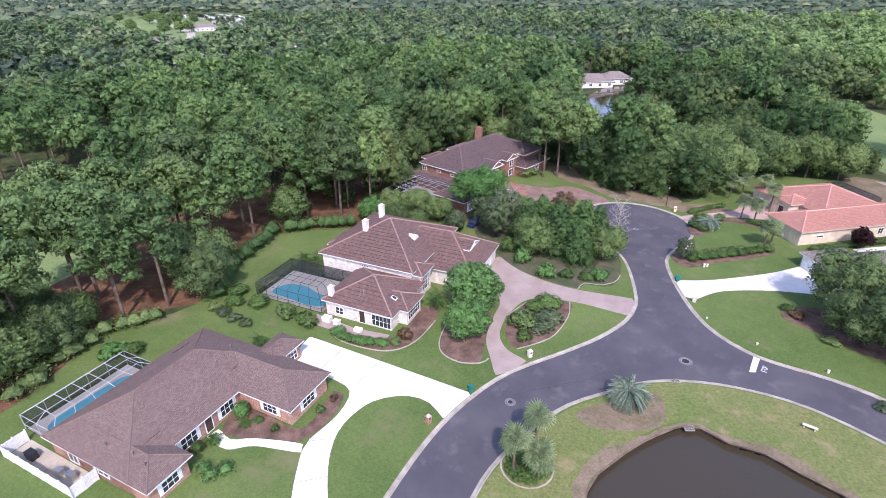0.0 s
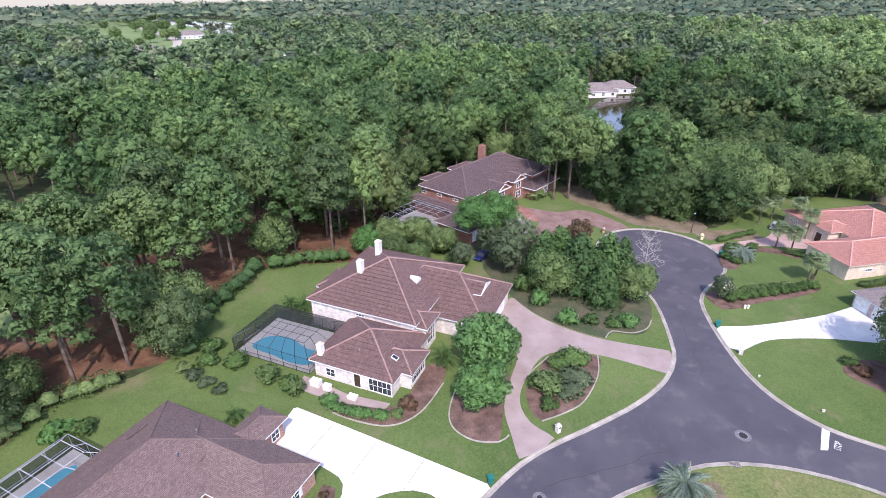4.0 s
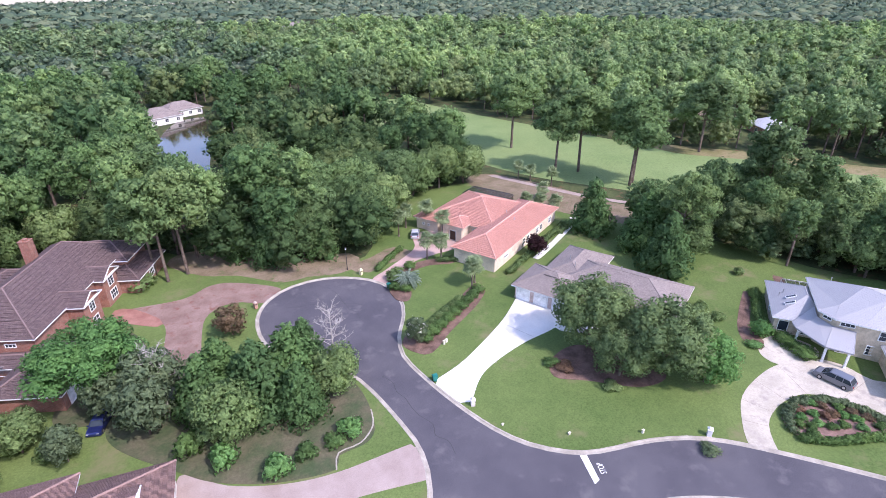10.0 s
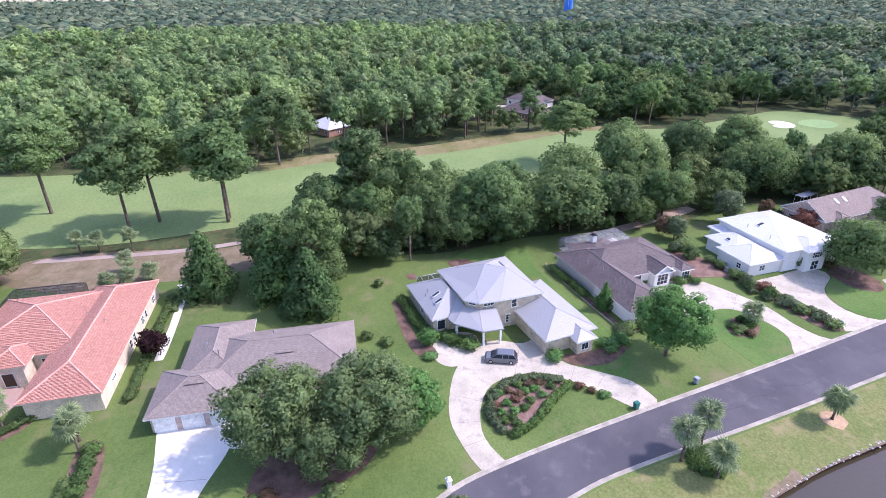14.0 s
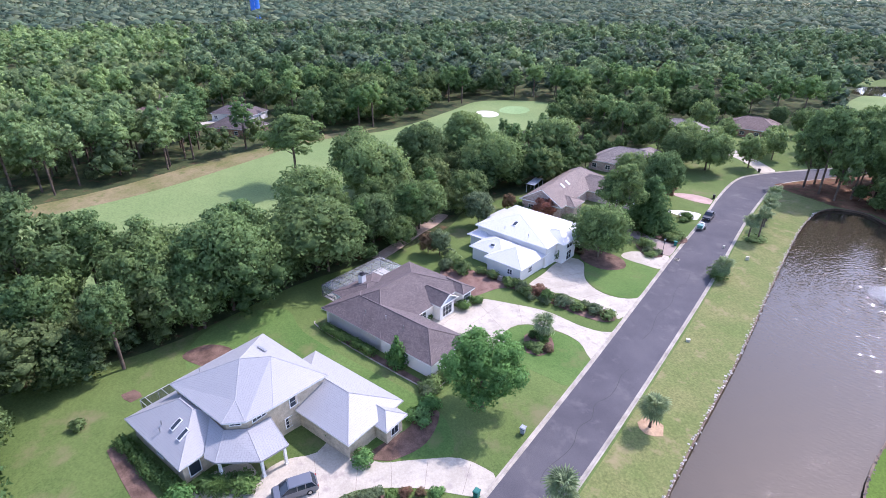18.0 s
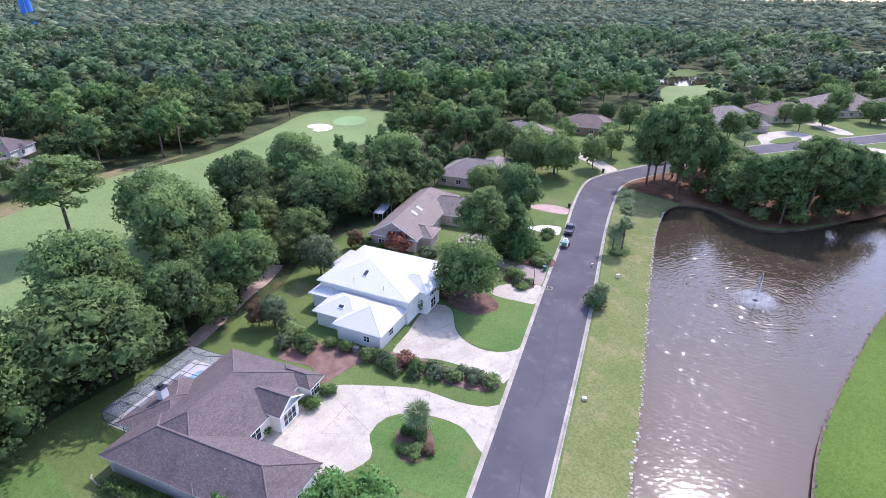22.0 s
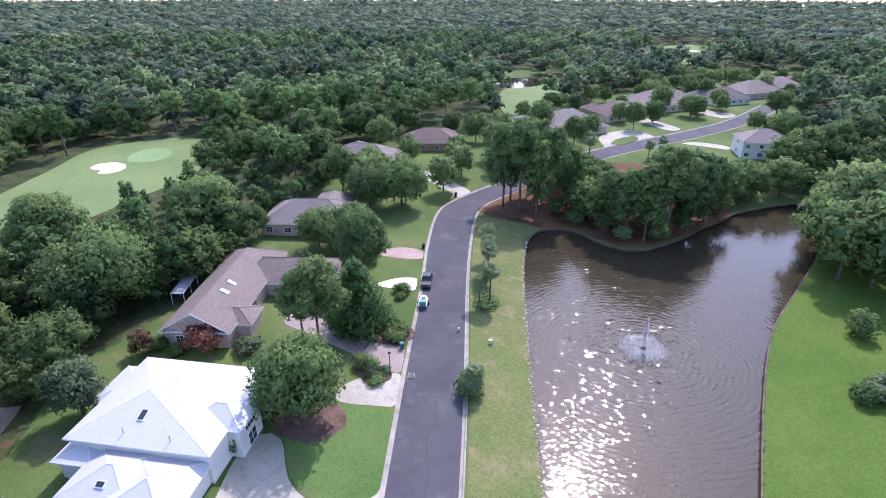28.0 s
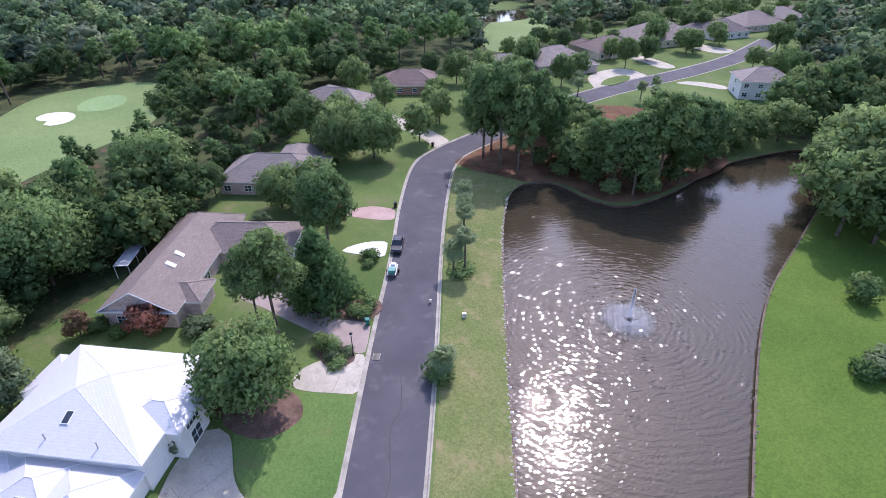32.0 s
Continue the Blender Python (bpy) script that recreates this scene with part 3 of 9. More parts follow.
shore_stones([(51.2, -160), (51.1, -129.8), (45.4, -100), (39.8, -80.6), (30, -63), (12, -50)], 0.7, surface("dark_shore_stone", (0.1, 0.08, 0.065), (0.22, 0.18, 0.15), 1.0, 5.0), "dark wet stones below the lawn")
# Grass of other kinds, straw and sand
margin_rng = np.random.default_rng(12)
shore = [q for q in spline([(-14, -37), (-14.6, -27.4), (-11.9, -22.5), (-7.9, -17.8), (-3.2, -13.9), (-0.9, -13.6), (2.2, -15.3), (5.9, -15.8), (9.5, -18), (13, -19.8), (24, -28.6), (36.8, -42.3)], False, 1.0)]
rim = [q + (b - a).normalized().orthogonal() * w for q, a, b, w in zip(shore, [shore[0]] + shore, shore[1:] + [shore[-1]], 1.15 + 0.6 * np.convolve(margin_rng.normal(size=len(shore) + 8), np.ones(9) / 3, "valid"))]
bm = bmesh.new()
low, high = [bm.verts.new((q.x, q.y, 0.146)) for q in shore], [bm.verts.new((q.x, q.y, 0.13)) for q in rim]
for k in range(len(shore) - 1):
    bm.faces.new((low[k], low[k + 1], high[k + 1], high[k]))
bmesh.ops.recalc_face_normals(bm, faces=bm.faces)
tagged(link("bare_margin", bm, BARE), "bare brown earth along the water's edge", "ground", kind="structure")
verge_in = [(-27, -36), (-24.2, -25.6), (-20.8, -19.6), (-17, -14.6), (-11.6, -10.3), (-6.4, -6.7), (0.3, -4.9), (6.9, -4.9), (13.2, -6.4), (20.2, -10.6), (27.5, -17), (33.4, -24), (48.9, -45.4), (76.2, -81.4), (98.8, -109.6), (111.4, -126.5), (119, -138)]
verge_out = [(104.2, -142.5), (103.2, -134), (94.8, -124.2), (85.6, -111), (73.8, -95.2), (57, -72.6), (44, -54.2), (35.9, -43.4), (23.4, -29.8), (12.6, -20.6), (9.8, -17.3), (6.0, -15.1), (2.6, -14.6), (-0.7, -12.9), (-3.5, -13.2), (-8.5, -17.3), (-12.5, -22.1), (-15.2, -27.2), (-19, -36)]
patch("verge", verge_in + verge_out, 0.125, VERGE, "worn dry grass between road and lake", "grass", trim=lake_line)
patch("lawn_east_bank", [(52, -206), (53.5, -208), (52.4, -180), (52.4, -155), (52.4, -129.8), (46.8, -100.6), (41, -79.6), (31, -61.4), (12.6, -47.4), (-6, -43), (-13, -36), (-20, -46), (-24, -80), (-10, -160), (20, -190)], 0.125, LAWN_BRIGHT, "lush bright green lawn by the lake", "grass", trim=lake_line)
LAWN_MID = surface("mid_grass", (0.08, 0.15, 0.038), (0.118, 0.19, 0.054), 0.06, 4.0, 0.9, 0.5, 0.13, third=(0.135, 0.158, 0.06), grain=0.3)
patch("back_lawn", [(50, -22), (56, -23.5), (62, -20.8), (72, -13), (82, -6), (90, -3), (90, 5), (84, 11), (76, 11), (70, 4), (66, -4), (58, -10), (53, -14)], 0.117, LAWN_MID, "well-watered green lawn between two houses", "grass", trim=road_hole)
patch("round_lawn", [(60.5, -40.5), (65, -37.5), (69.6, -36.8), (73.2, -38.4), (74.4, -41.4), (73.4, -44.4), (70.6, -47.2), (67.4, -48.9), (62.4, -48.2), (58, -43)], 0.117, LAWN_MID, "round green front lawn inside a curving drive", "grass", trim=road_hole)
patch("oval_lawn", [(78.6, -68.4), (84.4, -76), (88.3, -74.8), (91, -73), (93.4, -71.4), (94, -65), (92, -63.4), (86.7, -60.7), (82.8, -60.3), (79.5, -61.8), (77.2, -64.8)], 0.117, LAWN_MID, "green front lawn beside a concrete drive", "grass", trim=road_hole)
patch("fairway", [(50, 215), (83, 219), (101, 164), (128, 90), (144, 70), (161, 40), (189, 11), (207, -18), (216, -46), (242, -76), (262, -99), (252, -128), (225, -122), (206, -106), (199, -90), (189, -68), (173, -49), (150, -35), (130, -19), (120, 0), (112, 20), (104, 40), (86, 66), (66, 98), (55, 152)], 0.125, FAIRWAY, "mown golf fairway, soft pale green", "fairway", step=5)
patch("fairway_far_side", [(128, 98), (150, 72), (166, 45), (193, 14), (212, -16), (220, -40), (213, -30), (200, -8), (186, 6), (160, 34), (142, 66), (126, 86)], 0.14, ROUGH, "sandy rough strip beside the fairway", "grass", step=4)
patch("putting_green", [(231, -103), (236, -99), (243, -102), (247, -108), (244, -114), (237, -114), (231, -109)], 0.15, GREEN, "round putting green of fine pale grass", "green")
patch("sand_bunker", [(227.6, -88.6), (230, -87.6), (232.6, -89.4), (235.4, -88), (238.6, -88.4), (240.6, -92), (238, -96), (233, -97), (228.6, -95), (226.8, -91.6)], 0.15, SAND, "white sand bunker beside the putting green", "bunker")
patch("pine_straw_floor", [(-118, -48), (-91, -40), (-90.5, -20), (-88, -11), (-82, -7), (-84, 0), (-86, 9), (-84, 23), (-74, 28), (-66, 34), (-70, 60), (-96, 58), (-112, 30), (-122, -5)], 0.125, STRAW, "reddish brown pine straw under the pines", "ground", step=3)
patch("fairway_west", [(-160, -60), (-122, -42), (-112, -8), (-114, 12), (-135, 30), (-170, 10)], 0.14, FAIRWAY, "golf fairway glimpsed between pine trunks", "fairway", step=4)
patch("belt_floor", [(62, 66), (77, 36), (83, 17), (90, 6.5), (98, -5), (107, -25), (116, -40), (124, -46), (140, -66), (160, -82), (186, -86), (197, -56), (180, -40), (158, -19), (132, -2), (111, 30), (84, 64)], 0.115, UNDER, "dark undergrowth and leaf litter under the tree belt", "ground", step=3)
patch("lake_end_floor", [(104.5, -143), (121, -141), (123, -150), (121.5, -198), (96, -210), (73, -186), (77, -161), (82, -148), (88, -145.6), (98, -147.6)], 0.12, STRAW, "red-brown pine straw on the lake shore", "ground", step=3)
patch("pond_water", [(-22, 106), (-17, 112), (-13, 150), (-2, 217), (-14, 222), (-24, 195), (-28, 150), (-28, 108)], 0.13, LAKE, "long dark pond behind the trees", "water", step=4)

patch("dry_ground", [(-31, 84), (-25.7, 88), (-18.1, 80), (-8.7, 78), (-6, 73), (3.6, 70), (4, 64.5), (-1, 62.6), (-7.3, 64.4), (-12.1, 64.6), (-19.2, 71.8), (-25.3, 75.2)], 0.12, BARE, "bare dry ground with thin grass by the turning place", "ground", step=2)
patch("dry_rough", [(50, 80), (58.2, 65), (64, 55), (76, 42), (88, 50), (75, 62), (70, 77), (64, 92), (58, 100), (50, 98)], 0.119, BARE, "dry brown rough beside the golf fairway", "ground", step=3)
patch("dry_lawn_corner", [(16, 62), (13, 68), (7, 66), (1, 64), (4, 60), (9, 61.6)], 0.121, BARE, "dry thin grass beside the drive", "ground", step=2)
patch("straw_path", [(106, -21), (111.6, -26.6), (115.4, -31), (121, -34.8), (126, -41), (124.4, -43), (118.6, -38.2), (115.8, -34.6), (110.6, -29.6), (104.6, -23)], 0.135, surface("pale_straw", (0.34, 0.25, 0.19), (0.46, 0.35, 0.27), 0.5, 4.0), "pinkish straw path along the foot of the trees", "path", step=1.5)

# ---- houses ----
def roof_plane(bm, a, b, c, d, rows, lift, butt=0):
    """One slope from the eave a-b to the top d-c, in courses that overlap."""
    a, b, c, d = (Vector(p) for p in (a, b, c, d))
    n = (b - a).cross((d + c) / 2 - a).normalized()
    up = ((d + c) / 2 - (a + b) / 2).length
    k = max(1, int(up / rows)) if rows else 1
    uv = bm.loops.layers.uv.verify()
    ax = (b - a).normalized()
    for i in range(k):
        t0, t1 = i / k, (i + 1) / k
        q = [a.lerp(d, t0), b.lerp(c, t0), b.lerp(c, t1), a.lerp(d, t1)]
        p = [q[0] + n * lift, q[1] + n * lift, q[2] + n * lift * 0.15, q[3] + n * lift * 0.15]
        if (p[2] - p[3]).length < 0.02:
            p = p[:3]
        vs = [bm.verts.new(v) for v in p]
        f = bm.faces.new(vs)
        for lp in f.loops:
            r = lp.vert.co - a
            lp[uv].uv = (r.dot(ax), (r - ax * r.dot(ax)).length)
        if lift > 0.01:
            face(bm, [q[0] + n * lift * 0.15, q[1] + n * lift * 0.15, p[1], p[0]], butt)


def block_planes(u0, u1, v0, v1, z, pitch, ends, axis=""):
    """Slopes, gables and ridge line of a roof over a rectangle. ends: two letters, h hip or g gable, at the low and high end of the ridge."""
    du, dv = u1 - u0, v1 - v0
    along = axis or ("u" if du >= dv else "v")
    half = (dv if along == "u" else du) / 2
    length = du if along == "u" else dv
    zr = z + half * pitch
    lo = half if ends[0] == "h" else 0.0
    hi = half if ends[1] == "h" else 0.0
    if lo + hi > length:
        lo = hi = length / 2
    P = (lambda s, t, h: (u0 + s, v0 + t, h)) if along == "u" else (lambda s, t, h: (u1 - t, v0 + s, h))
    w = 2 * half
    A, B, C, D = P(0, 0, z), P(length, 0, z), P(length, w, z), P(0, w, z)
    R0, R1 = P(lo, half, zr), P(length - hi, half, zr)
    planes = [(A, B, R1, R0), (C, D, R0, R1)]
    gables = []
    if ends[1] == "h":
        planes.append((B, C, R1, R1))
    else:
        gables.append((B, C, R1))
    if ends[0] == "h":
        planes.append((D, A, R0, R0))
    else:
        gables.append((D, A, R0))
    ridges = [(R0, R1)]
    ridges += [(A, R0), (D, R0)] if ends[0] == "h" else []
    ridges += [(B, R1), (C, R1)] if ends[1] == "h" else []
    return planes, gables, ridges


def house(label, origin, angle, blocks, wall, roof, trim, rows=0.42, lift=0.045, over=0.55, caps=True, butt=None, cap=None):
    """blocks: (u0, u1, v0, v1, floor, eave, pitch, ends, axis), the roof's outline in the house's own axes."""
    e = thing("house", pose(origin[0], origin[1], 0.1, 0, 0, angle), label, "house")
    for u0, u1, v0, v1, z0, z, pitch, ends, axis in blocks:
        bm = bmesh.new()
        box(bm, u0 + over, u1 - over, v0 + over, v1 - over, z0, z - 0.02)
        planes, gables, ridges = block_planes(u0, u1, v0, v1, z, pitch, ends, axis)
        for g in gables:
            a, b, top = (Vector(p) for p in g)
            mid = (a + b) / 2
            back = Vector(((u0 + u1) / 2, (v0 + v1) / 2, 0)) - Vector((mid.x, mid.y, 0))
            back = back.normalized() * over
            face(bm, [a + back, b + back, top + back])
        part("wall", bm, wall, e)
        for p in planes:
            bm = bmesh.new()
            roof_plane(bm, *p, rows, lift, 1 if butt else 0)
            bmesh.ops.remove_doubles(bm, verts=bm.verts, dist=0.004)
            part("roof_slope", bm, [roof, butt] if butt else roof, e)
        bm = bmesh.new()
        t = 0.03
        box(bm, u0, u1, v0, v0 + t, z - 0.2, z - 0.005)
        box(bm, u0, u1, v1 - t, v1, z - 0.2, z - 0.005)
        box(bm, u0, u0 + t, v0 + t, v1 - t, z - 0.2, z - 0.005)
        box(bm, u1 - t, u1, v0 + t, v1 - t, z - 0.2, z - 0.005)
        face(bm, [(u0 + t, v0 + t, z - 0.18), (u0 + t, v1 - t, z - 0.18), (u1 - t, v1 - t, z - 0.18), (u1 - t, v0 + t, z - 0.18)])
        for g in gables:
            a, b, top = (Vector(p) for p in g)
            for s in (a, b):
                rod(bm, s + Vector((0, 0, -0.06)), top + Vector((0, 0, -0.06)), 0.1, n=4)
        part("fascia", bm, trim, e)
        if caps:
            bm = bmesh.new()
            for a, b in ridges:
                if (Vector(a) - Vector(b)).length > 0.3:
                    up = Vector((0, 0, lift * 0.5))
                    rod(bm, Vector(a) + up, Vector(b) + up, 0.14 if lift > 0.05 else 0.09 if rows else 0.05, n=6)
            part("ridge_cap", bm, cap or CAPS[roof.name], e)
    return e


def opening(h, u, v, side, z, w, ht, frame=None, glass=None, bars=(2, 2), name="window", depth=0.09):
    """A framed window or door on a wall of a house; side: the way it faces, in degrees of the house's axes."""
    frame, glass = frame or WHITE, glass or GLASS
    m = pose(u, v, z, 0, 0, side + 90)
    bm = bmesh.new()
    b = 0.1
    for x0, x1, z0, z1 in ((-w / 2, w / 2, 0, b), (-w / 2, w / 2, ht - b, ht), (-w / 2, -w / 2 + b, b, ht - b), (w / 2 - b, w / 2, b, ht - b)):
        box(bm, x0, x1, -depth, 0.02, z0, z1)
    for i in range(1, bars[0]):
        x = -w / 2 + w * i / bars[0]
        box(bm, x - 0.03, x + 0.03, -depth + 0.02, 0.01, b, ht - b)
    for j in range(1, bars[1]):
        y = ht * j / bars[1]
        box(bm, -w / 2 + b, w / 2 - b, -depth + 0.025, 0.008, y - 0.025, y + 0.025)
    f = part(name, bm, frame, h)
    f.matrix_local = m
    bm = bmesh.new()
    box(bm, -w / 2 + b, w / 2 - b, -0.03, 0.0, b, ht - b)
    part("pane" if glass is GLASS else "panel", bm, glass, f)
    return f


def chimney(h, u, v, z0, z1, w, material, cap=None):
    bm = bmesh.new()
    box(bm, u - w / 2, u + w / 2, v - w / 2, v + w / 2, z0, z1)
    c = part("chimney", bm, material, h)
    bm = bmesh.new()
    box(bm, u - w / 2 - 0.08, u + w / 2 + 0.08, v - w / 2 - 0.08, v + w / 2 + 0.08, z1, z1 + 0.12)
    box(bm, u - w / 4, u + w / 4, v - w / 4, v + w / 4, z1 + 0.12, z1 + 0.4)
    part("chimney_cap", bm, cap or material, c)


house_a = house("one-storey brick house with a brown shingle hip roof", (-77.2, -39.9), -10, [
    (0, 15.4, 0, 24.3, 0, 2.9, 0.5, "hh", "v"), (2, 18.4, 0, 6, 0, 2.9, 0.5, "hh", "u"),
    (6, 24, 16, 24.4, 0, 2.9, 0.5, "hh", "u"), (11.5, 16, 22, 28.6, 0, 2.9, 0.5, "hh", "v")], BRICK_RED, SHINGLE_A, WHITE, rows=0.3, lift=0.02)
house_b = house("two-storey white stone house with brown barrel tiles", (-59.3, -3.8), -7.8, [
    (-7.7, 12, 10.5, 31, 0, 5.2, 0.45, "hh", "u"), (0, 13.6, 0, 12.5, 0, 3.0, 0.45, "hh", "v"), (0, 21, 16.6, 31.1, 0, 3.3, 0.62, "hh", "u"),
    (8, 13.6, 11, 16, 0, 4.6, 0.45, "hh", "u"), (8, 15.2, 2.5, 8.5, 0, 3.0, 0.45, "hh", "u"), (-10.5, -4, 17, 24, 0, 3.4, 0.4, "hh", "u"),
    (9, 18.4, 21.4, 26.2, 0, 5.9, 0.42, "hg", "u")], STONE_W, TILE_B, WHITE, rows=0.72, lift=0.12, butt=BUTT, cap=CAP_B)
house_c = house("two-storey red brick house with dark rose tiles", (-63.5, 63.7), -25, [
    (0.5, 16, -1.5, 30.5, 0, 5.8, 0.57, "hh", "v"), (8, 18.6, 7, 12.8, 0, 5.6, 0.5, "hg", "u"), (8, 17.6, 15.6, 21.4, 0, 5.6, 0.5, "hg", "u"),
    (6, 18.2, 23.4, 32.4, 0, 5.5, 0.5, "hh", "u"), (-4, 8, 4, 11, 0, 5.0, 0.45, "hh", "u"), (-4, 8, 15, 23, 0, 5.0, 0.45, "hh", "u"),
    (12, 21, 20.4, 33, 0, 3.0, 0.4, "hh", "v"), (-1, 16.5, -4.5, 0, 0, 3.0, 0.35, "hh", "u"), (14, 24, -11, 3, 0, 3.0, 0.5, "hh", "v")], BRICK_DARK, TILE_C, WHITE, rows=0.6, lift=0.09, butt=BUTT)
house_d = house("one-storey cream stucco house with salmon barrel tiles", (25.5, 46.8), 27.5, [
    (0, 32, 0, 10.6, 0, 3.3, 0.42, "hh", "u"), (11, 30, 6, 24, 0, 3.5, 0.36, "hh", "v"), (9.7, 15, 20, 27, 0, 2.9, 0.4, "hh", "v"),
    (8.3, 15, 12.5, 18.5, 0, 3.7, 0.4, "hh", "u")], STUCCO_C, TILE_D, STUCCO_C, rows=0.45, lift=0.07, butt=BUTT_PINK, cap=CAP_D)
house_e = house("one-storey house with a taupe shingle roof and three garage doors", (27.9, 27.9), 26, [
    (0, 10, 0, 11.4, 0, 2.8, 0.45, "hh", "v"), (4.3, 17.7, -16.3, 6, 0, 2.8, 0.42, "hh", "v"), (6, 21.4, -0.4, 9, 0, 2.8, 0.45, "hh", "u")],
    BRICK_TAN, SHINGLE_E, WHITE, rows=0.3, lift=0.02)
house_f = house("two-storey tan house with a pale grey metal roof", (53.6, 8.3), 37.2, [
    (0, 13, -10, 0, 0, 3.0, 0.5, "hh", "u"), (-12.3, 5, -23.9, -14.1, 0, 3.0, 0.42, "hh", "u"),
    (-14.2, -8, -22.6, -18.6, 0, 2.7, 0.5, "hh", "u")], SIDING_F, METAL_F, WHITE, rows=0, lift=0.01)


def free_roof(h, eave, inner, faces, z, wall, roof, trim, floor=0.0, over=0.5):
    """A storey on an outline of its own: walls set back under the eave, and roof faces between eave and inner points."""
    pts = [Vector((*p, z)) for p in eave]
    mid = sum(pts, Vector()) / len(pts)
    back = [p + (Vector((mid.x, mid.y, z)) - p).normalized() * over * 1.3 for p in pts]
    bm = bmesh.new()
    for a, b in zip(back, back[1:] + back[:1]):
        face(bm, [(a.x, a.y, floor), (b.x, b.y, floor), (b.x, b.y, z - 0.02), (a.x, a.y, z - 0.02)])
    part("wall", bm, wall, h)
    bm = bmesh.new()
    for a, b in zip(pts, pts[1:] + pts[:1]):
        face(bm, [a - Vector((0, 0, 0.2)), b - Vector((0, 0, 0.2)), b, a])
    face(bm, [p - Vector((0, 0, 0.19)) for p in pts])
    part("fascia", bm, trim, h)
    allp = pts + [Vector(p) for p in inner]
    for f in faces:
        bm = bmesh.new()
        for k in range(1, len(f) - 1):
            face(bm, [allp[f[0]] + Vector((0, 0, 0.012)), allp[f[k]] + Vector((0, 0, 0.012)), allp[f[k + 1]] + Vector((0, 0, 0.012))])
        bmesh.ops.remove_doubles(bm, verts=bm.verts, dist=0.004)
        part("roof_slope", bm, roof, h)


def ridge_line(h, a, b, material, r=0.05):
    bm = bmesh.new()
    rod(bm, a, b, r, n=6)
    part("ridge_cap", bm, material, h)


# The upper storey with its cut corner, and the porch roof that follows it
UP = [(11.2, -5.5), (-0.3, -5.6), (-2.2, -7.5), (-2.8, -11.0), (-3.4, -19.1), (11.2, -19.6)]
TOPS = [(0.9, -8.4, 6.75), (5.2, -12.2, 8.6), (2.5, -15.0, 8.55)]
free_roof(house_f, UP, TOPS, [(0, 1, 6, 7), (1, 2, 6), (2, 3, 8, 7, 6), (3, 4, 8), (4, 5, 7, 8), (5, 0, 7)], 5.8, SIDING_F, METAL_F, WHITE)
for a, b in ((0, 7), (1, 6), (2, 6), (6, 7), (7, 8), (3, 8), (4, 8), (5, 7)):
    ends = [Vector((*p, 5.8)) for p in UP] + [Vector(p) for p in TOPS]
    ridge_line(house_f, ends[a], ends[b], CAPS[METAL_F.name])
LOW = [(-0.5, -2.7, 3.0), (-2.2, -3.1, 3.0), (-6.1, -6.4, 3.0), (-6.6, -9.9, 3.0)]
HIGH = [(3.0, -5.9, 4.7), (0.0, -5.9, 4.5), (-1.9, -7.7, 4.4), (-2.4, -10.6, 4.4)]
for k in range(3):
    bm = bmesh.new()
    q = [Vector(LOW[k + 1]), Vector(LOW[k]), Vector(HIGH[k]), Vector(HIGH[k + 1])]
    face(bm, [q[0], q[2], q[1]][::-1]), face(bm, [q[0], q[3], q[2]][::-1])
    down = Vector((0, 0, -0.22))
    face(bm, [q[0], q[1], q[1] + down, q[0] + down])
    bmesh.ops.recalc_face_normals(bm, faces=bm.faces)
    part("roof_slope", bm, METAL_F, house_f)
    ridge_line(house_f, q[0], q[3], CAPS[METAL_F.name])
bm = bmesh.new()
face(bm, [LOW[3], (-2.4, -10.6, 3.0), HIGH[3]])
face(bm, [LOW[0], (3.0, -5.9, 2.8), (-2.4, -10.6, 2.8), LOW[3], LOW[2], LOW[1]])
part("porch_ceiling", bm, WHITE, house_f)

house_g = house("one-storey white house with a stained brown shingle roof", (64.4, -23.8), 35.5, [
    (0, 24, -8.5, 0.4, 0, 2.9, 0.5, "hh", "u"), (10.3, 24.4, -21.5, 0.4, 0, 2.9, 0.42, "hh", "v"), (8.6, 16, -16.9, -12.1, 0, 3.2, 0.6, "gh", "u"),
    (18, 27, -14, -4, 0, 2.9, 0.32, "hh", "v"), (8.4, 15, -21.6, -18.2, 0, 2.9, 0.5, "hh", "u")], STUCCO_W, SHINGLE_G, WHITE, rows=0.3, lift=0.02)
house_h = house("two-storey white house with a white metal tile roof", (90.8, -53.0), 33, [
    (0.4, 9.5, -2.5, 6.9, 0, 3.0, 0.42, "hh", "v"), (6, 14.8, -3, 5.0, 0, 2.95, 0.4, "hh", "u"),
    (13.5, 19, -4.5, 0.5, 0, 2.9, 0.3, "hh", "u"), (-1.6, 6, -11.6, -5.4, 0, 4.65, 0.42, "hh", "u"), (15, 21.4, -16.5, -9, 0, 3.2, 0.3, "hh", "v")], STUCCO_W, METAL_H, WHITE, rows=0, lift=0.01)
H_UP = [(0, -1.4), (0, -17), (18.4, -17), (18.4, -1.4)]
H_TOP = [(11.6, -8.4, 6.9), (9.0, -10.6, 6.95)]
free_roof(house_h, H_UP[::-1], H_TOP, [(0, 3, 4), (3, 2, 5, 4), (2, 1, 5), (1, 0, 4, 5)], 4.7, STUCCO_W, METAL_H, WHITE)
for a, b in (((0, -1.4, 4.7), H_TOP[0]), ((18.4, -1.4, 4.7), H_TOP[0]), ((0, -17, 4.7), H_TOP[1]), ((18.4, -17, 4.7), H_TOP[1]), H_TOP):
    ridge_line(house_h, a, b, CAPS[METAL_H.name])
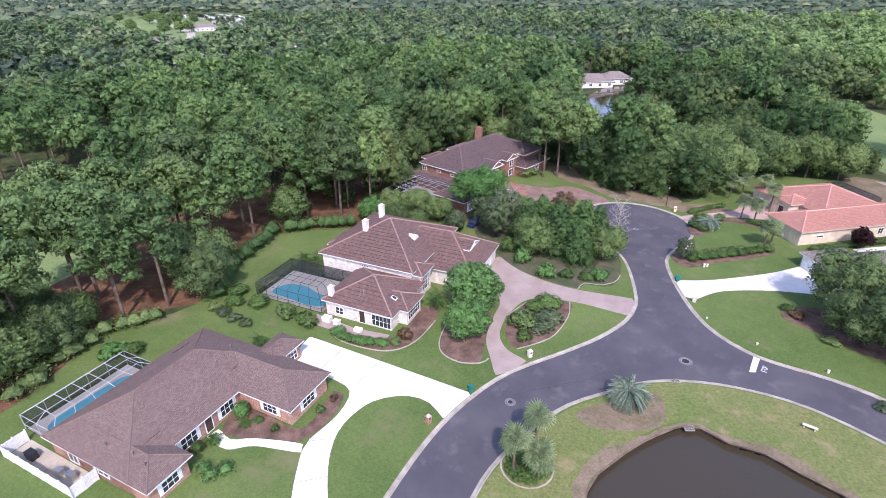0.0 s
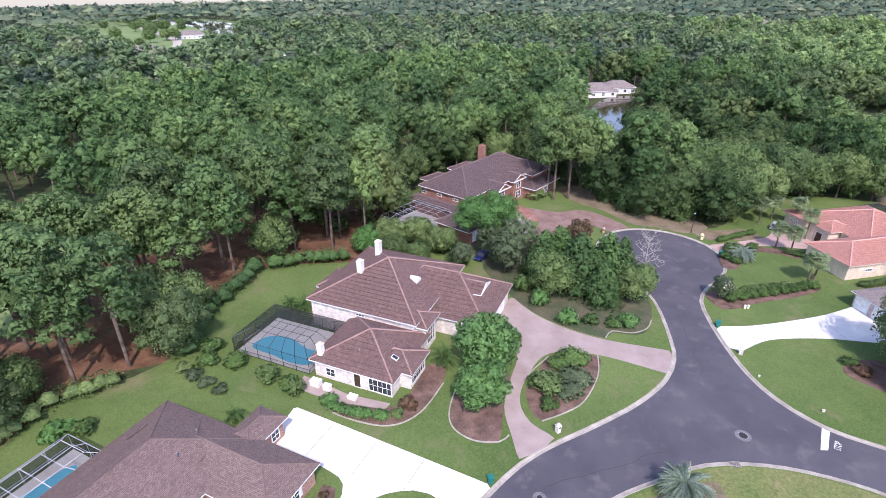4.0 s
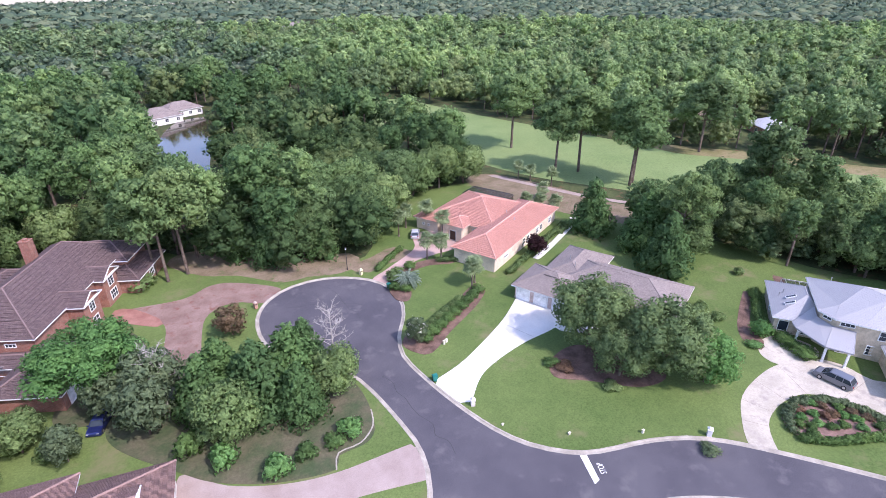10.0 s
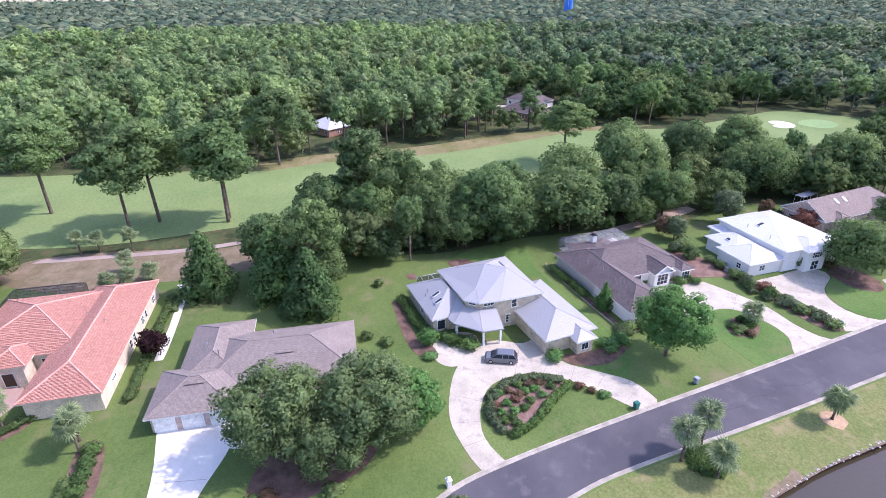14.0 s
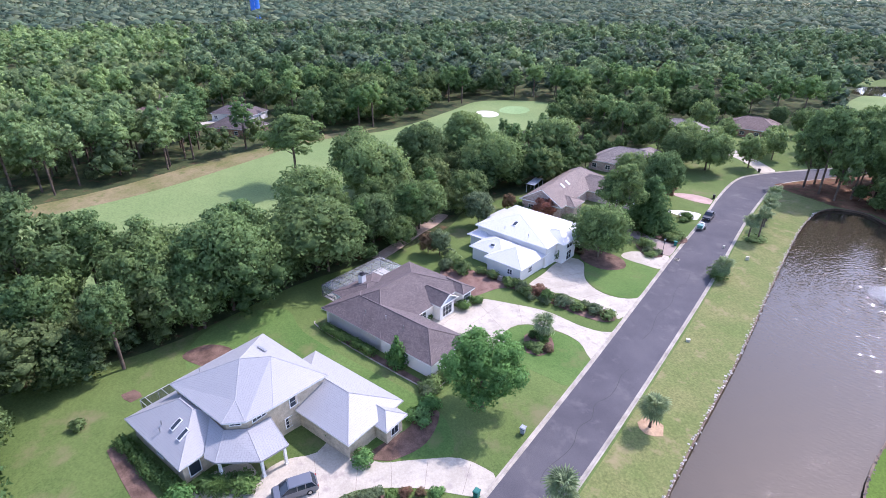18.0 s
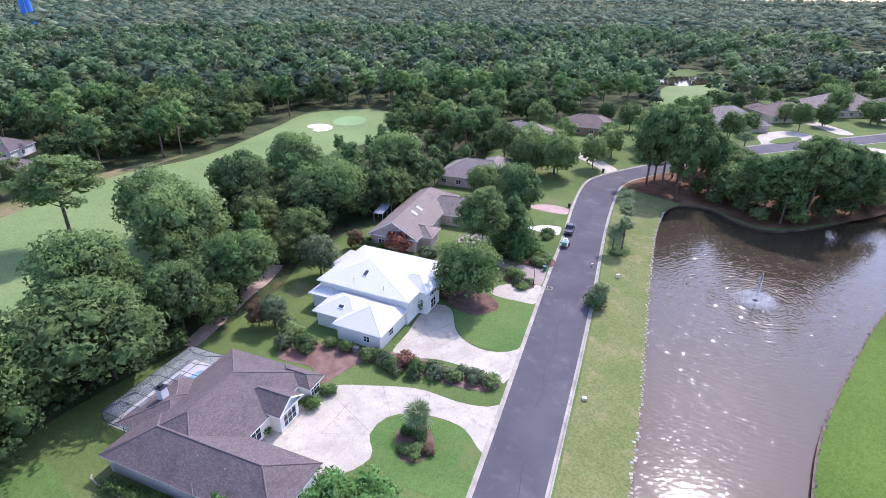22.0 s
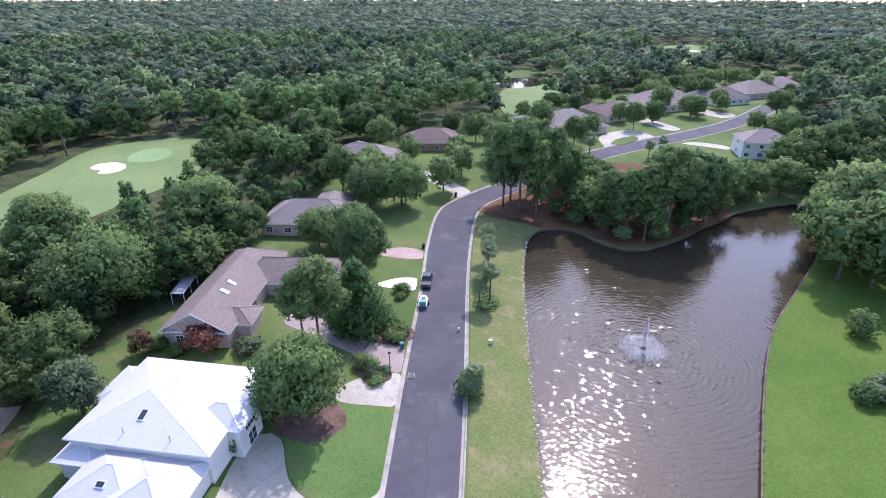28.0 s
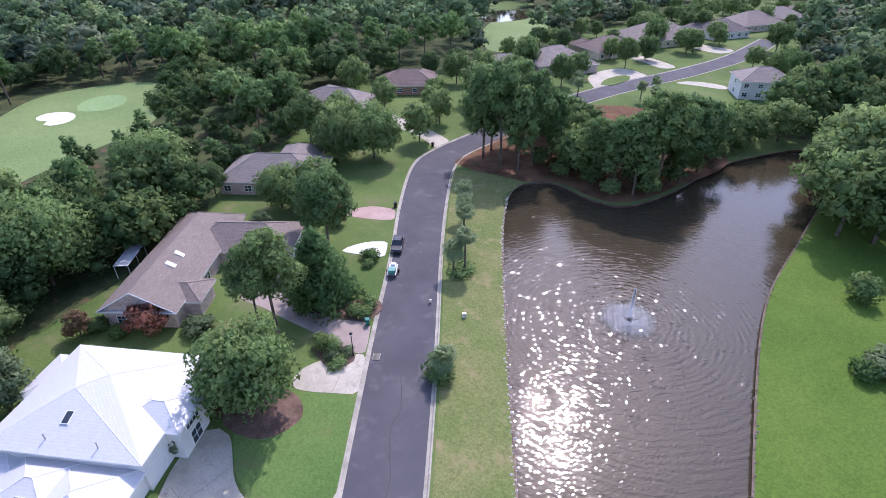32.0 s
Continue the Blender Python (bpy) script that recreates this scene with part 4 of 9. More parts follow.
house_i = house("one-storey brick house with a tan shingle gable roof", (116.8, -70), 38.5, [
    (-1.2, 10.4, -27, 2.4, 0, 3.1, 0.6, "hg", "v"), (-13, 6, -25, -14, 0, 2.8, 0.5, "hh", "u"), (-3.5, 4, -6.4, -0.4, 0, 2.9, 0.45, "hh", "u")], BRICK_TAN, SHINGLE_I, WHITE, rows=0.3, lift=0.02)

# ---- trees ----
def raw_mesh(name, verts, faces4, faces3, material, normals=None):
    """A mesh from arrays of vertices, quads and triangles; normals round off a crown of loose leaves."""
    me = bpy.data.meshes.new(name)
    nv, n4, n3 = len(verts), len(faces4), len(faces3)
    me.vertices.add(nv)
    me.vertices.foreach_set("co", np.asarray(verts, np.float32).ravel())
    me.loops.add(n4 * 4 + n3 * 3)
    me.loops.foreach_set("vertex_index", np.concatenate([np.asarray(faces4, np.int32).ravel(), np.asarray(faces3, np.int32).ravel()]))
    me.polygons.add(n4 + n3)
    me.polygons.foreach_set("loop_start", np.concatenate([np.arange(n4) * 4, n4 * 4 + np.arange(n3) * 3]).astype(np.int32))
    me.update(calc_edges=True)
    if normals is None:
        me.validate()
    else:
        me.polygons.foreach_set("use_smooth", np.ones(n4 + n3, bool))
        me.normals_split_custom_set_from_vertices(np.asarray(normals, np.float32))
    me.materials.append(material)
    return me


ICO = bmesh.new()
bmesh.ops.create_icosphere(ICO, subdivisions=1, radius=1)
ICO_V, ICO_F = np.array([v.co for v in ICO.verts]), np.array([[v.index for v in f.verts] for f in ICO.faces])
ICO.free()
OCTA_V = np.array([(1, 0, 0), (0, 1, 0), (-1, 0, 0), (0, -1, 0), (0, 0, 1), (0, 0, -1)], float)
OCTA_F = np.array([(0, 1, 4), (1, 2, 4), (2, 3, 4), (3, 0, 4), (1, 0, 5), (2, 1, 5), (3, 2, 5), (0, 3, 5)])


def crown_arrays(rng, lobes, count, size, core=0.84, fine=True, up=0.35):
    """Small leaf sprays on the outside of lobes (x, y, z, r, height), and their inner bodies."""
    lobes = np.array(lobes, float)
    area = lobes[:, 3] * (lobes[:, 3] + lobes[:, 4])
    pick = rng.choice(len(lobes), count, p=area / area.sum())
    d = rng.normal(size=(count, 3))
    d[:, 2] += up
    d /= np.linalg.norm(d, axis=1)[:, None]
    L = lobes[pick]
    rad = rng.uniform(0.7, 1.12, count)[:, None]
    c = L[:, :3] + d * np.stack([L[:, 3], L[:, 3], L[:, 4]], 1) * rad
    n = d + rng.normal(scale=0.6, size=(count, 3))
    n /= np.linalg.norm(n, axis=1)[:, None]
    a = np.cross(n, rng.normal(size=(count, 3)))
    a /= np.linalg.norm(a, axis=1)[:, None]
    b = np.cross(n, a)
    s = size * rng.uniform(0.6, 1.4, (count, 1))
    j = lambda: rng.uniform(0.6, 1.25, (count, 1))
    V = np.stack([c - a * s * 0.8 * j() - b * s * 0.5 * j(), c + a * s * 0.8 * j() - b * s * 0.5 * j() + n * s * 0.2, c + b * s * 1.1 * j()], 1).reshape(-1, 3)
    whole = (c - lobes[:, :3].mean(0)) / (np.ptp(lobes[:, :3], axis=0) * 0.5 + lobes[:, 3].mean())
    whole /= np.linalg.norm(whole, axis=1)[:, None] + 1e-6
    soft = d * 0.6 + whole * 0.45 + n * 0.3 + (0, 0, 0.08)
    tn = [np.repeat(soft / np.linalg.norm(soft, axis=1)[:, None], 3, 0)]
    tv, tf = [], [np.arange(count * 3).reshape(-1, 3)]
    sv, sf = (ICO_V, ICO_F) if fine else (OCTA_V, OCTA_F)
    for k, (x, y, z, r, h) in enumerate(lobes):
        wob = 1 + rng.uniform(-0.25, 0.12, len(sv))
        tv.append(sv * wob[:, None] * np.array([r, r, h]) * core + (x, y, z))
        tf.append(sf + len(V) + k * len(sv))
        tn.append(sv)
    return np.concatenate([V, *tv]), np.zeros((0, 4), int), np.concatenate(tf), np.concatenate(tn)


def oak_lobes(rng, h, r, low=0.22, n=22, shell=0.68, puff=(0.24, 0.42), point=0.0):
    """A domed crown: puffs spread over an egg with its underside cut short."""
    cz, hz = h * (1 + low) * 0.5, h * (1 - low) * 0.5
    out = [(0, 0, cz, r * 0.66, hz * 0.7)]
    for i in range(n):
        f = (i + 0.5) / n
        zz = -0.8 + 1.72 * f
        a = i * 2.4 + rng.uniform(-0.45, 0.45)
        w = math.sqrt(max(0.02, 1 - zz * zz)) * (1 - point * max(0.0, zz))
        k = shell * rng.uniform(0.78, 1.14)
        rr = r * rng.uniform(*puff)
        out.append((w * k * r * math.cos(a), w * k * r * math.sin(a), cz + zz * hz * 0.74, rr, min(rr, hz * 0.5) * rng.uniform(0.7, 0.95)))
    return out


def pine_lobes(rng, h, r, low=0.55, n=18):
    """A bare pole with flat needle clouds that close to a dome at the top."""
    out = [(0, 0, h * (0.5 + low * 0.5), r * 0.5, h * (1 - low) * 0.3)]
    for i in range(n):
        a, k = i * 2.4 + rng.uniform(-0.5, 0.5), (i + 0.4) / n
        z = h * (low + 0.04 + (0.93 - low) * k)
        spread = r * 0.74 * math.sqrt(max(0.03, 1 - (1.15 * (k - 0.3)) ** 2 * 1.5)) * rng.uniform(0.5, 1.08)
        rr = r * rng.uniform(0.26, 0.44) * (1 - 0.2 * k)
        out.append((spread * math.cos(a), spread * math.sin(a), z, rr, rr * rng.uniform(0.5, 0.72)))
    return out


def cone_lobes(rng, h, r, low=0.08, n=12):
    out = []
    for i in range(n):
        a, k = i * 2.4, (i + 0.4) / n
        z = h * (low + (0.93 - low) * k)
        sp = r * 0.6 * (1 - k) ** 0.8
        rr = r * (0.5 - 0.32 * k)
        out.append((sp * math.cos(a), sp * math.sin(a), z, rr, rr * 1.1))
    return out


def tree_proto(name, seed, lobes, h, trunk_r, leaf, size, count, label, limbs=5, core=0.72, bark=None):
    rng = np.random.default_rng(seed)
    lob = lobes(rng)
    e = thing(name, Matrix(), label, "tree")
    bm = bmesh.new()
    lean = rng.uniform(-0.03, 0.03, 2) * h
    top = max(z for _, _, z, _, _ in lob)
    rod(bm, (0, 0, -0.1), (lean[0] * 0.4, lean[1] * 0.4, top * 0.45), trunk_r, trunk_r * 0.8, 8)
    rod(bm, (lean[0] * 0.4, lean[1] * 0.4, top * 0.45), (lean[0] * 0.2, lean[1] * 0.2, top * 0.96), trunk_r * 0.8, trunk_r * 0.25, 7)
    part("trunk", bm, bark or BARK, e)
    bm = bmesh.new()
    for x, y, z, r, hh in lob[1 : 1 + limbs]:
        rod(bm, (lean[0] * 0.3, lean[1] * 0.3, z - min(2.2, z * 0.3)), (x * 0.9, y * 0.9, z), trunk_r * 0.4, trunk_r * 0.12, 5)
    part("limb", bm, bark or BARK, e)
    V, A, B, N = crown_arrays(rng, lob, count, size, core, False)
    me = raw_mesh("crown", V, A, B, leaf, N)
    new("crown", me).parent = e
    return e


PROTOS = {}
for i in range(4):
    PROTOS["pine", i] = tree_proto("pine_tree", 10 + i, lambda g: pine_lobes(g, 20, 6.4, 0.5, 20), 20, 0.3, PINE, 0.33, 4600, "tall pine with a bare trunk and rounded green crown")
    PROTOS["oak", i] = tree_proto("oak_tree", 20 + i, lambda g: oak_lobes(g, 12, 6.8, 0.1, 26), 12, 0.28, OAK, 0.3, 7000, "broad dark green oak with a dense crown")
for i in range(2):
    PROTOS["low_pine", i] = tree_proto("pine_tree", 30 + i, lambda g: oak_lobes(g, 13, 5.8, 0.16, 30, 0.7, (0.2, 0.36), 0.25), 13, 0.24, PINE, 0.26, 8000, "pine with a full rounded crown down to low branches")
    PROTOS["grove_pine", i] = tree_proto("pine_tree", 35 + i, lambda g: oak_lobes(g, 17, 5.0, 0.14, 30, 0.7, (0.2, 0.36), 0.5), 17, 0.26, PINE, 0.4, 2600, "dark lakeside pine with a dense tall crown")
    PROTOS["far_oak", i] = tree_proto("oak_tree", 26 + i, lambda g: oak_lobes(g, 12, 6.4, 0.1, 18), 12, 0.28, OAK, 0.5, 1300, "round green oak between the houses")
    PROTOS["near_oak", i] = tree_proto("oak_tree", 60 + i, lambda g: oak_lobes(g, 12, 6.8, 0.08, 44, 0.74, (0.16, 0.3)), 12, 0.28, OLIVE, 0.21, 11000, "broad olive green oak with a dense crown")
    PROTOS["magnolia", i] = tree_proto("magnolia_tree", 40 + i, lambda g: cone_lobes(g, 13, 5.6, 0.06, 22), 13, 0.25, LAUREL, 0.32, 4600, "dark glossy magnolia, leafy to the ground", core=0.72)
PROTOS["dome", 0] = tree_proto("pine_tree", 58, lambda g: oak_lobes(g, 13, 6.2, 0.36, 34, 0.74, (0.2, 0.3)), 13, 0.26, BRIGHT, 0.2, 12500, "vivid green pine with a dense domed crown")
PROTOS["low_dome", 0] = tree_proto("pine_tree", 59, lambda g: oak_lobes(g, 13, 5.8, 0.12, 36, 0.74, (0.2, 0.3)), 13, 0.26, BRIGHT, 0.2, 12500, "vivid green pine with a dense crown down to low branches")
PROTOS["fresh", 0] = tree_proto("broadleaf_tree", 50, lambda g: oak_lobes(g, 9, 5.0, 0.05, 24), 9, 0.18, BRIGHT, 0.28, 5200, "fresh green leafy tree with several stems")
PROTOS["grey", 0] = tree_proto("broadleaf_tree", 52, lambda g: oak_lobes(g, 9, 3.8, 0.12, 20), 9, 0.18, GREYLEAF, 0.27, 3000, "greyish green tree with a loose crown", core=0.7)
PROTOS["rust", 0] = tree_proto("small_tree", 53, lambda g: oak_lobes(g, 5, 2.4, 0.05, 14), 5, 0.1, RUST, 0.2, 1500, "small tree with rusty autumn leaves", core=0.7)
PROTOS["red", 0] = tree_proto("small_tree", 54, lambda g: oak_lobes(g, 4.5, 2.6, 0.05, 14), 4.5, 0.1, RED, 0.2, 1700, "small tree with red leaves", core=0.7)
PROTOS["plum", 0] = tree_proto("plum_tree", 55, lambda g: oak_lobes(g, 4.5, 2.3, 0.15, 14), 4.5, 0.1, PLUM, 0.2, 1700, "small dark purple plum tree")


def tree(kind, x, y, h, group="", turn=None, wide=1.0, label=""):
    variants = [k for k in PROTOS if k[0] == kind]
    key = variants[int(abs(x * 7.3 + y * 3.1)) % len(variants)]
    src = PROTOS[key]
    base = {"pine": 20, "oak": 12, "low_pine": 13, "grove_pine": 17, "far_oak": 12, "near_oak": 12, "dome": 13, "low_dome": 13, "magnolia": 13, "fresh": 9, "grey": 9, "rust": 5, "red": 4.5, "plum": 4.5}[kind]
    s = h / base
    m = Matrix.Translation((x, y, 0.08)) @ Matrix.Rotation((x * 1.7 + y * 2.3) if turn is None else turn, 4, "Z") @ Matrix.Diagonal((s * wide, s * wide, s, 1))
    ob = copy_thing(src, m)
    return tagged(ob, label, group=group)


for kind, x, y, h, *w in [
    ("dome", -43, 43.8, 12, 1.28), ("fresh", -35.2, 4.5, 9), ("fresh", -34.2, -3, 6.5, 1.1), ("grey", -35.6, 39, 10), ("rust", -23.6, 51.6, 5.5, 1.1), ("magnolia", -27.4, 36.6, 10, 1.2), ("magnolia", -18.6, 33.5, 11, 1.25),
    ("magnolia", -23.4, 32, 11, 1.25), ("magnolia", -30, 34, 10, 1.1), ("grey", -37, 34, 9), ("magnolia", -19, 27.5, 9), ("oak", -28, 28, 8), ("oak", -13.5, 30, 7), ("magnolia", -15.5, 37, 9), ("pine", -74.1, 34.4, 20), ("pine", -103, 17.5, 22), ("pine", -105, 24, 22), ("oak", -85.9, 3.6, 8.5), ("oak", -83.8, 28, 9), ("pine", -112, -4.6, 22),
    ("pine", -103.5, 1.3, 22), ("oak", -94.6, -33.6, 10.5, 1.1), ("oak", -94, -28.4, 9), ("near_oak", -93.4, -24.6, 9), ("oak", -94.4, -19.6, 7.5), ("oak", -102, -29.8, 10), ("oak", -107, -22.5, 8.5), ("oak", -102.6, -18.4, 6), ("oak", -99, -36, 9), ("near_oak", -82.4, -3.4, 10.5), ("oak", -88.4, 0.6, 10.5), ("near_oak", 25.4, 20.5, 12, 1.05), ("near_oak", 29.6, 9.8, 12, 1.1), ("near_oak", 24, 12.5, 9, 1.0), ("fresh", 33.6, 5.4, 8.5, 0.9), ("magnolia", 56.5, 53, 13), ("low_pine", 66, 45, 14),
    ("magnolia", 55.3, 31, 13), ("magnolia", 59.3, 40, 14), ("oak", 63, 33, 10), ("pine", 81.8, 119, 25, 1.2), ("pine", 77, 90, 22, 1.2), ("pine", 84, 87.5, 25, 1.2), ("pine", 88, 70.7, 25, 1.2), ("pine", 90.5, 72, 23, 1.15), ("pine", 134, 83, 24, 1.2),
    ("low_pine", 86, 43, 16), ("oak", 89.5, 34.4, 14), ("pine", 98.9, 28, 18), ("oak", 98, 16.3, 14), ("low_pine", 106.3, 5, 16), ("oak", 122.3, -10.2, 15, 1.1), ("oak", 150, -24, 16), ("low_dome", 57.4, -28.8, 12.5, 1.1),
    ("oak", 93.5, 18.9, 14), ("oak", 134.9, -27, 17), ("low_pine", 153, -43, 18), ("low_pine", 162, -58.6, 18), ("oak", 141, -61, 15), ("oak", 116.7, -28.3, 10), ("pine", 158.2, -7, 20, 1.45), ("oak", 94, -67.4, 12), ("pine", 92.4, 35.4, 24, 1.0), ("low_pine", 92, 5.6, 18.5, 1.0), ("pine", 61.8, 33.2, 19, 0.9),
    ("pine", 102.5, -77.2, 17, 0.9), ("pine", 105, -76, 14.5, 0.8), ("magnolia", 104, -86, 13.5, 1.05), ("low_pine", 116.8, -98, 15, 0.85), ("oak", 139.4, -131, 13), ("oak", 144.3, -124, 12), ("oak", 142.5, -58.7, 14), ("oak", 156, -70, 12), ("oak", 157.7, -87, 15), ("oak", 135, -101, 9),
    ("grey", 116, -48, 9), ("grey", 103.5, -35.2, 6), ("rust", 105, -33, 5), ("red", 117.5, -66, 5.2, 1.15), ("rust", 124, -59, 4.4), ("plum", 37.7, 49.5, 4.6), ("grey", 97, -60.5, 4.5, 0.7),
]:
    tree(kind, x, y, h, wide=w[0] if w else 1.0)

for k, (x, y, h, w) in enumerate([(113, -147, 24, 0.85), (108, -146.8, 21.5, 0.8), (118.5, -147.5, 24, 0.85), (107.5, -152, 22, 0.85), (105.5, -157.5, 18, 0.8), (120, -153, 23, 0.85), (113, -153.5, 23, 0.8), (119, -160, 21, 0.85), (112.5, -160.5, 20, 0.8),
                                  (91, -150.4, 15.5, 0.9), (86.6, -150.8, 18, 0.95), (82.6, -152.4, 20, 0.95), (79.6, -157, 21.5, 0.95), (77.2, -164, 21, 0.95), (76, -172.5, 18.5, 1.0), (75, -181, 13, 1.1), (85.5, -158.5, 17, 1.0), (83.4, -166.4, 17, 1.0), (81, -175, 15.5, 1.0), (89, -165, 12.5, 1.1)]):
    tree("grove_pine" if k % 3 else "pine", x, y, h, wide=w, group="lakeside pines")
for k, (x, y, h) in enumerate([(97.6, -151.4, 11.5), (94, -153.6, 12), (101, -156, 10), (96.6, -160.6, 10), (103.5, -164, 11), (92.6, -159.6, 11), (111, -169, 12), (117.5, -172, 13), (108, -178, 9), (99.6, -171, 9), (115, -184, 8), (78.5, -189, 10), (88, -175, 10), (72, -196, 10), (66.5, -205.6, 11), (61.5, -211, 8.5), (84, -184, 9), (76, -203, 10)]):
    tree("far_oak" if k % 3 else "grove_pine", x, y, h, wide=1.05, group="low trees behind the lake shore")
for k, (x, y) in enumerate([(140, -133), (148, -128), (156, -136), (138, -146), (163, -140), (150, -165), (158, -175), (146, -182), (140, -196), (150, -206), (132, -108), (128, -102), (150, -95), (160, -128), (158, -200), (136, -216), (162, -262), (140, -262), (165, -300), (136, -296), (164, -344), (130, -340), (118, -322), (92, -282), (70, -250), (92, -318), (160, -384), (112, -380), (128, -424), (84, -332), (66, -280), (158, -228), (130, -254), (137, -172), (143, -160), (165, -160), (172, -166), (180, -135), (184, -165), (166, -196), (178, -196), (172, -236), (60, -225), (66, -232), (75, -268)]):
    tree("far_oak" if k % 4 else "low_pine", x, y, 8 + (k * 5) % 6, wide=0.85, group="trees between the further houses")
for k, (x, y, h) in enumerate([(86, -148.5, 4), (92, -151, 5), (99, -150, 4), (106, -153, 4.5), (80, -154, 5), (78.5, -163, 6), (77, -172, 5), (75.5, -181, 6), (95, -158, 5), (84, -157, 6), (88, -170, 6), (73, -190, 6), (101, -165, 5), (81, -190, 7), (92, -184, 6)]):
    tree("far_oak", x, y, h, wide=1.1, group="low trees on the lake shore")
for k, (x, y, h) in enumerate([(52, -172, 14), (46.5, -160, 17), (41, -161, 18), (35, -163, 17), (49, -181, 19), (53, -194, 13), (47, -200, 15), (44, -184, 14), (38, -176, 14)]):
    tree("far_oak", x, y, h, wide=0.95, group="trees on the far lake shore")
for kind, x, y, h, *w in [("pine", -30, 104, 20), ("pine", -34, 112, 21), ("pine", -26, 98, 19), ("magnolia", -12, 74, 11), ("magnolia", -17, 80, 10), ("oak", -5, 74, 10), ("low_pine", 0, 82, 14), ("low_pine", -14, 96, 15), ("oak", 8, 72, 9), ("low_pine", 10, 84, 13), ("pine", -78, 40, 21), ("pine", -88, 34, 22), ("pine", -94, 40, 21), ("pine", -80, 50, 21), ("pine", -92, 22, 22), ("pine", -96, 8, 21), ("pine", -100, -10, 21), ("pine", -96, -26, 20), ("rust", 121, -104, 4.5), ("grey", 128, -92, 5), ("oak", -68, 56, 8), ("pine", -31.3, 76, 21), ("pine", -27.6, 77.5, 22), ("pine", -33.2, 80.5, 20), ("pine", -25, 84, 21), ("oak", -41, 99, 9), ("oak", -50, 102, 10), ("oak", -60, 99, 9), ("oak", -71, 84, 9), ("magnolia", -2, 72, 10), ("low_pine", 12, 76, 13), ("oak", 18, 84, 12), ("low_pine", 24, 90, 15), ("oak", 31, 94, 12), ("low_pine", 40, 96, 14), ("oak", 14, 90, 14), ("low_pine", 5, 92, 15), ("oak", 48, 96, 11), ("oak", 103, -9.6, 15, 1.25), ("oak", 97, 0, 12), ("low_pine", 110, -22, 13), ("oak", 118, -34, 12), ("oak", 88, 12, 12), ("oak", -57, 41.5, 6.5), ("oak", -51, 38.5, 6), ("oak", -62.5, 39, 6.5), ("grey", -46, 34, 5.5), ("oak", -54.5, 32.5, 5), ("fresh", -66.5, 35, 6), ("oak", -60, 33.5, 5.5), ("grey", -41, 40, 8)]:
    tree(kind, x, y, h, wide=w[0] if w else 1.0)

# Woods
HOMES = [(-92, -75), (-91, -37), (-90, -18), (-82, -7), (-86, 8.6), (-84, 24), (-70, 30), (-66, 40), (-69, 62), (-66, 80), (-56, 97), (-38, 97), (-20, 77), (-8, 67), (6, 67), (14, 80), (24, 93), (52, 94), (60, 66), (77, 35), (83, 17), (90, 6), (98, -5), (107, -26), (116, -40), (128, -50), (133, -66), (141, -86), (152, -96), (162, -116), (174, -138), (192, -146), (195, -165), (188, -205), (178, -225), (172, -330), (155, -470), (100, -470), (84, -300), (64, -262), (70, -212), (53, -212), (47, -165), (30, -156), (0, -150), (-30, -110), (-60, -90)]
LAWNS = list(HOMES)
HOMES = [(x - 4, y - 3) if 76 < x < 110 and -24 < y < 40 else (x, y) for x, y in HOMES]
OPEN = [HOMES, [(46, 215), (86, 222), (105, 164), (131, 92), (150, 72), (168, 43), (195, 13), (214, -18), (222, -46), (248, -76), (268, -99), (256, -132), (225, -126), (204, -108), (196, -91), (186, -70), (171, -52), (148, -38), (127, -22), (117, -2), (109, 18), (101, 40), (82, 64), (62, 98), (51, 152)],
        [(-165, -60), (-118, -48), (-108, -8), (-112, 12), (-135, 32), (-175, 10)], [(-30, 104), (-14, 104), (-10, 150), (4, 205), (2, 242), (-40, 242), (-40, 215), (-27, 195)],
        [(325, -205), (327, -238), (294, -252), (266, -223), (283, -188)], [(228, -304), (216, -340), (186, -292), (178, -246), (200, -256)], [(-345, 262), (-272, 232), (-330, 380), (-400, 500), (-540, 660), (-760, 640), (-600, 470), (-430, 330)], [(240, -303), (252, -335), (232, -350), (216, -330)], [(304, -349), (255, -379), (240, -357), (262, -310)], [(222, -484), (264, -597), (232, -665), (184, -562), (186, -484)], [(-1, 104), (11, 118), (5, 130), (-4, 108)], [(52, 92), (60, 64), (75, 40), (92, 42), (86, 68), (66, 100)]]
CLEAR = [(184, 88, 13), (184, 128, 14), (164, 80, 9), (172, 83, 12), (166, 122, 11), (176, 126, 12), (246, 42, 12), (216, 4, 11), (249, 47, 15), (238, 52, 10), (233, 44, 9), (231, 56, 8), (238, 36, 9), (212, 16, 9), (246, 26, 8), (252, 16, 8), (224, 13, 14), (288, 52, 15), (250, 14, 14), (-11, 362, 14), (36, 390, 12), (-143, 282, 20), (-247, 306, 16), (150, 640, 30), (735, 22, 10)]


# The floor of the woods round the gardens
wood_hole = spline(LAWNS, True, 4.0)
if signed_area(wood_hole) > 0:
    wood_hole.reverse()
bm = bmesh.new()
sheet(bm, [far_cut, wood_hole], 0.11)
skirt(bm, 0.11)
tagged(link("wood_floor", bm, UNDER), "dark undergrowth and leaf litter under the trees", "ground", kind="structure")


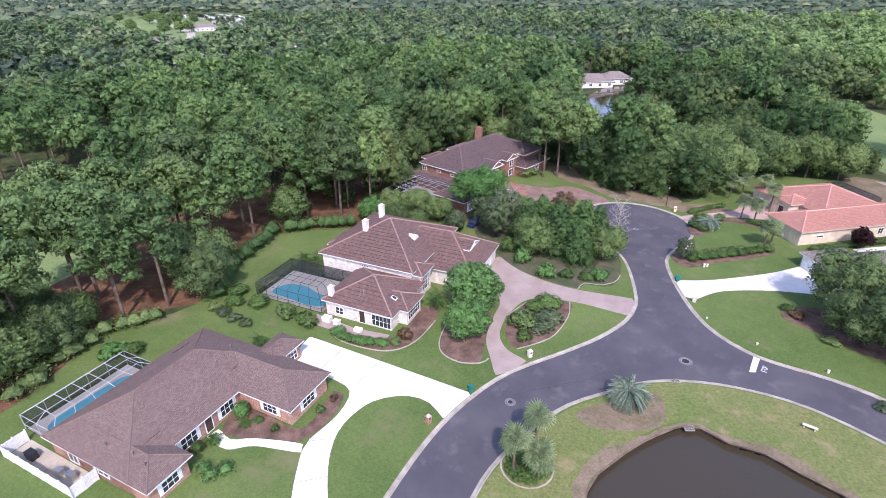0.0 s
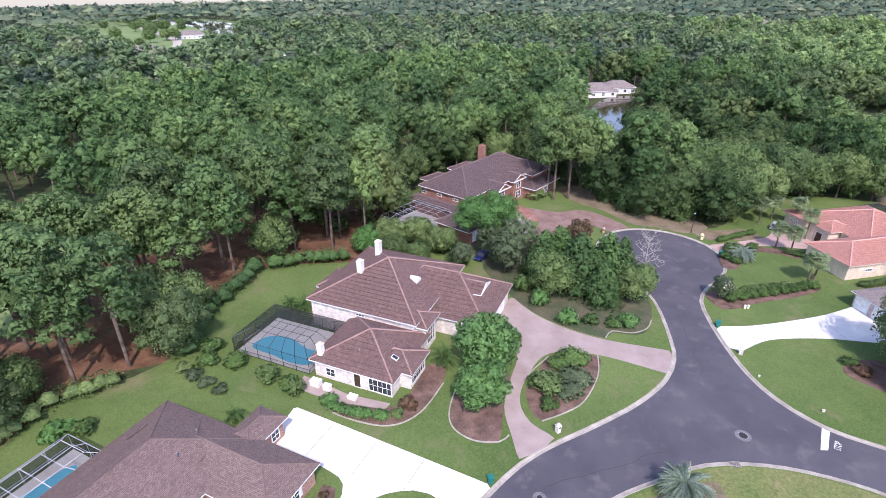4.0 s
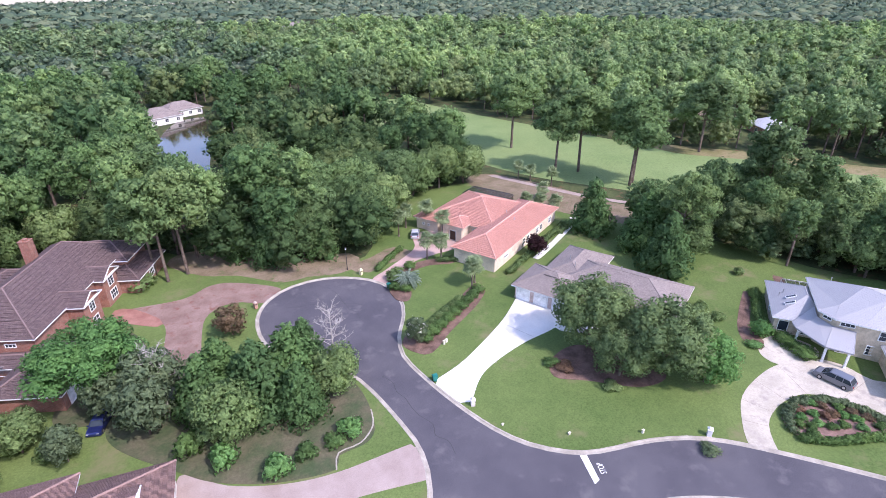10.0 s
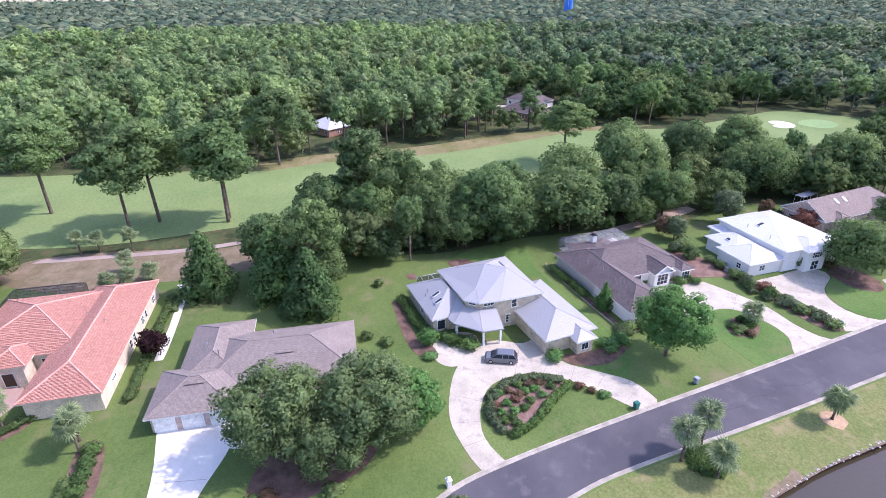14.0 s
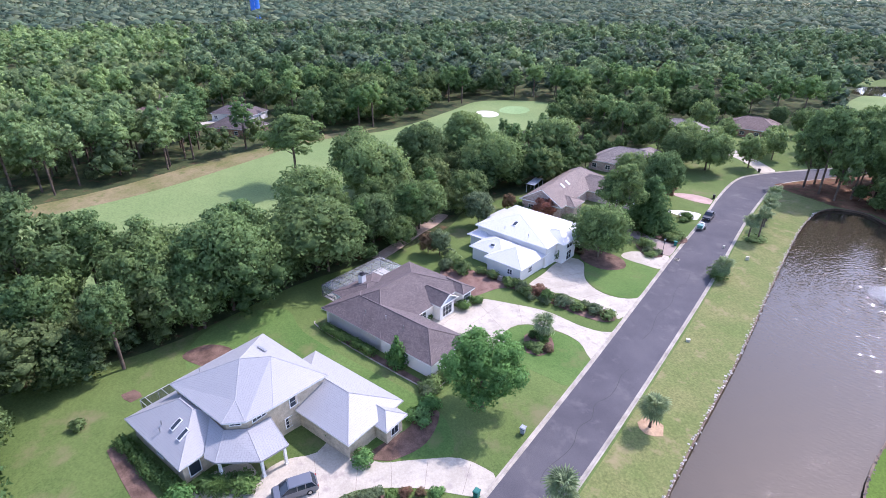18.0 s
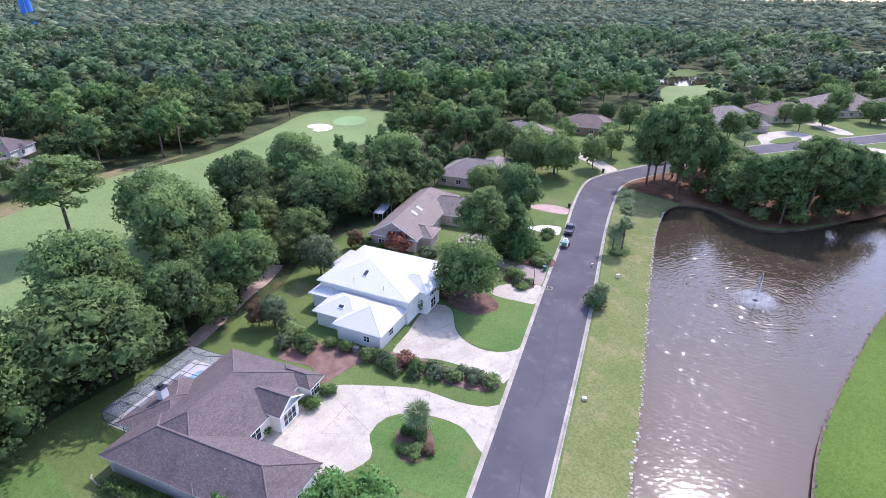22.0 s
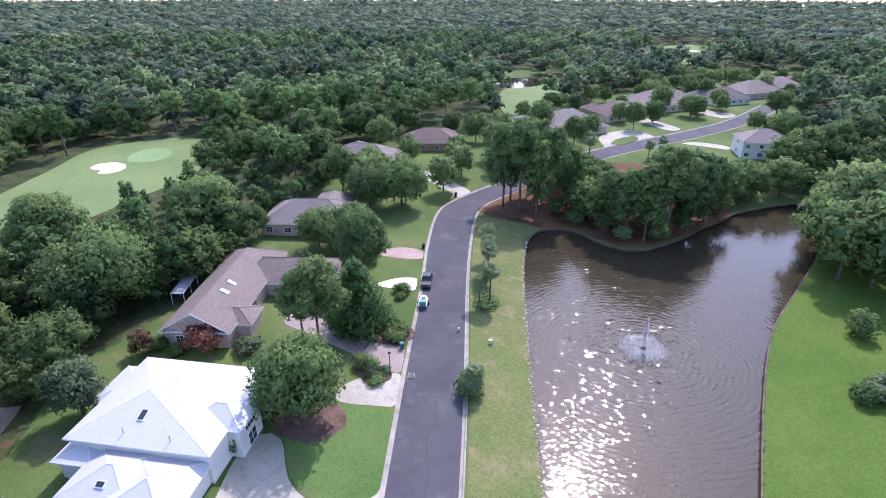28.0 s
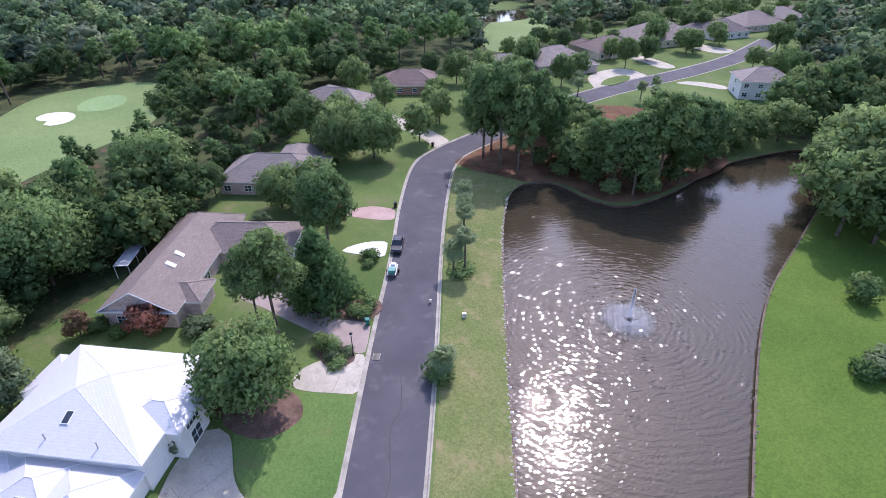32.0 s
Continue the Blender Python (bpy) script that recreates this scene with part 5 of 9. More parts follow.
def wood_proto(seed, pine, cards, size, lobes, core=0.78):
    rng = np.random.default_rng(seed)
    if pine:
        lob = pine_lobes(rng, 1.0, 0.29, 0.42, lobes) if seed % 2 else oak_lobes(rng, 1.0, 0.285, 0.38, lobes, 0.7, (0.26, 0.44), 0.15)
    else:
        lob = oak_lobes(rng, 1.0, 0.52, 0.08, lobes, 0.7, (0.26, 0.42))
    return crown_arrays(rng, lob, cards, size, core, False, 0.6)


def woods(name, spots, protos, rng, trunks, label, leaf, spread=1.0):
    vs, f4, f3, ns, tone, k = [], [], [], [], [], 0
    for x, y, h, p in spots:
        V, A, B, N = protos[p]
        a = rng.uniform(0, 6.28)
        w = h * rng.uniform(0.85, 1.15) * spread
        R = np.array([[math.cos(a), -math.sin(a)], [math.sin(a), math.cos(a)]])
        U = np.empty_like(V)
        U[:, :2] = V[:, :2] @ R.T * w + (x, y)
        U[:, 2] = V[:, 2] * h + 0.05 + land(x, y)
        tone.append(np.full(len(V), rng.random(), np.float32))
        M = N.copy()
        M[:, :2] = N[:, :2] @ R.T
        vs.append(U), f4.append(A + k), f3.append(B + k), ns.append(M)
        k += len(V)
    ob = new(name, raw_mesh(name, np.concatenate(vs), np.concatenate(f4), np.concatenate(f3), leaf, np.concatenate(ns)))
    ob.data.attributes.new("tone", "FLOAT", "POINT").data.foreach_set("value", np.concatenate(tone))
    tagged(ob, label, "trees", kind="stuff")
    if trunks:
        vs, f4 = [], []
        for i, (x, y, h, p) in enumerate(spots):
            r = 0.16 + 0.008 * h
            base = np.array([(x + r * c, y + r * s, z) for z in (0, h * 0.8) for c, s in ((1, 0), (0, 1), (-1, 0), (0, -1))])
            vs.append(base)
            f4.append(np.array([(j, (j + 1) % 4, 4 + (j + 1) % 4, 4 + j) for j in range(4)]) + i * 8)
        ob = new("wood_trunks", raw_mesh("wood_trunks", np.concatenate(vs), np.concatenate(f4), np.zeros((0, 3), int), BARK))
        tagged(ob, "bare brown trunks inside the wood", "trunks", kind="stuff")


rng = np.random.default_rng(5)
NEAR = [wood_proto(100 + i, i < 5, 500, 0.03 if i < 5 else 0.042, 14) for i in range(10)]
CLOSE = [wood_proto(140 + i, i < 5, 1900, 0.0175 if i < 5 else 0.025, 22, 0.72) for i in range(10)]
MID = [wood_proto(120 + i, i < 4, 84, 0.055 if i < 4 else 0.075, 6, 0.84) for i in range(8)]
DOME = ICO_V[:, 2] > -0.35


def puff(i):
    g = np.random.default_rng(300 + i)
    V = ICO_V * np.array([0.46, 0.46, 0.36]) * g.uniform(0.86, 1.08, (len(ICO_V), 1)) + (0, 0, 0.52)
    n = 6
    d = g.normal(size=(n, 3)) + (0, 0, 0.7)
    d /= np.linalg.norm(d, axis=1)[:, None]
    c = d * (0.48, 0.48, 0.38) * g.uniform(0.9, 1.15, (n, 1)) + (0, 0, 0.54)
    T = (c[:, None, :] + g.normal(scale=0.085, size=(n, 3, 3))).reshape(-1, 3)
    F = ICO_F[[all(DOME[v] for v in f) for f in ICO_F]]
    return np.concatenate([V, T]), np.zeros((0, 4), int), np.concatenate([F, np.arange(n * 3).reshape(-1, 3) + len(V)]), np.concatenate([ICO_V, np.repeat(d, 3, 0)])


FAR = [puff(i) for i in range(8)]
close, near, mid, far = [], [], [], []


def spots_on(step, r0, r1, x0=None):
    n = int(2 * r1 / step)
    for i in range(n):
        for j in range(n):
            x = CENTRE.x - r1 + (i + rng.uniform(0.05, 0.95)) * step
            y = CENTRE.y - r1 + (j + rng.uniform(0.05, 0.95)) * step
            d = math.hypot(x - CENTRE.x, y - CENTRE.y)
            if not r0 <= d < r1 or any(inside(x, y, q) for q in OPEN if d < 800) or any(math.hypot(x - a, y - b) < r for a, b, r in CLEAR):
                continue
            if x < -40 and y < -60 or (x < 12 and y < -130) or y < -60 and x < -(y + 60) * 0.1 - 40:
                continue
            yield x, y


def stand(x, y):
    """How much pine grows here, 0 to 1, in stands some hundred metres wide."""
    return 0.5 + 0.5 * math.sin(x * 0.021 + 1.3 * math.sin(y * 0.013)) * math.cos(y * 0.017 + 0.8)


def wood_tree(x, y, kinds, split):
    pine = rng.random() < 0.1 + 0.7 * stand(x, y)
    size = rng.choice((0.6, 0.8, 1.0, 1.15, 1.35), p=(0.12, 0.22, 0.34, 0.22, 0.1))
    return (x, y, rng.uniform(16, 20) * (0.6 + 0.4 * size) if pine else rng.uniform(10.5, 14) * size, int(rng.integers(0, split)) if pine else int(rng.integers(split, kinds)))


for x, y in spots_on(9.2, 0, 270):
    if 70 < x < 235 and -145 < y < 75:
        continue
    west = x < -20 and y > -30
    if x < -84 and -60 < y < 45:
        if rng.random() < 0.28:
            near.append((x, y, rng.uniform(19, 23), int(rng.integers(0, 5))))
        continue
    x_, y_, h, p = wood_tree(x, y, 10, 5)
    if west and rng.random() < 0.55:
        h, p = rng.uniform(17, 23), int(rng.integers(0, 5))
    near.append((x, y, h, p))
for x, y in spots_on(7.4, 0, 270):
    if 70 < x < 235 and -145 < y < 75:
        beyond = x > np.interp(y, (-120, -76, -18, 40, 90), (262, 236, 204, 158, 124))
        pine = rng.random() < ((0.7 if y > 22 else 0.2) if beyond else 0.3)
        near.append((x, y, rng.uniform(15, 20) if pine and beyond else rng.uniform(12, 16) if pine else rng.uniform(7, 12.5), int(rng.integers(0, 5)) if pine else int(rng.integers(5, 10))))
for x, y in spots_on(11, 270, 430):
    mid.append(wood_tree(x, y, 8, 4))
for x, y in spots_on(13.5, 430, 640):
    mid.append(wood_tree(x, y, 8, 4))
for x, y in spots_on(14, 640, 1000):
    far.append((x, y, rng.uniform(10, 20) * rng.uniform(0.55, 1.25), int(rng.integers(0, 8))))
for x, y in spots_on(20, 1000, 1500):
    far.append((x, y, rng.uniform(14, 24), int(rng.integers(0, 8))))
for x, y in spots_on(34, 1500, 2200):
    far.append((x, y, rng.uniform(24, 36), int(rng.integers(0, 8))))
for s in near:
    if -125 < s[0] < -20 and 20 < s[1] < 125 or -40 < s[0] < 60 and 60 < s[1] < 140 or 70 < s[0] < 150 and -70 < s[1] < 60 or -125 < s[0] < -80 and -40 < s[1] < 40:
        close.append(s)
near = [s for s in near if s not in close]
for x, y, h, p in list(close):
    for k in range(1):
        qx, qy = x + rng.uniform(-4, 4), y + rng.uniform(-4, 4)
        if not any(inside(qx, qy, q) for q in OPEN) and not (qx < -84 and qy < 45):
            near.append((qx, qy, rng.uniform(3, 5.5), int(rng.integers(5, 10))))
for x, y, h, p in list(near):
    if h > 7 and not (x < -84 and y < 45) and math.hypot(x - CENTRE.x, y - CENTRE.y) < 180 and rng.random() < 0.35:
        near.append((x + 3.5, y - 2.5, rng.uniform(3.5, 6), int(rng.integers(5, 10))))
near = [s for s in near if not any(inside(s[0], s[1], q) for q in OPEN)]
# Lower growth along the fairway's edge before the putting green
near = [(x, y, h * 0.55, p) if 158 < x < 202 and -118 < y < -52 else (x, y, h, p) for x, y, h, p in near]
def pale_stand(q):
    """The wood on the far side of the golf course, given paler leaf colours."""
    return q[0] > 62 and q[1] > 24 + 0.12 * (q[0] - 160)


def others(spots):
    return [q for q in spots if not pale_stand(q)]


pale_near, pale_mid = [q for q in near if pale_stand(q)], [q for q in mid if pale_stand(q)]
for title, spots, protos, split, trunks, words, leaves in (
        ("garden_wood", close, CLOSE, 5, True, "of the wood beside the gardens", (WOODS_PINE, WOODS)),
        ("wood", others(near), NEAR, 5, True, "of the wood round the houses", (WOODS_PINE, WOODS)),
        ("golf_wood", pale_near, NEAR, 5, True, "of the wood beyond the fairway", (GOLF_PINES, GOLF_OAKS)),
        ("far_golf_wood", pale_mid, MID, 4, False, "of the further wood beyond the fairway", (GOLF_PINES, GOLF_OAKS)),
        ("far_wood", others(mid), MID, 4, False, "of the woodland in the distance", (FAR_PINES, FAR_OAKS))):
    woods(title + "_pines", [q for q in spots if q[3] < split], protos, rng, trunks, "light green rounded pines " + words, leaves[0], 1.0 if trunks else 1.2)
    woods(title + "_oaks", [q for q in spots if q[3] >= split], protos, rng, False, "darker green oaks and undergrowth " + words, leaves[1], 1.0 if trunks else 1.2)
# The treetops out to the horizon wear the haze-tinted leaf colour.
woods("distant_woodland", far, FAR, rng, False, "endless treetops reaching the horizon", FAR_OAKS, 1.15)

# ---- drives, beds and pools ----
def drive(pts, material, label, joints=(), z=0.125):
    ob = patch("driveway", pts, z, material, label, "driveway", step=1.2, trim=road_hole)
    for (xa, ya), (xb, yb) in joints:
        bm = bmesh.new()
        d = Vector((xb - xa, yb - ya)).normalized() * 0.026
        face(bm, [(xa - d.y, ya + d.x, z + 0.005), (xa + d.y, ya - d.x, z + 0.005), (xb + d.y, yb - d.x, z + 0.005), (xb - d.y, yb + d.x, z + 0.005)])
        part("joint", bm, JOINT, ob)
    return ob


def edging(pts, closed=False, material=None, h=0.2, label="pale concrete lawn edging round a planting bed"):
    bm = bmesh.new()
    sweep(bm, spline(pts, closed, 0.8), [(-0.09, 0.05), (-0.09, h), (0.09, h), (0.09, 0.05)], closed)
    bmesh.ops.recalc_face_normals(bm, faces=bm.faces)
    tagged(link("edging", bm, material or CONCRETE), label, "edging")


def bed(pts, label="mulched planting bed", material=None, z=0.14):
    patch("planting_bed", pts, z, material or MULCH, label, "bed", step=1.0)


COVER = surface("ground_cover", (0.05, 0.075, 0.03), (0.11, 0.1, 0.06), 0.3, 3.0)
JOINT = plain("joint_grime", (0.26, 0.225, 0.185), 0.95)
drive([(-34.5, 25), (-29.8, 20.8), (-24.1, 17.8), (-18, 16.3), (-8.6, 15.9), (-8.3, 15), (-8.2, 11), (-8.6, 10), (-19, 12), (-26.4, 10.4), (-29, 4), (-29.3, -1.2), (-27.4, -4.7), (-24.2, -6.6), (-25, -8.2), (-27, -10.2), (-28, -11), (-29.5, -7.5), (-31.2, -2.7), (-31.2, 3.7), (-31.2, 9), (-35, 17)], PAVER, "tan paver driveway that forks to the road")
drive([(-58.4, -10.4), (-58, -10.1), (-31, -15.5), (-30.6, -16), (-32.3, -20.8), (-33, -21.2), (-35.5, -19), (-38.9, -18.5), (-43, -20.8), (-45, -25.5), (-44.6, -30.2), (-42, -36.1), (-38, -42), (-37.8, -46), (-41, -46), (-45.5, -38), (-48, -31.1), (-48, -29.2), (-46.5, -24.3), (-46.9, -19.8), (-50.7, -18.1), (-57.5, -16.5)], DRIVE_WHITE, "clean pale concrete driveway curving round a lawn",
      [((-45.5, -13), (-46.5, -18.6)), ((-52, -11.8), (-53, -17.2)), ((-39, -14.2), (-40, -18.8)), ((-48, -29.5), (-44.8, -28)), ((-46.8, -22), (-43.6, -21.6)), ((-46.6, -35.5), (-43.2, -33.5))])
patch("front_walk", [(-60.6, -32.3), (-57, -33.4), (-54, -32), (-48, -31.3), (-48.4, -30.1), (-54.5, -30.9), (-57.4, -31.9), (-59.9, -30.9)], 0.15, DRIVE_WHITE, "narrow curved concrete path to the front door", "path", step=0.8)
bed([(-59.6, -30.6), (-56.5, -31.4), (-49.3, -29.9), (-47, -25), (-47.4, -20.6), (-49, -20.4), (-50, -27.9), (-59, -26.2)], "dark mulch bed in front of the brick house")
drive([(24.6, 37.6), (28.2, 29.6), (27.8, 28.8), (23.9, 26.7), (15.8, 25.7), (7.2, 23), (2, 18.6), (0.6, 19.2), (-0.6, 24), (0.2, 25), (6.1, 26.9), (16.8, 32.5), (23.9, 37.6)], DRIVE_WHITE, "bright concrete driveway to the three garage doors", [((8, 27.6), (10, 23.8)), ((16.8, 32.3), (19, 26.4)), ((12.5, 29.8), (14.5, 25.2))])
patch("front_walk", [(24.4, 27.2), (27.2, 24.6), (30.6, 23.8), (30.4, 22.7), (26.7, 23.2), (24, 25.6)], 0.15, DRIVE_WHITE, "short white concrete path beside the garage", "path", step=0.8)
drive([(3.4, 57), (8, 59.7), (16.5, 65), (19.2, 70.5), (24, 72), (27.5, 67.5), (25.2, 61.2), (18.7, 60.4), (12.9, 59.2), (6.2, 54.4), (5, 54)], PAVER_PINK, "rose paver driveway and forecourt")
drive([(-13, 62.4), (-20, 69), (-24.6, 70.2), (-29.7, 67.6), (-39.6, 68.6), (-39.9, 65.2), (-33.6, 61), (-34, 52), (-34, 44.4), (-38, 38), (-34, 36), (-29.8, 43), (-28.5, 52), (-27, 58.7), (-24, 61.5), (-20.5, 61.2), (-16.8, 58.8)], ROSE_WORN, "worn rose-grey driveway with pine straw on it")
patch("porch_floor", [(47, 2.2), (52.6, 0.2), (56, 2), (54.6, 6.4), (50.4, 7.4), (47, 5.4)], 0.135, DRIVE_GREY, "concrete floor before the porch", "path", step=1)
patch("brick_court", [(-40.6, 69.4), (-37.8, 68.4), (-33.8, 62.4), (-34.4, 60.2), (-40.4, 65.6)], 0.14, BRICK_PAVE, "red brick court beside the house", "driveway", step=1)
drive([(43.8, -24.4), (45.6, -26.8), (46.6, -26.6), (49.8, -23.4), (51, -17.9), (52.2, -13), (58, -9.6), (55.2, -6.6), (55, -2.4), (52.7, 0.6), (47.9, 2.2), (42.6, 2.3), (35.8, 0.8), (31, -2.4), (28.4, -5), (28.6, -5.7), (30.2, -7.8), (31.6, -6.2), (33.6, -4.4), (36.3, -3.3), (40.1, -2.8), (43.9, -3.5), (47, -6.6), (48.4, -10.5), (47.7, -14.6), (46.5, -18.4)], DRIVE_GREY, "concrete driveway that loops round a planting bed",
      [((48.3, -10.5), (53, -11.5)), ((46.9, -6.5), (54.6, -6.2)), ((43.9, -3.6), (46.5, 2.3)), ((40.1, -2.9), (40.4, 2)), ((36.3, -3.4), (35, 0.4)), ((33.4, -4.6), (31.4, -2.1)), ((47.7, -14.6), (51.6, -15.2)), ((46.6, -18.2), (50.6, -19.6)), ((44.8, -22.2), (48.6, -24.4))])
bed([(35, -7.2), (36.2, -4.5), (40.5, -3.7), (44.6, -5.6), (47, -9.4), (47, -13.6), (45, -13.2), (42.8, -11.6), (39.5, -10.8), (36.6, -9.2)], "brown mulch bed inside the loop of the driveway", surface("old_mulch", (0.16, 0.1, 0.08), (0.27, 0.17, 0.14), 0.6, 5.0))
drive([(79.8, -26.2), (82.4, -30), (83.5, -35), (84.3, -37.9), (81.3, -42.7), (77.3, -47.8), (72, -51.2), (69.2, -54), (68, -57), (66.6, -56), (62.6, -50.6), (63, -48.6), (67.4, -49), (70.8, -47.4), (73.6, -44.6), (74.7, -41.4), (73.2, -38.2), (69.6, -36.6), (70.2, -31)], DRIVE_GREY, "wide concrete court and driveway",
      [((74.6, -42), (80.6, -43.8)), ((73.2, -38.2), (76.5, -33)), ((78.5, -29.5), (83.3, -35.5)), ((76.5, -33), (82, -41.5)), ((72.4, -46.2), (76, -49)), ((69.6, -48.6), (70.4, -52.6)), ((73.4, -38.4), (82.8, -37))])
bed([(65.8, -41), (67.2, -39.6), (71.6, -41.2), (72, -44), (70.6, -45.2), (67, -44.2)], "small planted island in a round lawn")
drive([(86.6, -48.4), (90.4, -53.4), (93.6, -57.4), (95.1, -61.9), (92.4, -63.2), (86.7, -60.4), (82.8, -60), (79.3, -61.4), (77.4, -64), (76.8, -67), (75, -65.6), (71.4, -61), (71.8, -58.8), (76.3, -57.1), (81.4, -53.8), (83.8, -50.8)], DRIVE_GREY, "concrete driveway with wide slabs",
      [((84.6, -60.2), (84.4, -51.4)), ((80.4, -60.8), (79.6, -55)), ((88.5, -61.2), (88.4, -49.4)), ((85, -55.5), (91.2, -55.6))])
drive([(94.6, -75.5), (93, -79.8), (90.4, -82.3), (89.6, -82), (86, -77.4), (86.2, -76.6), (88.4, -75), (91, -73.2), (93.4, -72.6)], DRIVE_GREY, "concrete driveway beside the oak", [((91.5, -80.6), (88.5, -75.2))])
drive([(109, -83.4), (104, -83.8), (99.5, -84.8), (95, -87.2), (94, -87), (90.6, -82.8), (91, -82), (94, -81.4), (98.6, -80.9), (104.8, -80), (109, -79.6), (115.5, -79), (116.5, -86), (111, -87)], PAVER, "shaded tan driveway under the pines")
drive([(121.6, -112.8), (117.2, -115), (116.2, -114.8), (114, -112.2), (114.4, -111.4), (118, -109), (124, -107)], PAVER_PINK, "rose brick driveway")
drive([(112, -102.4), (109.4, -105), (108.6, -105), (106, -101.8), (106.2, -101), (108.8, -99.6), (113, -98)], DRIVE_WHITE, "short white concrete driveway")
patch("side_walk", [(57.8, 61.6), (58.8, 60.4), (57, 58.4), (46.2, 52.2), (37, 47.6), (36.4, 48.7), (45.6, 53.3), (56, 59.5)], 0.15, DRIVE_WHITE, "white concrete path that runs beside the house", "path", step=0.8)
patch("cart_path", [(58, 98), (60, 97.5), (66, 84), (74, 68), (86, 52), (84.6, 51.2), (72.4, 67), (64.4, 83)], 0.15, PAVER, "narrow worn golf cart path", "path", step=2)
bed([(-26, 10), (-19.3, 11.6), (-19.2, 7.1), (-20.9, 1.3), (-26, -3.9), (-28.2, -1.2), (-28.8, 1.7), (-27.6, 5.4)], "planted island bed with pale edging")
edging([(-19.2, 11.8), (-19.1, 7.1), (-20.8, 1.2), (-23, -1.6), (-26, -4.1)])
edging([(-29, 4.4), (-27.8, 7), (-26.4, 9.6)])
bed([(-55.8, -6.9), (-54.4, -8.9), (-50.9, -10), (-45.1, -9.9), (-42, -6.7), (-40.5, -0.3), (-41, 3), (-43.6, 3), (-45.2, -6.4), (-53, -6.5)], "mulch bed along the stone house")
edging([(-55.9, -6.9), (-54.5, -9), (-50.9, -10.2), (-45.1, -10.1), (-41.8, -6.8), (-40.3, -0.3)])
bed([(-38, -5), (-36.9, -7.9), (-34, -9.4), (-30.9, -8.9), (-31.4, -2), (-31.6, 4), (-36, 6), (-38, 0)], "tree bed with pale edging")
edging([(-38.3, 0), (-38.2, -5), (-37, -8.1), (-34, -9.6), (-30.8, -9), (-29.8, -7.6)])
bed([(-34, 25), (-29.6, 21), (-24, 18.1), (-18.2, 16.8), (-17, 18.6), (-13, 19), (-11, 22), (-10.5, 30), (-14, 38), (-20, 41), (-28, 48), (-38, 46), (-42, 36)], "shaded ground cover under a grove of trees", COVER)
edging([(-18.1, 16.6), (-17, 19), (-14, 19.2), (-11.5, 21.2), (-10.6, 24)])
bed([(-43, 60), (-38, 60), (-36, 50), (-40, 40), (-48, 42), (-46, 52)], "earth bed beside the garages", COVER)
bed([(5, 53), (8, 57.5), (14, 59), (19, 58.4), (23, 56), (19.8, 55.2), (16, 56.6), (11, 56), (8.2, 53), (8, 49), (6, 46.5), (4.4, 48)], "curved shrub bed beside the forecourt")
bed([(1.4, 31), (-0.6, 35), (2.6, 38), (8, 39), (14, 42.4), (19.5, 45.4), (20.6, 43), (16, 39), (8, 34.4), (4, 31.6)], "long shrub bed with rounded bushes")
bed([(15.5, 17), (18, 20.5), (24, 21), (29, 14), (30, 9), (25, 9), (19, 14)], "mulch under the oaks")
bed([(50.5, 7), (52.6, 10.6), (63, 17.4), (62.2, 18.4), (51, 12), (47.5, 8), (48, 5.8)], "strip of bushes beside the house")
bed([(53.4, -12.8), (56.5, -18.6), (59.5, -20.4), (58, -23), (53.2, -20), (51.6, -15)], "mulch bed by the garage gable")
bed([(80.1, 12.4), (82.2, 9.4), (80.6, 5.6), (77, 3.9), (75, 6.4), (77, 9.6)], "loose brown mulch island on the back lawn")
bed([(72.8, 19.3), (73.6, 17.8), (71.7, 16.3), (70.8, 17.6)], "small bare mulch patch on the back lawn")
bed([(64, -22.8), (82.8, -9.4), (82.2, -8.8), (72.8, -15.2), (63.4, -22.2)], "narrow bed along the white house")
edging([(63.9, -25.6), (62.6, -23.4), (63.4, -22), (72.9, -15), (82.3, -8.6), (84.6, -8)])
bed([(85.6, -36.6), (87, -43), (84, -47), (79.8, -49.6), (75.3, -52.3), (71.6, -56), (72.4, -58.8), (76, -56.2), (81, -53), (86, -49.4), (90, -44.5), (94, -41), (98, -36), (95, -33), (90, -36.5)], "broad red mulch bed between two drives", surface("red_mulch", (0.15, 0.085, 0.065), (0.23, 0.145, 0.115), 0.5, 5.0))
bed([(88, -70), (91.6, -72), (96, -70), (98, -66), (94, -63.6), (89, -65.4)], "mulch round the oak")
bed([(95.5, -87.2), (99.5, -85.4), (101, -88), (98.4, -92), (95.6, -91)], "bed of round bushes by the kerb")
bed([(92.4, -77.6), (97.6, -79), (97, -81), (91.2, -81.6), (90.6, -79.4)], "bed of round bushes by the lamp post")
bed([(-13.4, -17.4), (-6, -15), (-5.6, -8.6), (-10.6, -10.9), (-16.4, -15.4)], "bare sandy soil under the silver palm", BARE, 0.129)
bed([(46.4, -49.6), (47.4, -47.6), (49.4, -47.8), (49.8, -49.8), (48, -50.8)], "ring of pale mulch round a palm", surface("pale_mulch", (0.34, 0.22, 0.13), (0.46, 0.32, 0.2), 0.6, 4.0), 0.15)

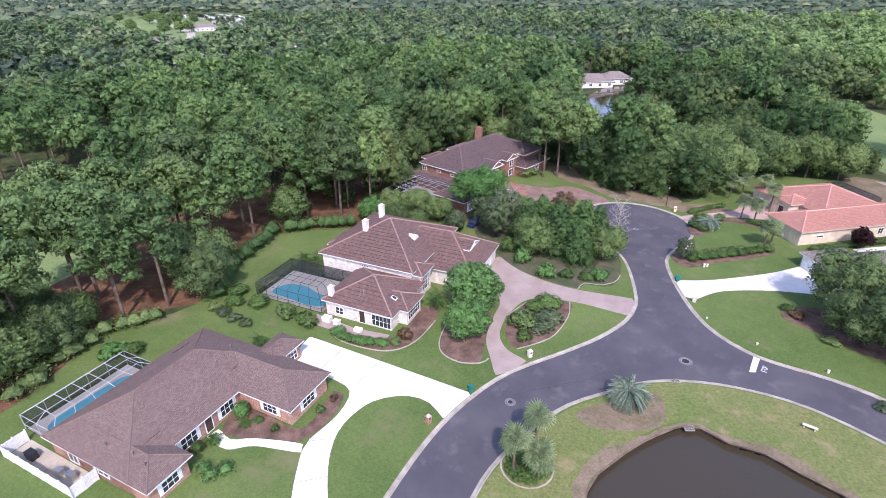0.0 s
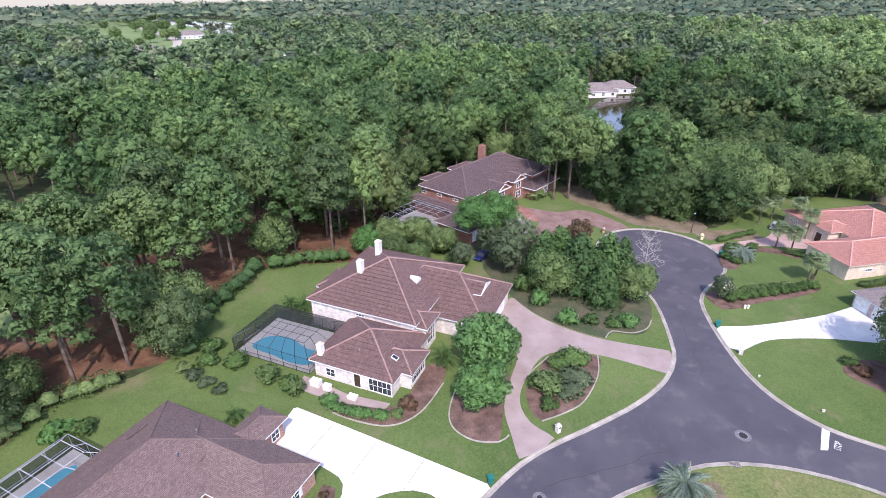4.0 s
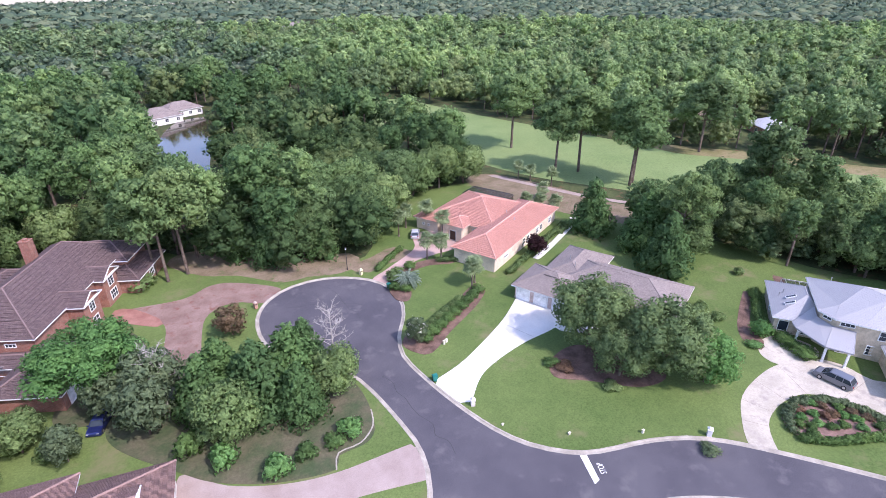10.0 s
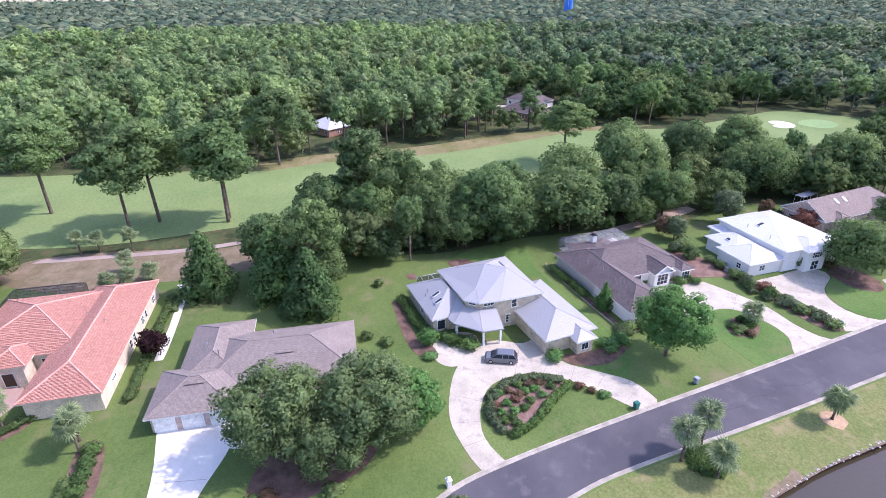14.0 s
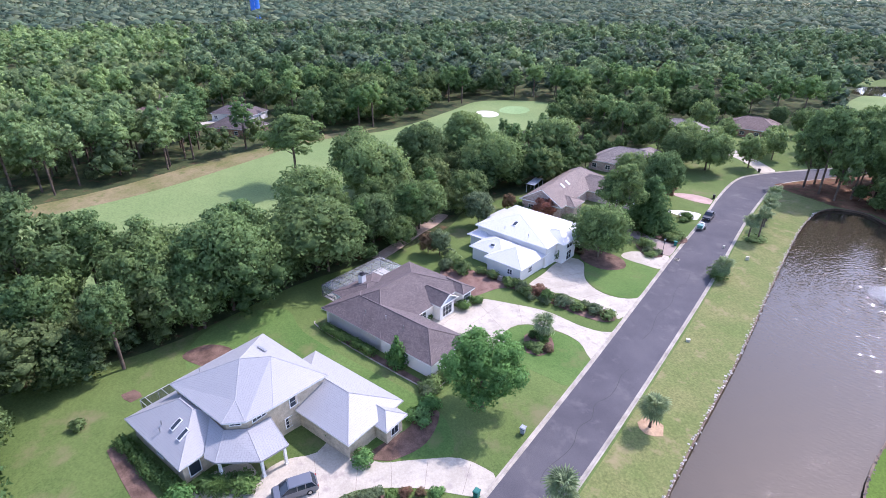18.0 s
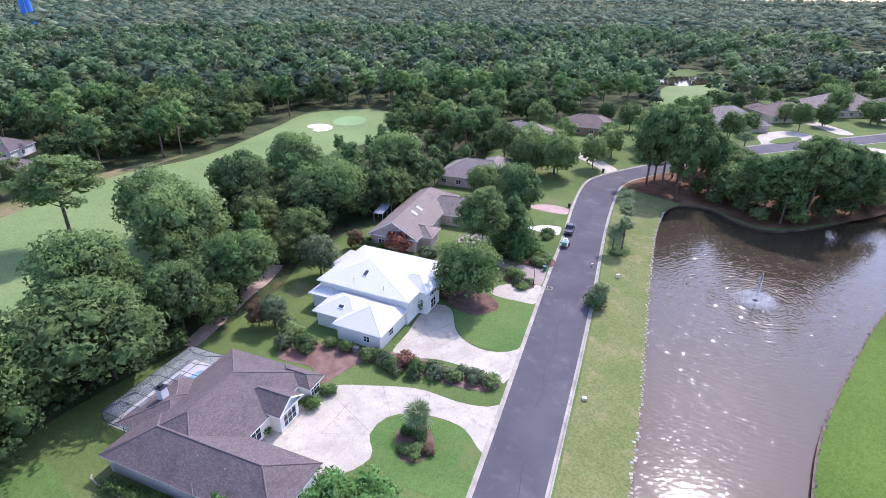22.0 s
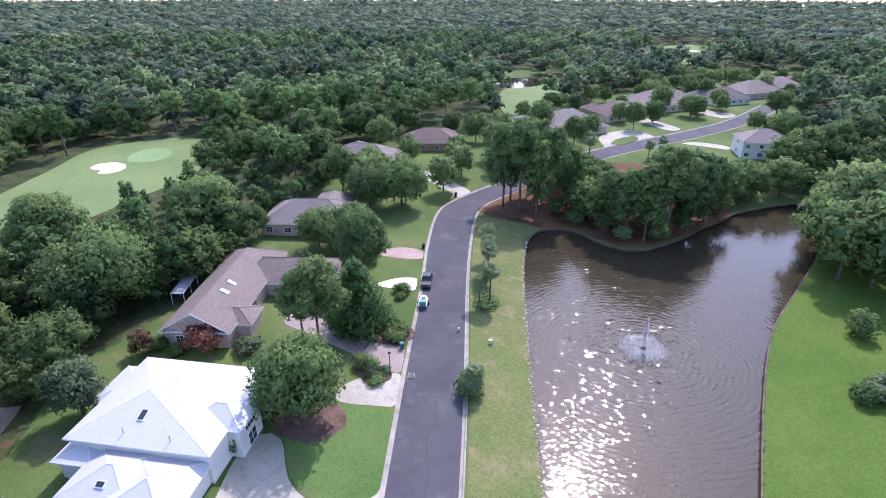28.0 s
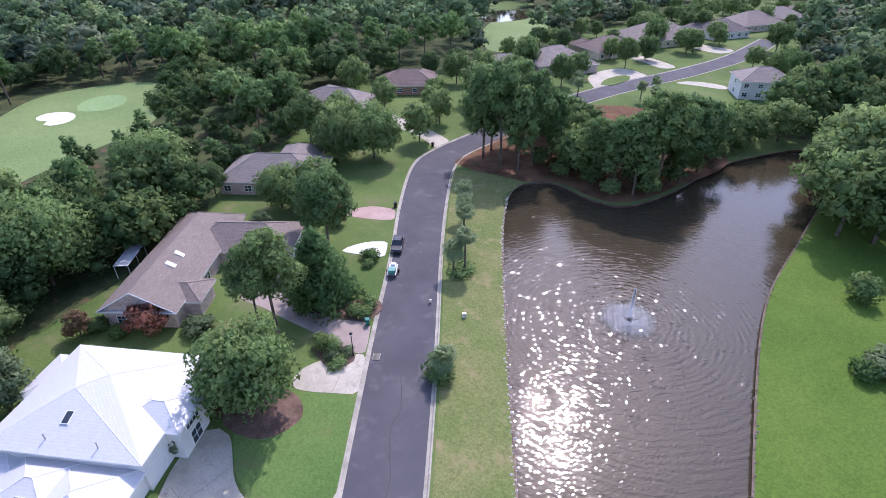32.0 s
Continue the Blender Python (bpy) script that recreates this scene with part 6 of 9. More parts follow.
def insect_screen(name, colour, cover):
    m = bpy.data.materials.new(name)
    m.use_nodes = True
    n, l = m.node_tree.nodes, m.node_tree.links
    mix, clear = n.new("ShaderNodeMixShader"), n.new("ShaderNodeBsdfTransparent")
    mix.inputs[0].default_value = cover
    n["Principled BSDF"].inputs["Base Color"].default_value = (*colour, 1)
    l.new(clear.outputs[0], mix.inputs[1])
    l.new(n["Principled BSDF"].outputs[0], mix.inputs[2])
    l.new(mix.outputs[0], n["Material Output"].inputs["Surface"])
    return m


MESH_SCREEN = insect_screen("insect_screen", (0.02, 0.022, 0.024), 0.42)
PALE_SCREEN = insect_screen("pale_insect_screen", (0.3, 0.32, 0.34), 0.4)


def pool_cage(origin, angle, u0, u1, v0, v1, h, rise, nu, nv, frame, label, bevel=1.6, screen=MESH_SCREEN):
    """A screened pool enclosure: posts, a bevelled roof of beams, and screen panels."""
    e = thing("pool_cage", pose(origin[0], origin[1], 0.1, 0, 0, angle), label, "pool enclosure")
    r = 0.045
    top = [(u0 + bevel, v0 + bevel), (u1 - bevel, v0 + bevel), (u1 - bevel, v1 - bevel), (u0 + bevel, v1 - bevel)]
    low = [(u0, v0), (u1, v0), (u1, v1), (u0, v1)]
    zt = h + rise

    def beam(name, a, b):
        bm = bmesh.new()
        rod(bm, a, b, r, n=4)
        part(name, bm, frame, e)

    for k, (a, b) in enumerate(zip(low, low[1:] + low[:1])):
        n = nu if k % 2 == 0 else nv
        ta, tb = top[k], top[(k + 1) % 4]
        beam("eave_beam", (*a, h), (*b, h))
        beam("sill_rail", (*a, 0.8), (*b, 0.8))
        beam("roof_beam", (*ta, zt), (*tb, zt))
        for i in range(n):
            f = i / n
            p = (a[0] + (b[0] - a[0]) * f, a[1] + (b[1] - a[1]) * f)
            q = (ta[0] + (tb[0] - ta[0]) * f, ta[1] + (tb[1] - ta[1]) * f)
            beam("post", (*p, 0), (*p, h))
            beam("rafter", (*p, h), (*q, zt))
        bm = bmesh.new()
        face(bm, [(*a, 0.02), (*b, 0.02), (*b, h), (*a, h)])
        face(bm, [(*a, h), (*b, h), (*tb, zt), (*ta, zt)])
        part("screen", bm, screen, e, "pale see-through insect screen" if screen is PALE_SCREEN else "dark see-through insect screen")
    for i in range(1, nu):
        u = top[0][0] + (top[1][0] - top[0][0]) * i / nu
        beam("roof_beam", (u, top[0][1], zt), (u, top[2][1], zt))
    for j in range(1, nv):
        v = top[0][1] + (top[2][1] - top[0][1]) * j / nv
        beam("roof_beam", (top[0][0], v, zt), (top[1][0], v, zt))
    bm = bmesh.new()
    face(bm, [(*p, zt - 0.01) for p in top])
    part("screen", bm, screen, e, "pale see-through insect screen" if screen is PALE_SCREEN else "dark see-through insect screen")
    return e


def pool(origin, angle, outline, deck, label, water=None):
    m = pose(origin[0], origin[1], 0, 0, 0, angle)
    out = [((m @ Vector((u, v, 0))).x, (m @ Vector((u, v, 0))).y) for u, v in outline]
    dk = [((m @ Vector((u, v, 0))).x, (m @ Vector((u, v, 0))).y) for u, v in deck]
    patch("pool_deck", dk, 0.13, DRIVE_WHITE, "pale textured concrete pool deck", "deck", smooth=False)
    e = thing("swimming_pool", Matrix.Translation((out[0][0], out[0][1], 0)), label, "pool")
    base = Vector(out[0])
    line = spline([Vector(p) - base for p in out], True, 0.6)
    if signed_area(line) < 0:
        line.reverse()
    bm = bmesh.new()
    sheet(bm, [line], 0.15)
    part("water", bm, water or POOL, e, "still water coloured dark for shade" if water else "clear turquoise water")
    bm = bmesh.new()
    sweep(bm, line, [(-0.28, 0.12), (-0.28, 0.19), (0.06, 0.19), (0.06, 0.12)], True)
    bmesh.ops.recalc_face_normals(bm, faces=bm.faces)
    part("coping", bm, DRIVE_WHITE, e)


A0, B0, C0, D0, F0, G0 = (-77.2, -39.9), (-59.3, -3.8), (-63.5, 63.7), (25.5, 46.8), (53.6, 8.3), (64.4, -23.8)
pool_cage(A0, -10, -6.6, 0.3, 1.2, 15.4, 2.4, 0.9, 2, 5, PALE_METAL, "long screened pool enclosure with pale metal beams", 1.4)
pool(A0, -10, [(-5, 3.5), (-2.6, 3.2), (-2.4, 12.6), (-4.6, 13)], [(-6.5, 1.3), (0.2, 1.3), (0.2, 15.3), (-6.5, 15.3)], "narrow blue lap pool in a screened deck")
pool_cage(B0, -7.8, -14.2, -0.3, 0.2, 10.4, 2.7, 1.0, 6, 4, DARK, "large dark screened pool enclosure behind the stone house", 2.0)
pool(B0, -7.8, [(-12.6, 2.2), (-12, 5.4), (-8.4, 6.4), (-4.4, 5.2), (-1.8, 5), (-1.6, 2), (-4.4, 1.2), (-8, 1.6)], [(-14, 0.4), (-0.4, 0.4), (-0.4, 10.3), (-14, 10.3)], "turquoise swimming pool with curved edges and a round spa")
pool_cage(C0, -25, 1.5, 13.6, -15.5, -3, 2.5, 0.9, 4, 5, PALE_METAL, "pale-framed screened pool enclosure", 1.5)
pool(C0, -25, [(5, -12.5), (9, -12.5), (9.6, -7), (5.4, -6.4)], [(1.6, -15.4), (13.5, -15.4), (13.5, -3.2), (1.6, -3.2)], "pool inside a white cage, its water darkened for shade", POOL_DARK)
pool_cage(D0, 27.5, 29.6, 35, 13.5, 25.5, 2.9, 0.5, 3, 5, DARK, "dark screened enclosure behind the salmon roof", 0.8)
pool_cage(G0, 35.5, 24.3, 31, -20, -5, 2.5, 0.7, 2, 6, DARK, "pale screened pool enclosure at the back of the white house", 1.8, PALE_SCREEN)
pool(G0, 35.5, [(25.6, -17.5), (28.4, -17.5), (28.4, -7.5), (25.6, -7.5)], [(24.4, -19.9), (30.9, -19.9), (30.9, -5.2), (24.4, -5.2)], "narrow pool with a round white spa")
pool_cage(F0, 37.2, 11.4, 15.4, -17, -3, 2.6, 0.4, 1, 6, PALE_METAL, "low pale-framed screened porch behind the metal-roofed house", 0.5)

# ---- windows, doors and roof fittings ----
GARAGE = brickwork("white_panels", (0.76, 0.76, 0.74), (0.8, 0.8, 0.78), (0.55, 0.55, 0.53), 0.65, 0.5)
DARK_DOOR = plain("dark_door", (0.06, 0.035, 0.025), 0.5)
for h, u, v, side, z, w, ht, bars in [
    (house_a, 20, 16.55, -90, 0.7, 2.4, 1.6, (3, 2)), (house_a, 23.45, 20, 0, 0.7, 2.4, 1.6, (3, 2)), (house_a, 14.85, 14.2, 0, 0.5, 2.2, 1.9, (3, 2)), (house_a, 14.85, 8.2, 0, 0.5, 2.4, 1.9, (3, 2)),
    (house_a, 17.85, 3, 0, 0.6, 2.2, 1.6, (3, 2)), (house_a, 15.45, 26.6, 0, 0.6, 1.4, 1.5, (2, 2)), (house_a, 10, 0.55, -90, 0.8, 2, 1.4, (2, 2)), (house_a, 4.5, 0.55, -90, 0.2, 1.8, 2.1, (2, 1)),
    (house_b, 11.2, 0.55, -90, 0.2, 3.6, 2.2, (5, 2)), (house_b, 14.65, 5.4, 0, 0.6, 4.2, 1.9, (6, 2)), (house_b, 3.2, 0.55, -90, 0.6, 1.6, 1.4, (2, 2)), (house_b, 13.05, 13.4, 0, 0.9, 2.6, 2.8, (4, 3)), (house_b, 17.85, 23.8, 0, 4.3, 2.4, 1.2, (4, 1)),
    (house_b, 2, 11.05, -90, 4.0, 1.6, 0.5, (3, 1)), (house_b, -7.15, 16, 180, 3.6, 1.6, 1.1, (2, 2)),
    (house_c, 2, -0.98, -90, 3.9, 1.4, 1.3, (2, 2)), (house_c, 7, -0.98, -90, 4.2, 1.6, 0.7, (3, 1)), (house_c, 12, -0.98, -90, 4.2, 1.6, 0.7, (3, 1)), (house_c, 18.08, 9.9, 0, 3.4, 1.6, 1.8, (2, 3)), (house_c, 17.08, 18.5, 0, 3.4, 1.8, 1.8, (2, 3)),
    (house_c, 18.08, 9.9, 0, 0.8, 1.8, 1.6, (2, 2)), (house_c, 17.08, 18.5, 0, 0.8, 2.2, 1.8, (3, 2)), (house_c, -3.42, 7.5, 180, 3.6, 1.6, 1.3, (2, 2)), (house_c, 20.48, 26.5, 0, 0.7, 2, 1.6, (3, 2)),
    (house_d, 5.5, 0.55, -90, 1.4, 1.8, 0.6, (3, 1)), (house_d, 14, 0.55, -90, 0.8, 1.2, 1.5, (1, 2)), (house_d, 16, 0.55, -90, 0.8, 1.2, 1.5, (1, 2)), (house_d, 21, 0.55, -90, 0.8, 1.4, 1.5, (2, 2)), (house_d, 23, 0.55, -90, 0.8, 1.2, 1.5, (1, 2)), (house_d, 28, 0.55, -90, 0.8, 1.4, 1.5, (2, 2)),
    (house_d, 10.25, 24.5, 180, 1.2, 0.6, 0.6, (1, 1)), (house_d, 10.25, 23, 180, 1.2, 0.6, 0.6, (1, 1)), (house_d, 11.55, 19.4, 180, 0.8, 1.4, 1.8, (2, 2)), (house_d, 11.55, 11.4, 180, 0.8, 1.4, 1.8, (2, 2)),
    (house_e, 4.85, -3.4, 180, 0.8, 2.4, 1.3, (3, 2)), (house_e, 4.85, -8.2, 180, 0.6, 2.6, 1.5, (3, 2)), (house_e, 4.85, -13, 180, 0.8, 2, 1.3, (3, 2)), (house_e, 11, -15.75, -90, 0.8, 1.8, 1.3, (2, 2)),
    (house_f, -2.5, -14.6, 180, 3.7, 2.4, 1.6, (2, 2)), (house_f, -2.72, -17.4, 180, 3.9, 1.1, 1.4, (1, 2)), (house_f, -2.02, -9.4, 180, 4.75, 2.0, 0.75, (3, 1)), (house_f, -0.8, -6.95, 135, 4.8, 1.4, 0.65, (2, 1)), (house_f, -2.35, -13.4, 180, 0.8, 1.8, 1.7, (2, 3)),
    (house_f, 0.55, -1.9, 180, 0.5, 1.5, 1.9, (1, 1)), (house_f, -13.65, -20.6, 180, 0.6, 1.4, 1.4, (2, 1)), (house_f, 6, -0.55, 90, 0.8, 1.4, 1.4, (2, 2)), (house_f, 0.55, -5.2, 180, 0.4, 1.4, 2, (1, 1)),
    (house_g, 9.15, -14.5, 180, 0.4, 2.6, 2.6, (3, 3)), (house_g, 8.95, -19.9, 180, 0.6, 2.0, 2, (3, 2)), (house_g, 10.85, -10, 180, 0.4, 1.8, 2.2, (2, 2)), (house_g, 13.5, -0.55, 90, 0.5, 2, 1.7, (3, 2)), (house_g, 10, -0.55, 90, 0.1, 1.6, 2.1, (1, 1)), (house_g, 3, -7.95, -90, 0.7, 1.6, 1.5, (2, 2)), (house_g, 0.55, -4, 180, 0.7, 1.8, 1.5, (3, 2)), (house_g, 19, -0.55, 90, 0.8, 1.6, 1.3, (2, 2)),
    (house_h, 3.4, 6.35, 90, 0.9, 1.2, 1.2, (2, 2)), (house_h, 0.95, 3, 180, 0.9, 1.4, 1.3, (2, 2)), (house_h, 0.55, -3.4, 180, 3.0, 1.6, 1.2, (2, 2)), (house_h, -1.05, -8.5, 180, 2.9, 2.6, 1.4, (4, 2)), (house_h, -1.05, -8.5, 180, 0.2, 2, 2.1, (2, 2)), (house_h, 11.2, -1.95, 90, 3.9, 0.8, 0.5, (1, 1)), (house_h, 0.55, -3.8, 180, 0.4, 2, 2.1, (1, 1)),
    (house_i, -0.65, -9, 180, 0.6, 1.8, 1.5, (2, 2)), (house_i, -8, -14.55, 90, 0.7, 1.8, 1.4, (2, 2)), (house_i, 7.4, 1.85, 90, 0.8, 1.4, 1.3, (2, 2)),
]:
    opening(h, u, v, side, z, w, ht, bars=bars)
for h, u, v, side, w in [(house_e, 0.55, 2.2, 180, 2.75), (house_e, 0.55, 5.7, 180, 2.75), (house_e, 0.55, 9.2, 180, 2.75), (house_c, 23.45, -7.6, 0, 3.2), (house_c, 23.45, -3, 0, 3.2), (house_b, 20.45, 25.2, 0, 5.0), (house_i, -12.45, -19.5, 180, 5)]:
    opening(h, u, v, side, 0.02, w, 2.25, glass=GARAGE, bars=(1, 1), name="garage_door")
# A black panel stands for the shade inside the open garage.
opening(house_f, -5.2, -14.85, 90, 0.02, 5.2, 2.3, glass=BLACK, bars=(1, 1), name="garage_opening")
for h, u, v, side in [(house_a, 14.85, 11.2, 0), (house_b, 11.45, 18, 0), (house_b, 7.6, 0.55, -90), (house_f, -2.05, -9.6, 180), (house_d, 8.85, 15.5, 180)]:
    opening(h, u, v, side, 0.05, 1.7 if h is house_d else 1.2, 2.4, glass=DARK_DOOR, bars=(1, 1), name="front_door")


def shutters(h, u, v, side, z, w, ht):
    m = pose(u, v, z, 0, 0, side + 90)
    for s in (-1, 1):
        bm = bmesh.new()
        box(bm, s * (w / 2 + 0.22) - 0.2, s * (w / 2 + 0.22) + 0.2, -0.06, 0.0, 0, ht)
        part("shutter", bm, WHITE, h).matrix_local = m


for u, v, side, z, w, ht in ((20, 16.55, -90, 0.7, 2.4, 1.6), (23.45, 20, 0, 0.7, 2.4, 1.6), (17.85, 3, 0, 0.6, 2.2, 1.6), (14.85, 14.2, 0, 0.5, 2.2, 1.9), (14.85, 8.2, 0, 0.5, 2.4, 1.9)):
    shutters(house_a, u, v, side, z, w, ht)

# An arched entrance porch of cream stucco
bm = bmesh.new()
for a, b in ((13.0, 14.3), (16.7, 18.0)):
    box(bm, 8.35, 8.85, a, b, 0, 3.5)
arc = [(15.5 + 1.2 * math.cos(k * math.pi / 10), 2.2 + 1.2 * math.sin(k * math.pi / 10)) for k in range(11)]
for (ya, za), (yb, zb) in zip(arc, arc[1:]):
    for x in (8.35, 8.85):
        face(bm, [(x, ya, za), (x, yb, zb), (x, yb, 3.5), (x, ya, 3.5)])
    face(bm, [(8.35, ya, za), (8.85, ya, za), (8.85, yb, zb), (8.35, yb, zb)])
part("entrance_arch", bm, STUCCO_C, house_d)

# Porch posts of the metal-roofed house
for u, v in ((-5.7, -6.7), (-6.2, -9.5), (-2.2, -3.5)):
    bm = bmesh.new()
    box(bm, u - 0.15, u + 0.15, v - 0.15, v + 0.15, 0, 2.75)
    box(bm, u - 0.2, u + 0.2, v - 0.2, v + 0.2, 0, 0.25)
    box(bm, u - 0.2, u + 0.2, v - 0.2, v + 0.2, 2.6, 2.78)
    part("porch_post", bm, WHITE, house_f)

chimney(house_b, -1.2, 17.2, 5.5, 10.2, 0.9, STUCCO_W, STUCCO_C)
chimney(house_b, -1.6, 24, 5.5, 10.6, 0.9, STUCCO_W, STUCCO_C)
chimney(house_b, 1.4, 1.2, 2.5, 5.2, 0.8, STUCCO_W, STUCCO_C)
chimney(house_c, 3, 21.5, 5.5, 11.2, 1.6, BRICK_DARK, BRICK_DARK)
chimney(house_g, 24.3, -9, 2.0, 5.4, 1.0, STUCCO_W, DARK)


def roof_box(h, u, v, z, w, l, slope, turn, material, name="skylight", t=0.16):
    """A skylight or vent lying on a roof slope; turn: the way the slope faces."""
    bm = bmesh.new()
    box(bm, -w / 2, w / 2, -l / 2, l / 2, 0, t)
    s = part(name, bm, WHITE if name == "skylight" else material, h)
    s.matrix_local = pose(u, v, z, 0, 0, turn + 90) @ pose(0, 0, 0, math.degrees(math.atan(slope)), 0, 0)
    if name == "skylight":
        bm = bmesh.new()
        box(bm, -w / 2 + 0.1, w / 2 - 0.1, -l / 2 + 0.1, l / 2 - 0.1, t, t + 0.03)
        part("skylight_pane", bm, material, s)


def pipe(h, u, v, z, tall=0.6, r=0.06, material=None):
    bm = bmesh.new()
    rod(bm, (u, v, z - 0.3), (u, v, z + tall), r, n=8)
    rod(bm, (u, v, z + tall - 0.12), (u, v, z + tall), r * 1.7, n=8)
    part("vent_pipe", bm, material or GREY_METAL, h)


LENS_WHITE = plain("white_skylight", (0.75, 0.77, 0.8), 0.3)
roof_box(house_i, 2.9, -6.2, 5.56, 0.8, 1.5, 0.6, 180, LENS_WHITE)
roof_box(house_i, 2.9, -9.2, 5.56, 0.8, 1.5, 0.6, 180, LENS_WHITE)
roof_box(house_f, 5.2, -2.9, 4.5, 0.7, 1.6, 0.5, 90, GLASS)
roof_box(house_f, 3.2, -2.6, 4.35, 0.7, 1.6, 0.5, 90, GLASS)
roof_box(house_h, 10.4, -5.2, 5.9, 0.9, 1.5, 0.314, 90, GLASS)
roof_box(house_h, 10.2, 3.0, 3.74, 1.1, 0.8, 0.4, 90, GLASS)
roof_box(house_b, 11.8, 4.0, 3.95, 0.7, 1.0, 0.45, 0, GLASS)
roof_box(house_f, 6.4, -16.2, 7.15, 1.6, 0.4, 0.38, -90, GREY_METAL, "ridge_vent")
for h, u, v, turn, z, sl in ((house_a, 12.6, 19, 0, 4.4, 0.5), (house_a, 13, 5, 0, 4.1, 0.5), (house_a, 3, 18, 180, 4.5, 0.5), (house_e, 8.6, -6, 180, 4.7, 0.42), (house_e, 12.5, -10, 0, 4.85, 0.42), (house_e, 4, 5.5, 180, 4.7, 0.45)):
    roof_box(h, u, v, z, 2.6, 0.5, sl, turn, SHINGLE_A if h is house_a else SHINGLE_E, "roof_vent", 0.12)
for h, u, v, z in ((house_a, 10, 20.5, 5.0), (house_a, 11.4, 20, 4.5), (house_a, 11, 17, 5.2), (house_a, 13.6, 2.4, 4.0), (house_a, 9.5, 2, 3.9), (house_a, 16, 2, 3.9), (house_e, 10, 3.4, 4.9), (house_e, 14, -4, 4.4), (house_e, 12.5, 5.4, 4.6), (house_f, 6.5, -1.4, 3.8), (house_f, 7.2, -2, 4.1), (house_f, 9, -8.6, 6.9), (house_g, 12, -2.6, 4.4), (house_g, 16, -2, 4.1), (house_g, 8, -2.4, 4.3), (house_h, 11.5, -2.9, 5.35), (house_h, 5.4, -2.6, 5.3), (house_d, 20, 8, 4.5), (house_d, 16, 4, 5), (house_b, 6.8, 2.8, 4.3)):
    pipe(h, u, v, z)

# The dormer with a pale arched louvre on the tiled roof
bm = bmesh.new()
prof = [(-0.8, 0), (0.8, 0), (0.8, 0.35), (0.55, 0.75), (0, 0.95), (-0.55, 0.75), (-0.8, 0.35)]
front, rear = [(0.0, y, z) for y, z in prof], [(-2.0, y, z) for y, z in prof]
face(bm, front)
for k in range(len(prof)):
    j = (k + 1) % len(prof)
    face(bm, [front[k], rear[k], rear[j], front[j]])
part("roof_dormer", bm, STUCCO_W, house_b, "small white arched dormer").matrix_local = pose(8.2, 19.8, 6.9)

# ---- shrubs and hedges ----
def shrub_mesh(name, seed, lobes, count, size, leaf, core=0.9):
    V, A, B, N = crown_arrays(np.random.default_rng(seed), lobes, count, size, core, False)
    return raw_mesh(name, V, A, B, leaf, N)


BALL = [(0, 0, 0.5, 0.52, 0.5), (0.15, 0.1, 0.55, 0.42, 0.42), (-0.15, -0.1, 0.45, 0.45, 0.4)]
LOOSE = [(0.25, 0.1, 0.4, 0.35, 0.36), (-0.25, 0.15, 0.45, 0.33, 0.4), (0, -0.25, 0.38, 0.36, 0.34), (0.05, 0.05, 0.62, 0.3, 0.34)]
CONE = [(0, 0, 0.16, 0.46, 0.2), (0.12, 0.05, 0.32, 0.36, 0.2), (-0.12, -0.06, 0.42, 0.32, 0.2), (0.04, -0.08, 0.56, 0.27, 0.18), (-0.03, 0.05, 0.7, 0.2, 0.17), (0, 0, 0.86, 0.12, 0.14)]
SHRUBS = {}
for i, (leaf, tag) in enumerate(((HEDGE, "green"), (OAK, "dark"), (BRIGHT, "fresh"), (GREYLEAF, "grey"), (RUST, "rust"))):
    SHRUBS[tag, 0] = shrub_mesh("shrub", 200 + i, BALL, 520, 0.075, leaf, 0.86)
    SHRUBS[tag, 1] = shrub_mesh("shrub", 220 + i, LOOSE, 520, 0.085, leaf, 0.76)
SHRUBS["fresh", 2] = shrub_mesh("shrub", 240, CONE, 900, 0.06, BRIGHT, 0.9)
WORDS = {"green": "mid-green", "dark": "dark green", "fresh": "bright green", "grey": "grey-green", "rust": "rusty brown"}


def shrub(x, y, w, h, tag="green", loose=0, where="in a planting bed"):
    ob = new("shrub", SHRUBS[tag, loose])
    ob.matrix_world = Matrix.Translation((x, y, 0.1)) @ Matrix.Rotation(x * 3.1 + y, 4, "Z") @ Matrix.Diagonal((w, w, h, 1))
    tagged(ob, f"{('clipped round', 'loose', 'dense pointed')[loose]} {WORDS[tag]} shrub {where}", "shrub", group="garden shrubs")


def hedge(pts, w, h, leaf, label, seed=1, loose=0.15):
    """A hedge along a line of the plan."""
    g = np.random.default_rng(seed)
    line = spline(pts, False, w * 0.38)
    o = line[0]
    lobes = [(p.x - o.x + g.uniform(-loose, loose), p.y - o.y + g.uniform(-loose, loose), h * 0.5, w * 0.5 * g.uniform(0.85, 1.15), h * 0.52 * g.uniform(0.85, 1.15)) for p in line]
    V, A, B, N = crown_arrays(g, lobes, 150 * len(lobes), 0.15, 0.84, False)
    ob = new("hedge", raw_mesh("hedge", V, A, B, leaf, N))
    ob.matrix_world = Matrix.Translation((o.x, o.y, 0.1))
    tagged(ob, label, "hedge")


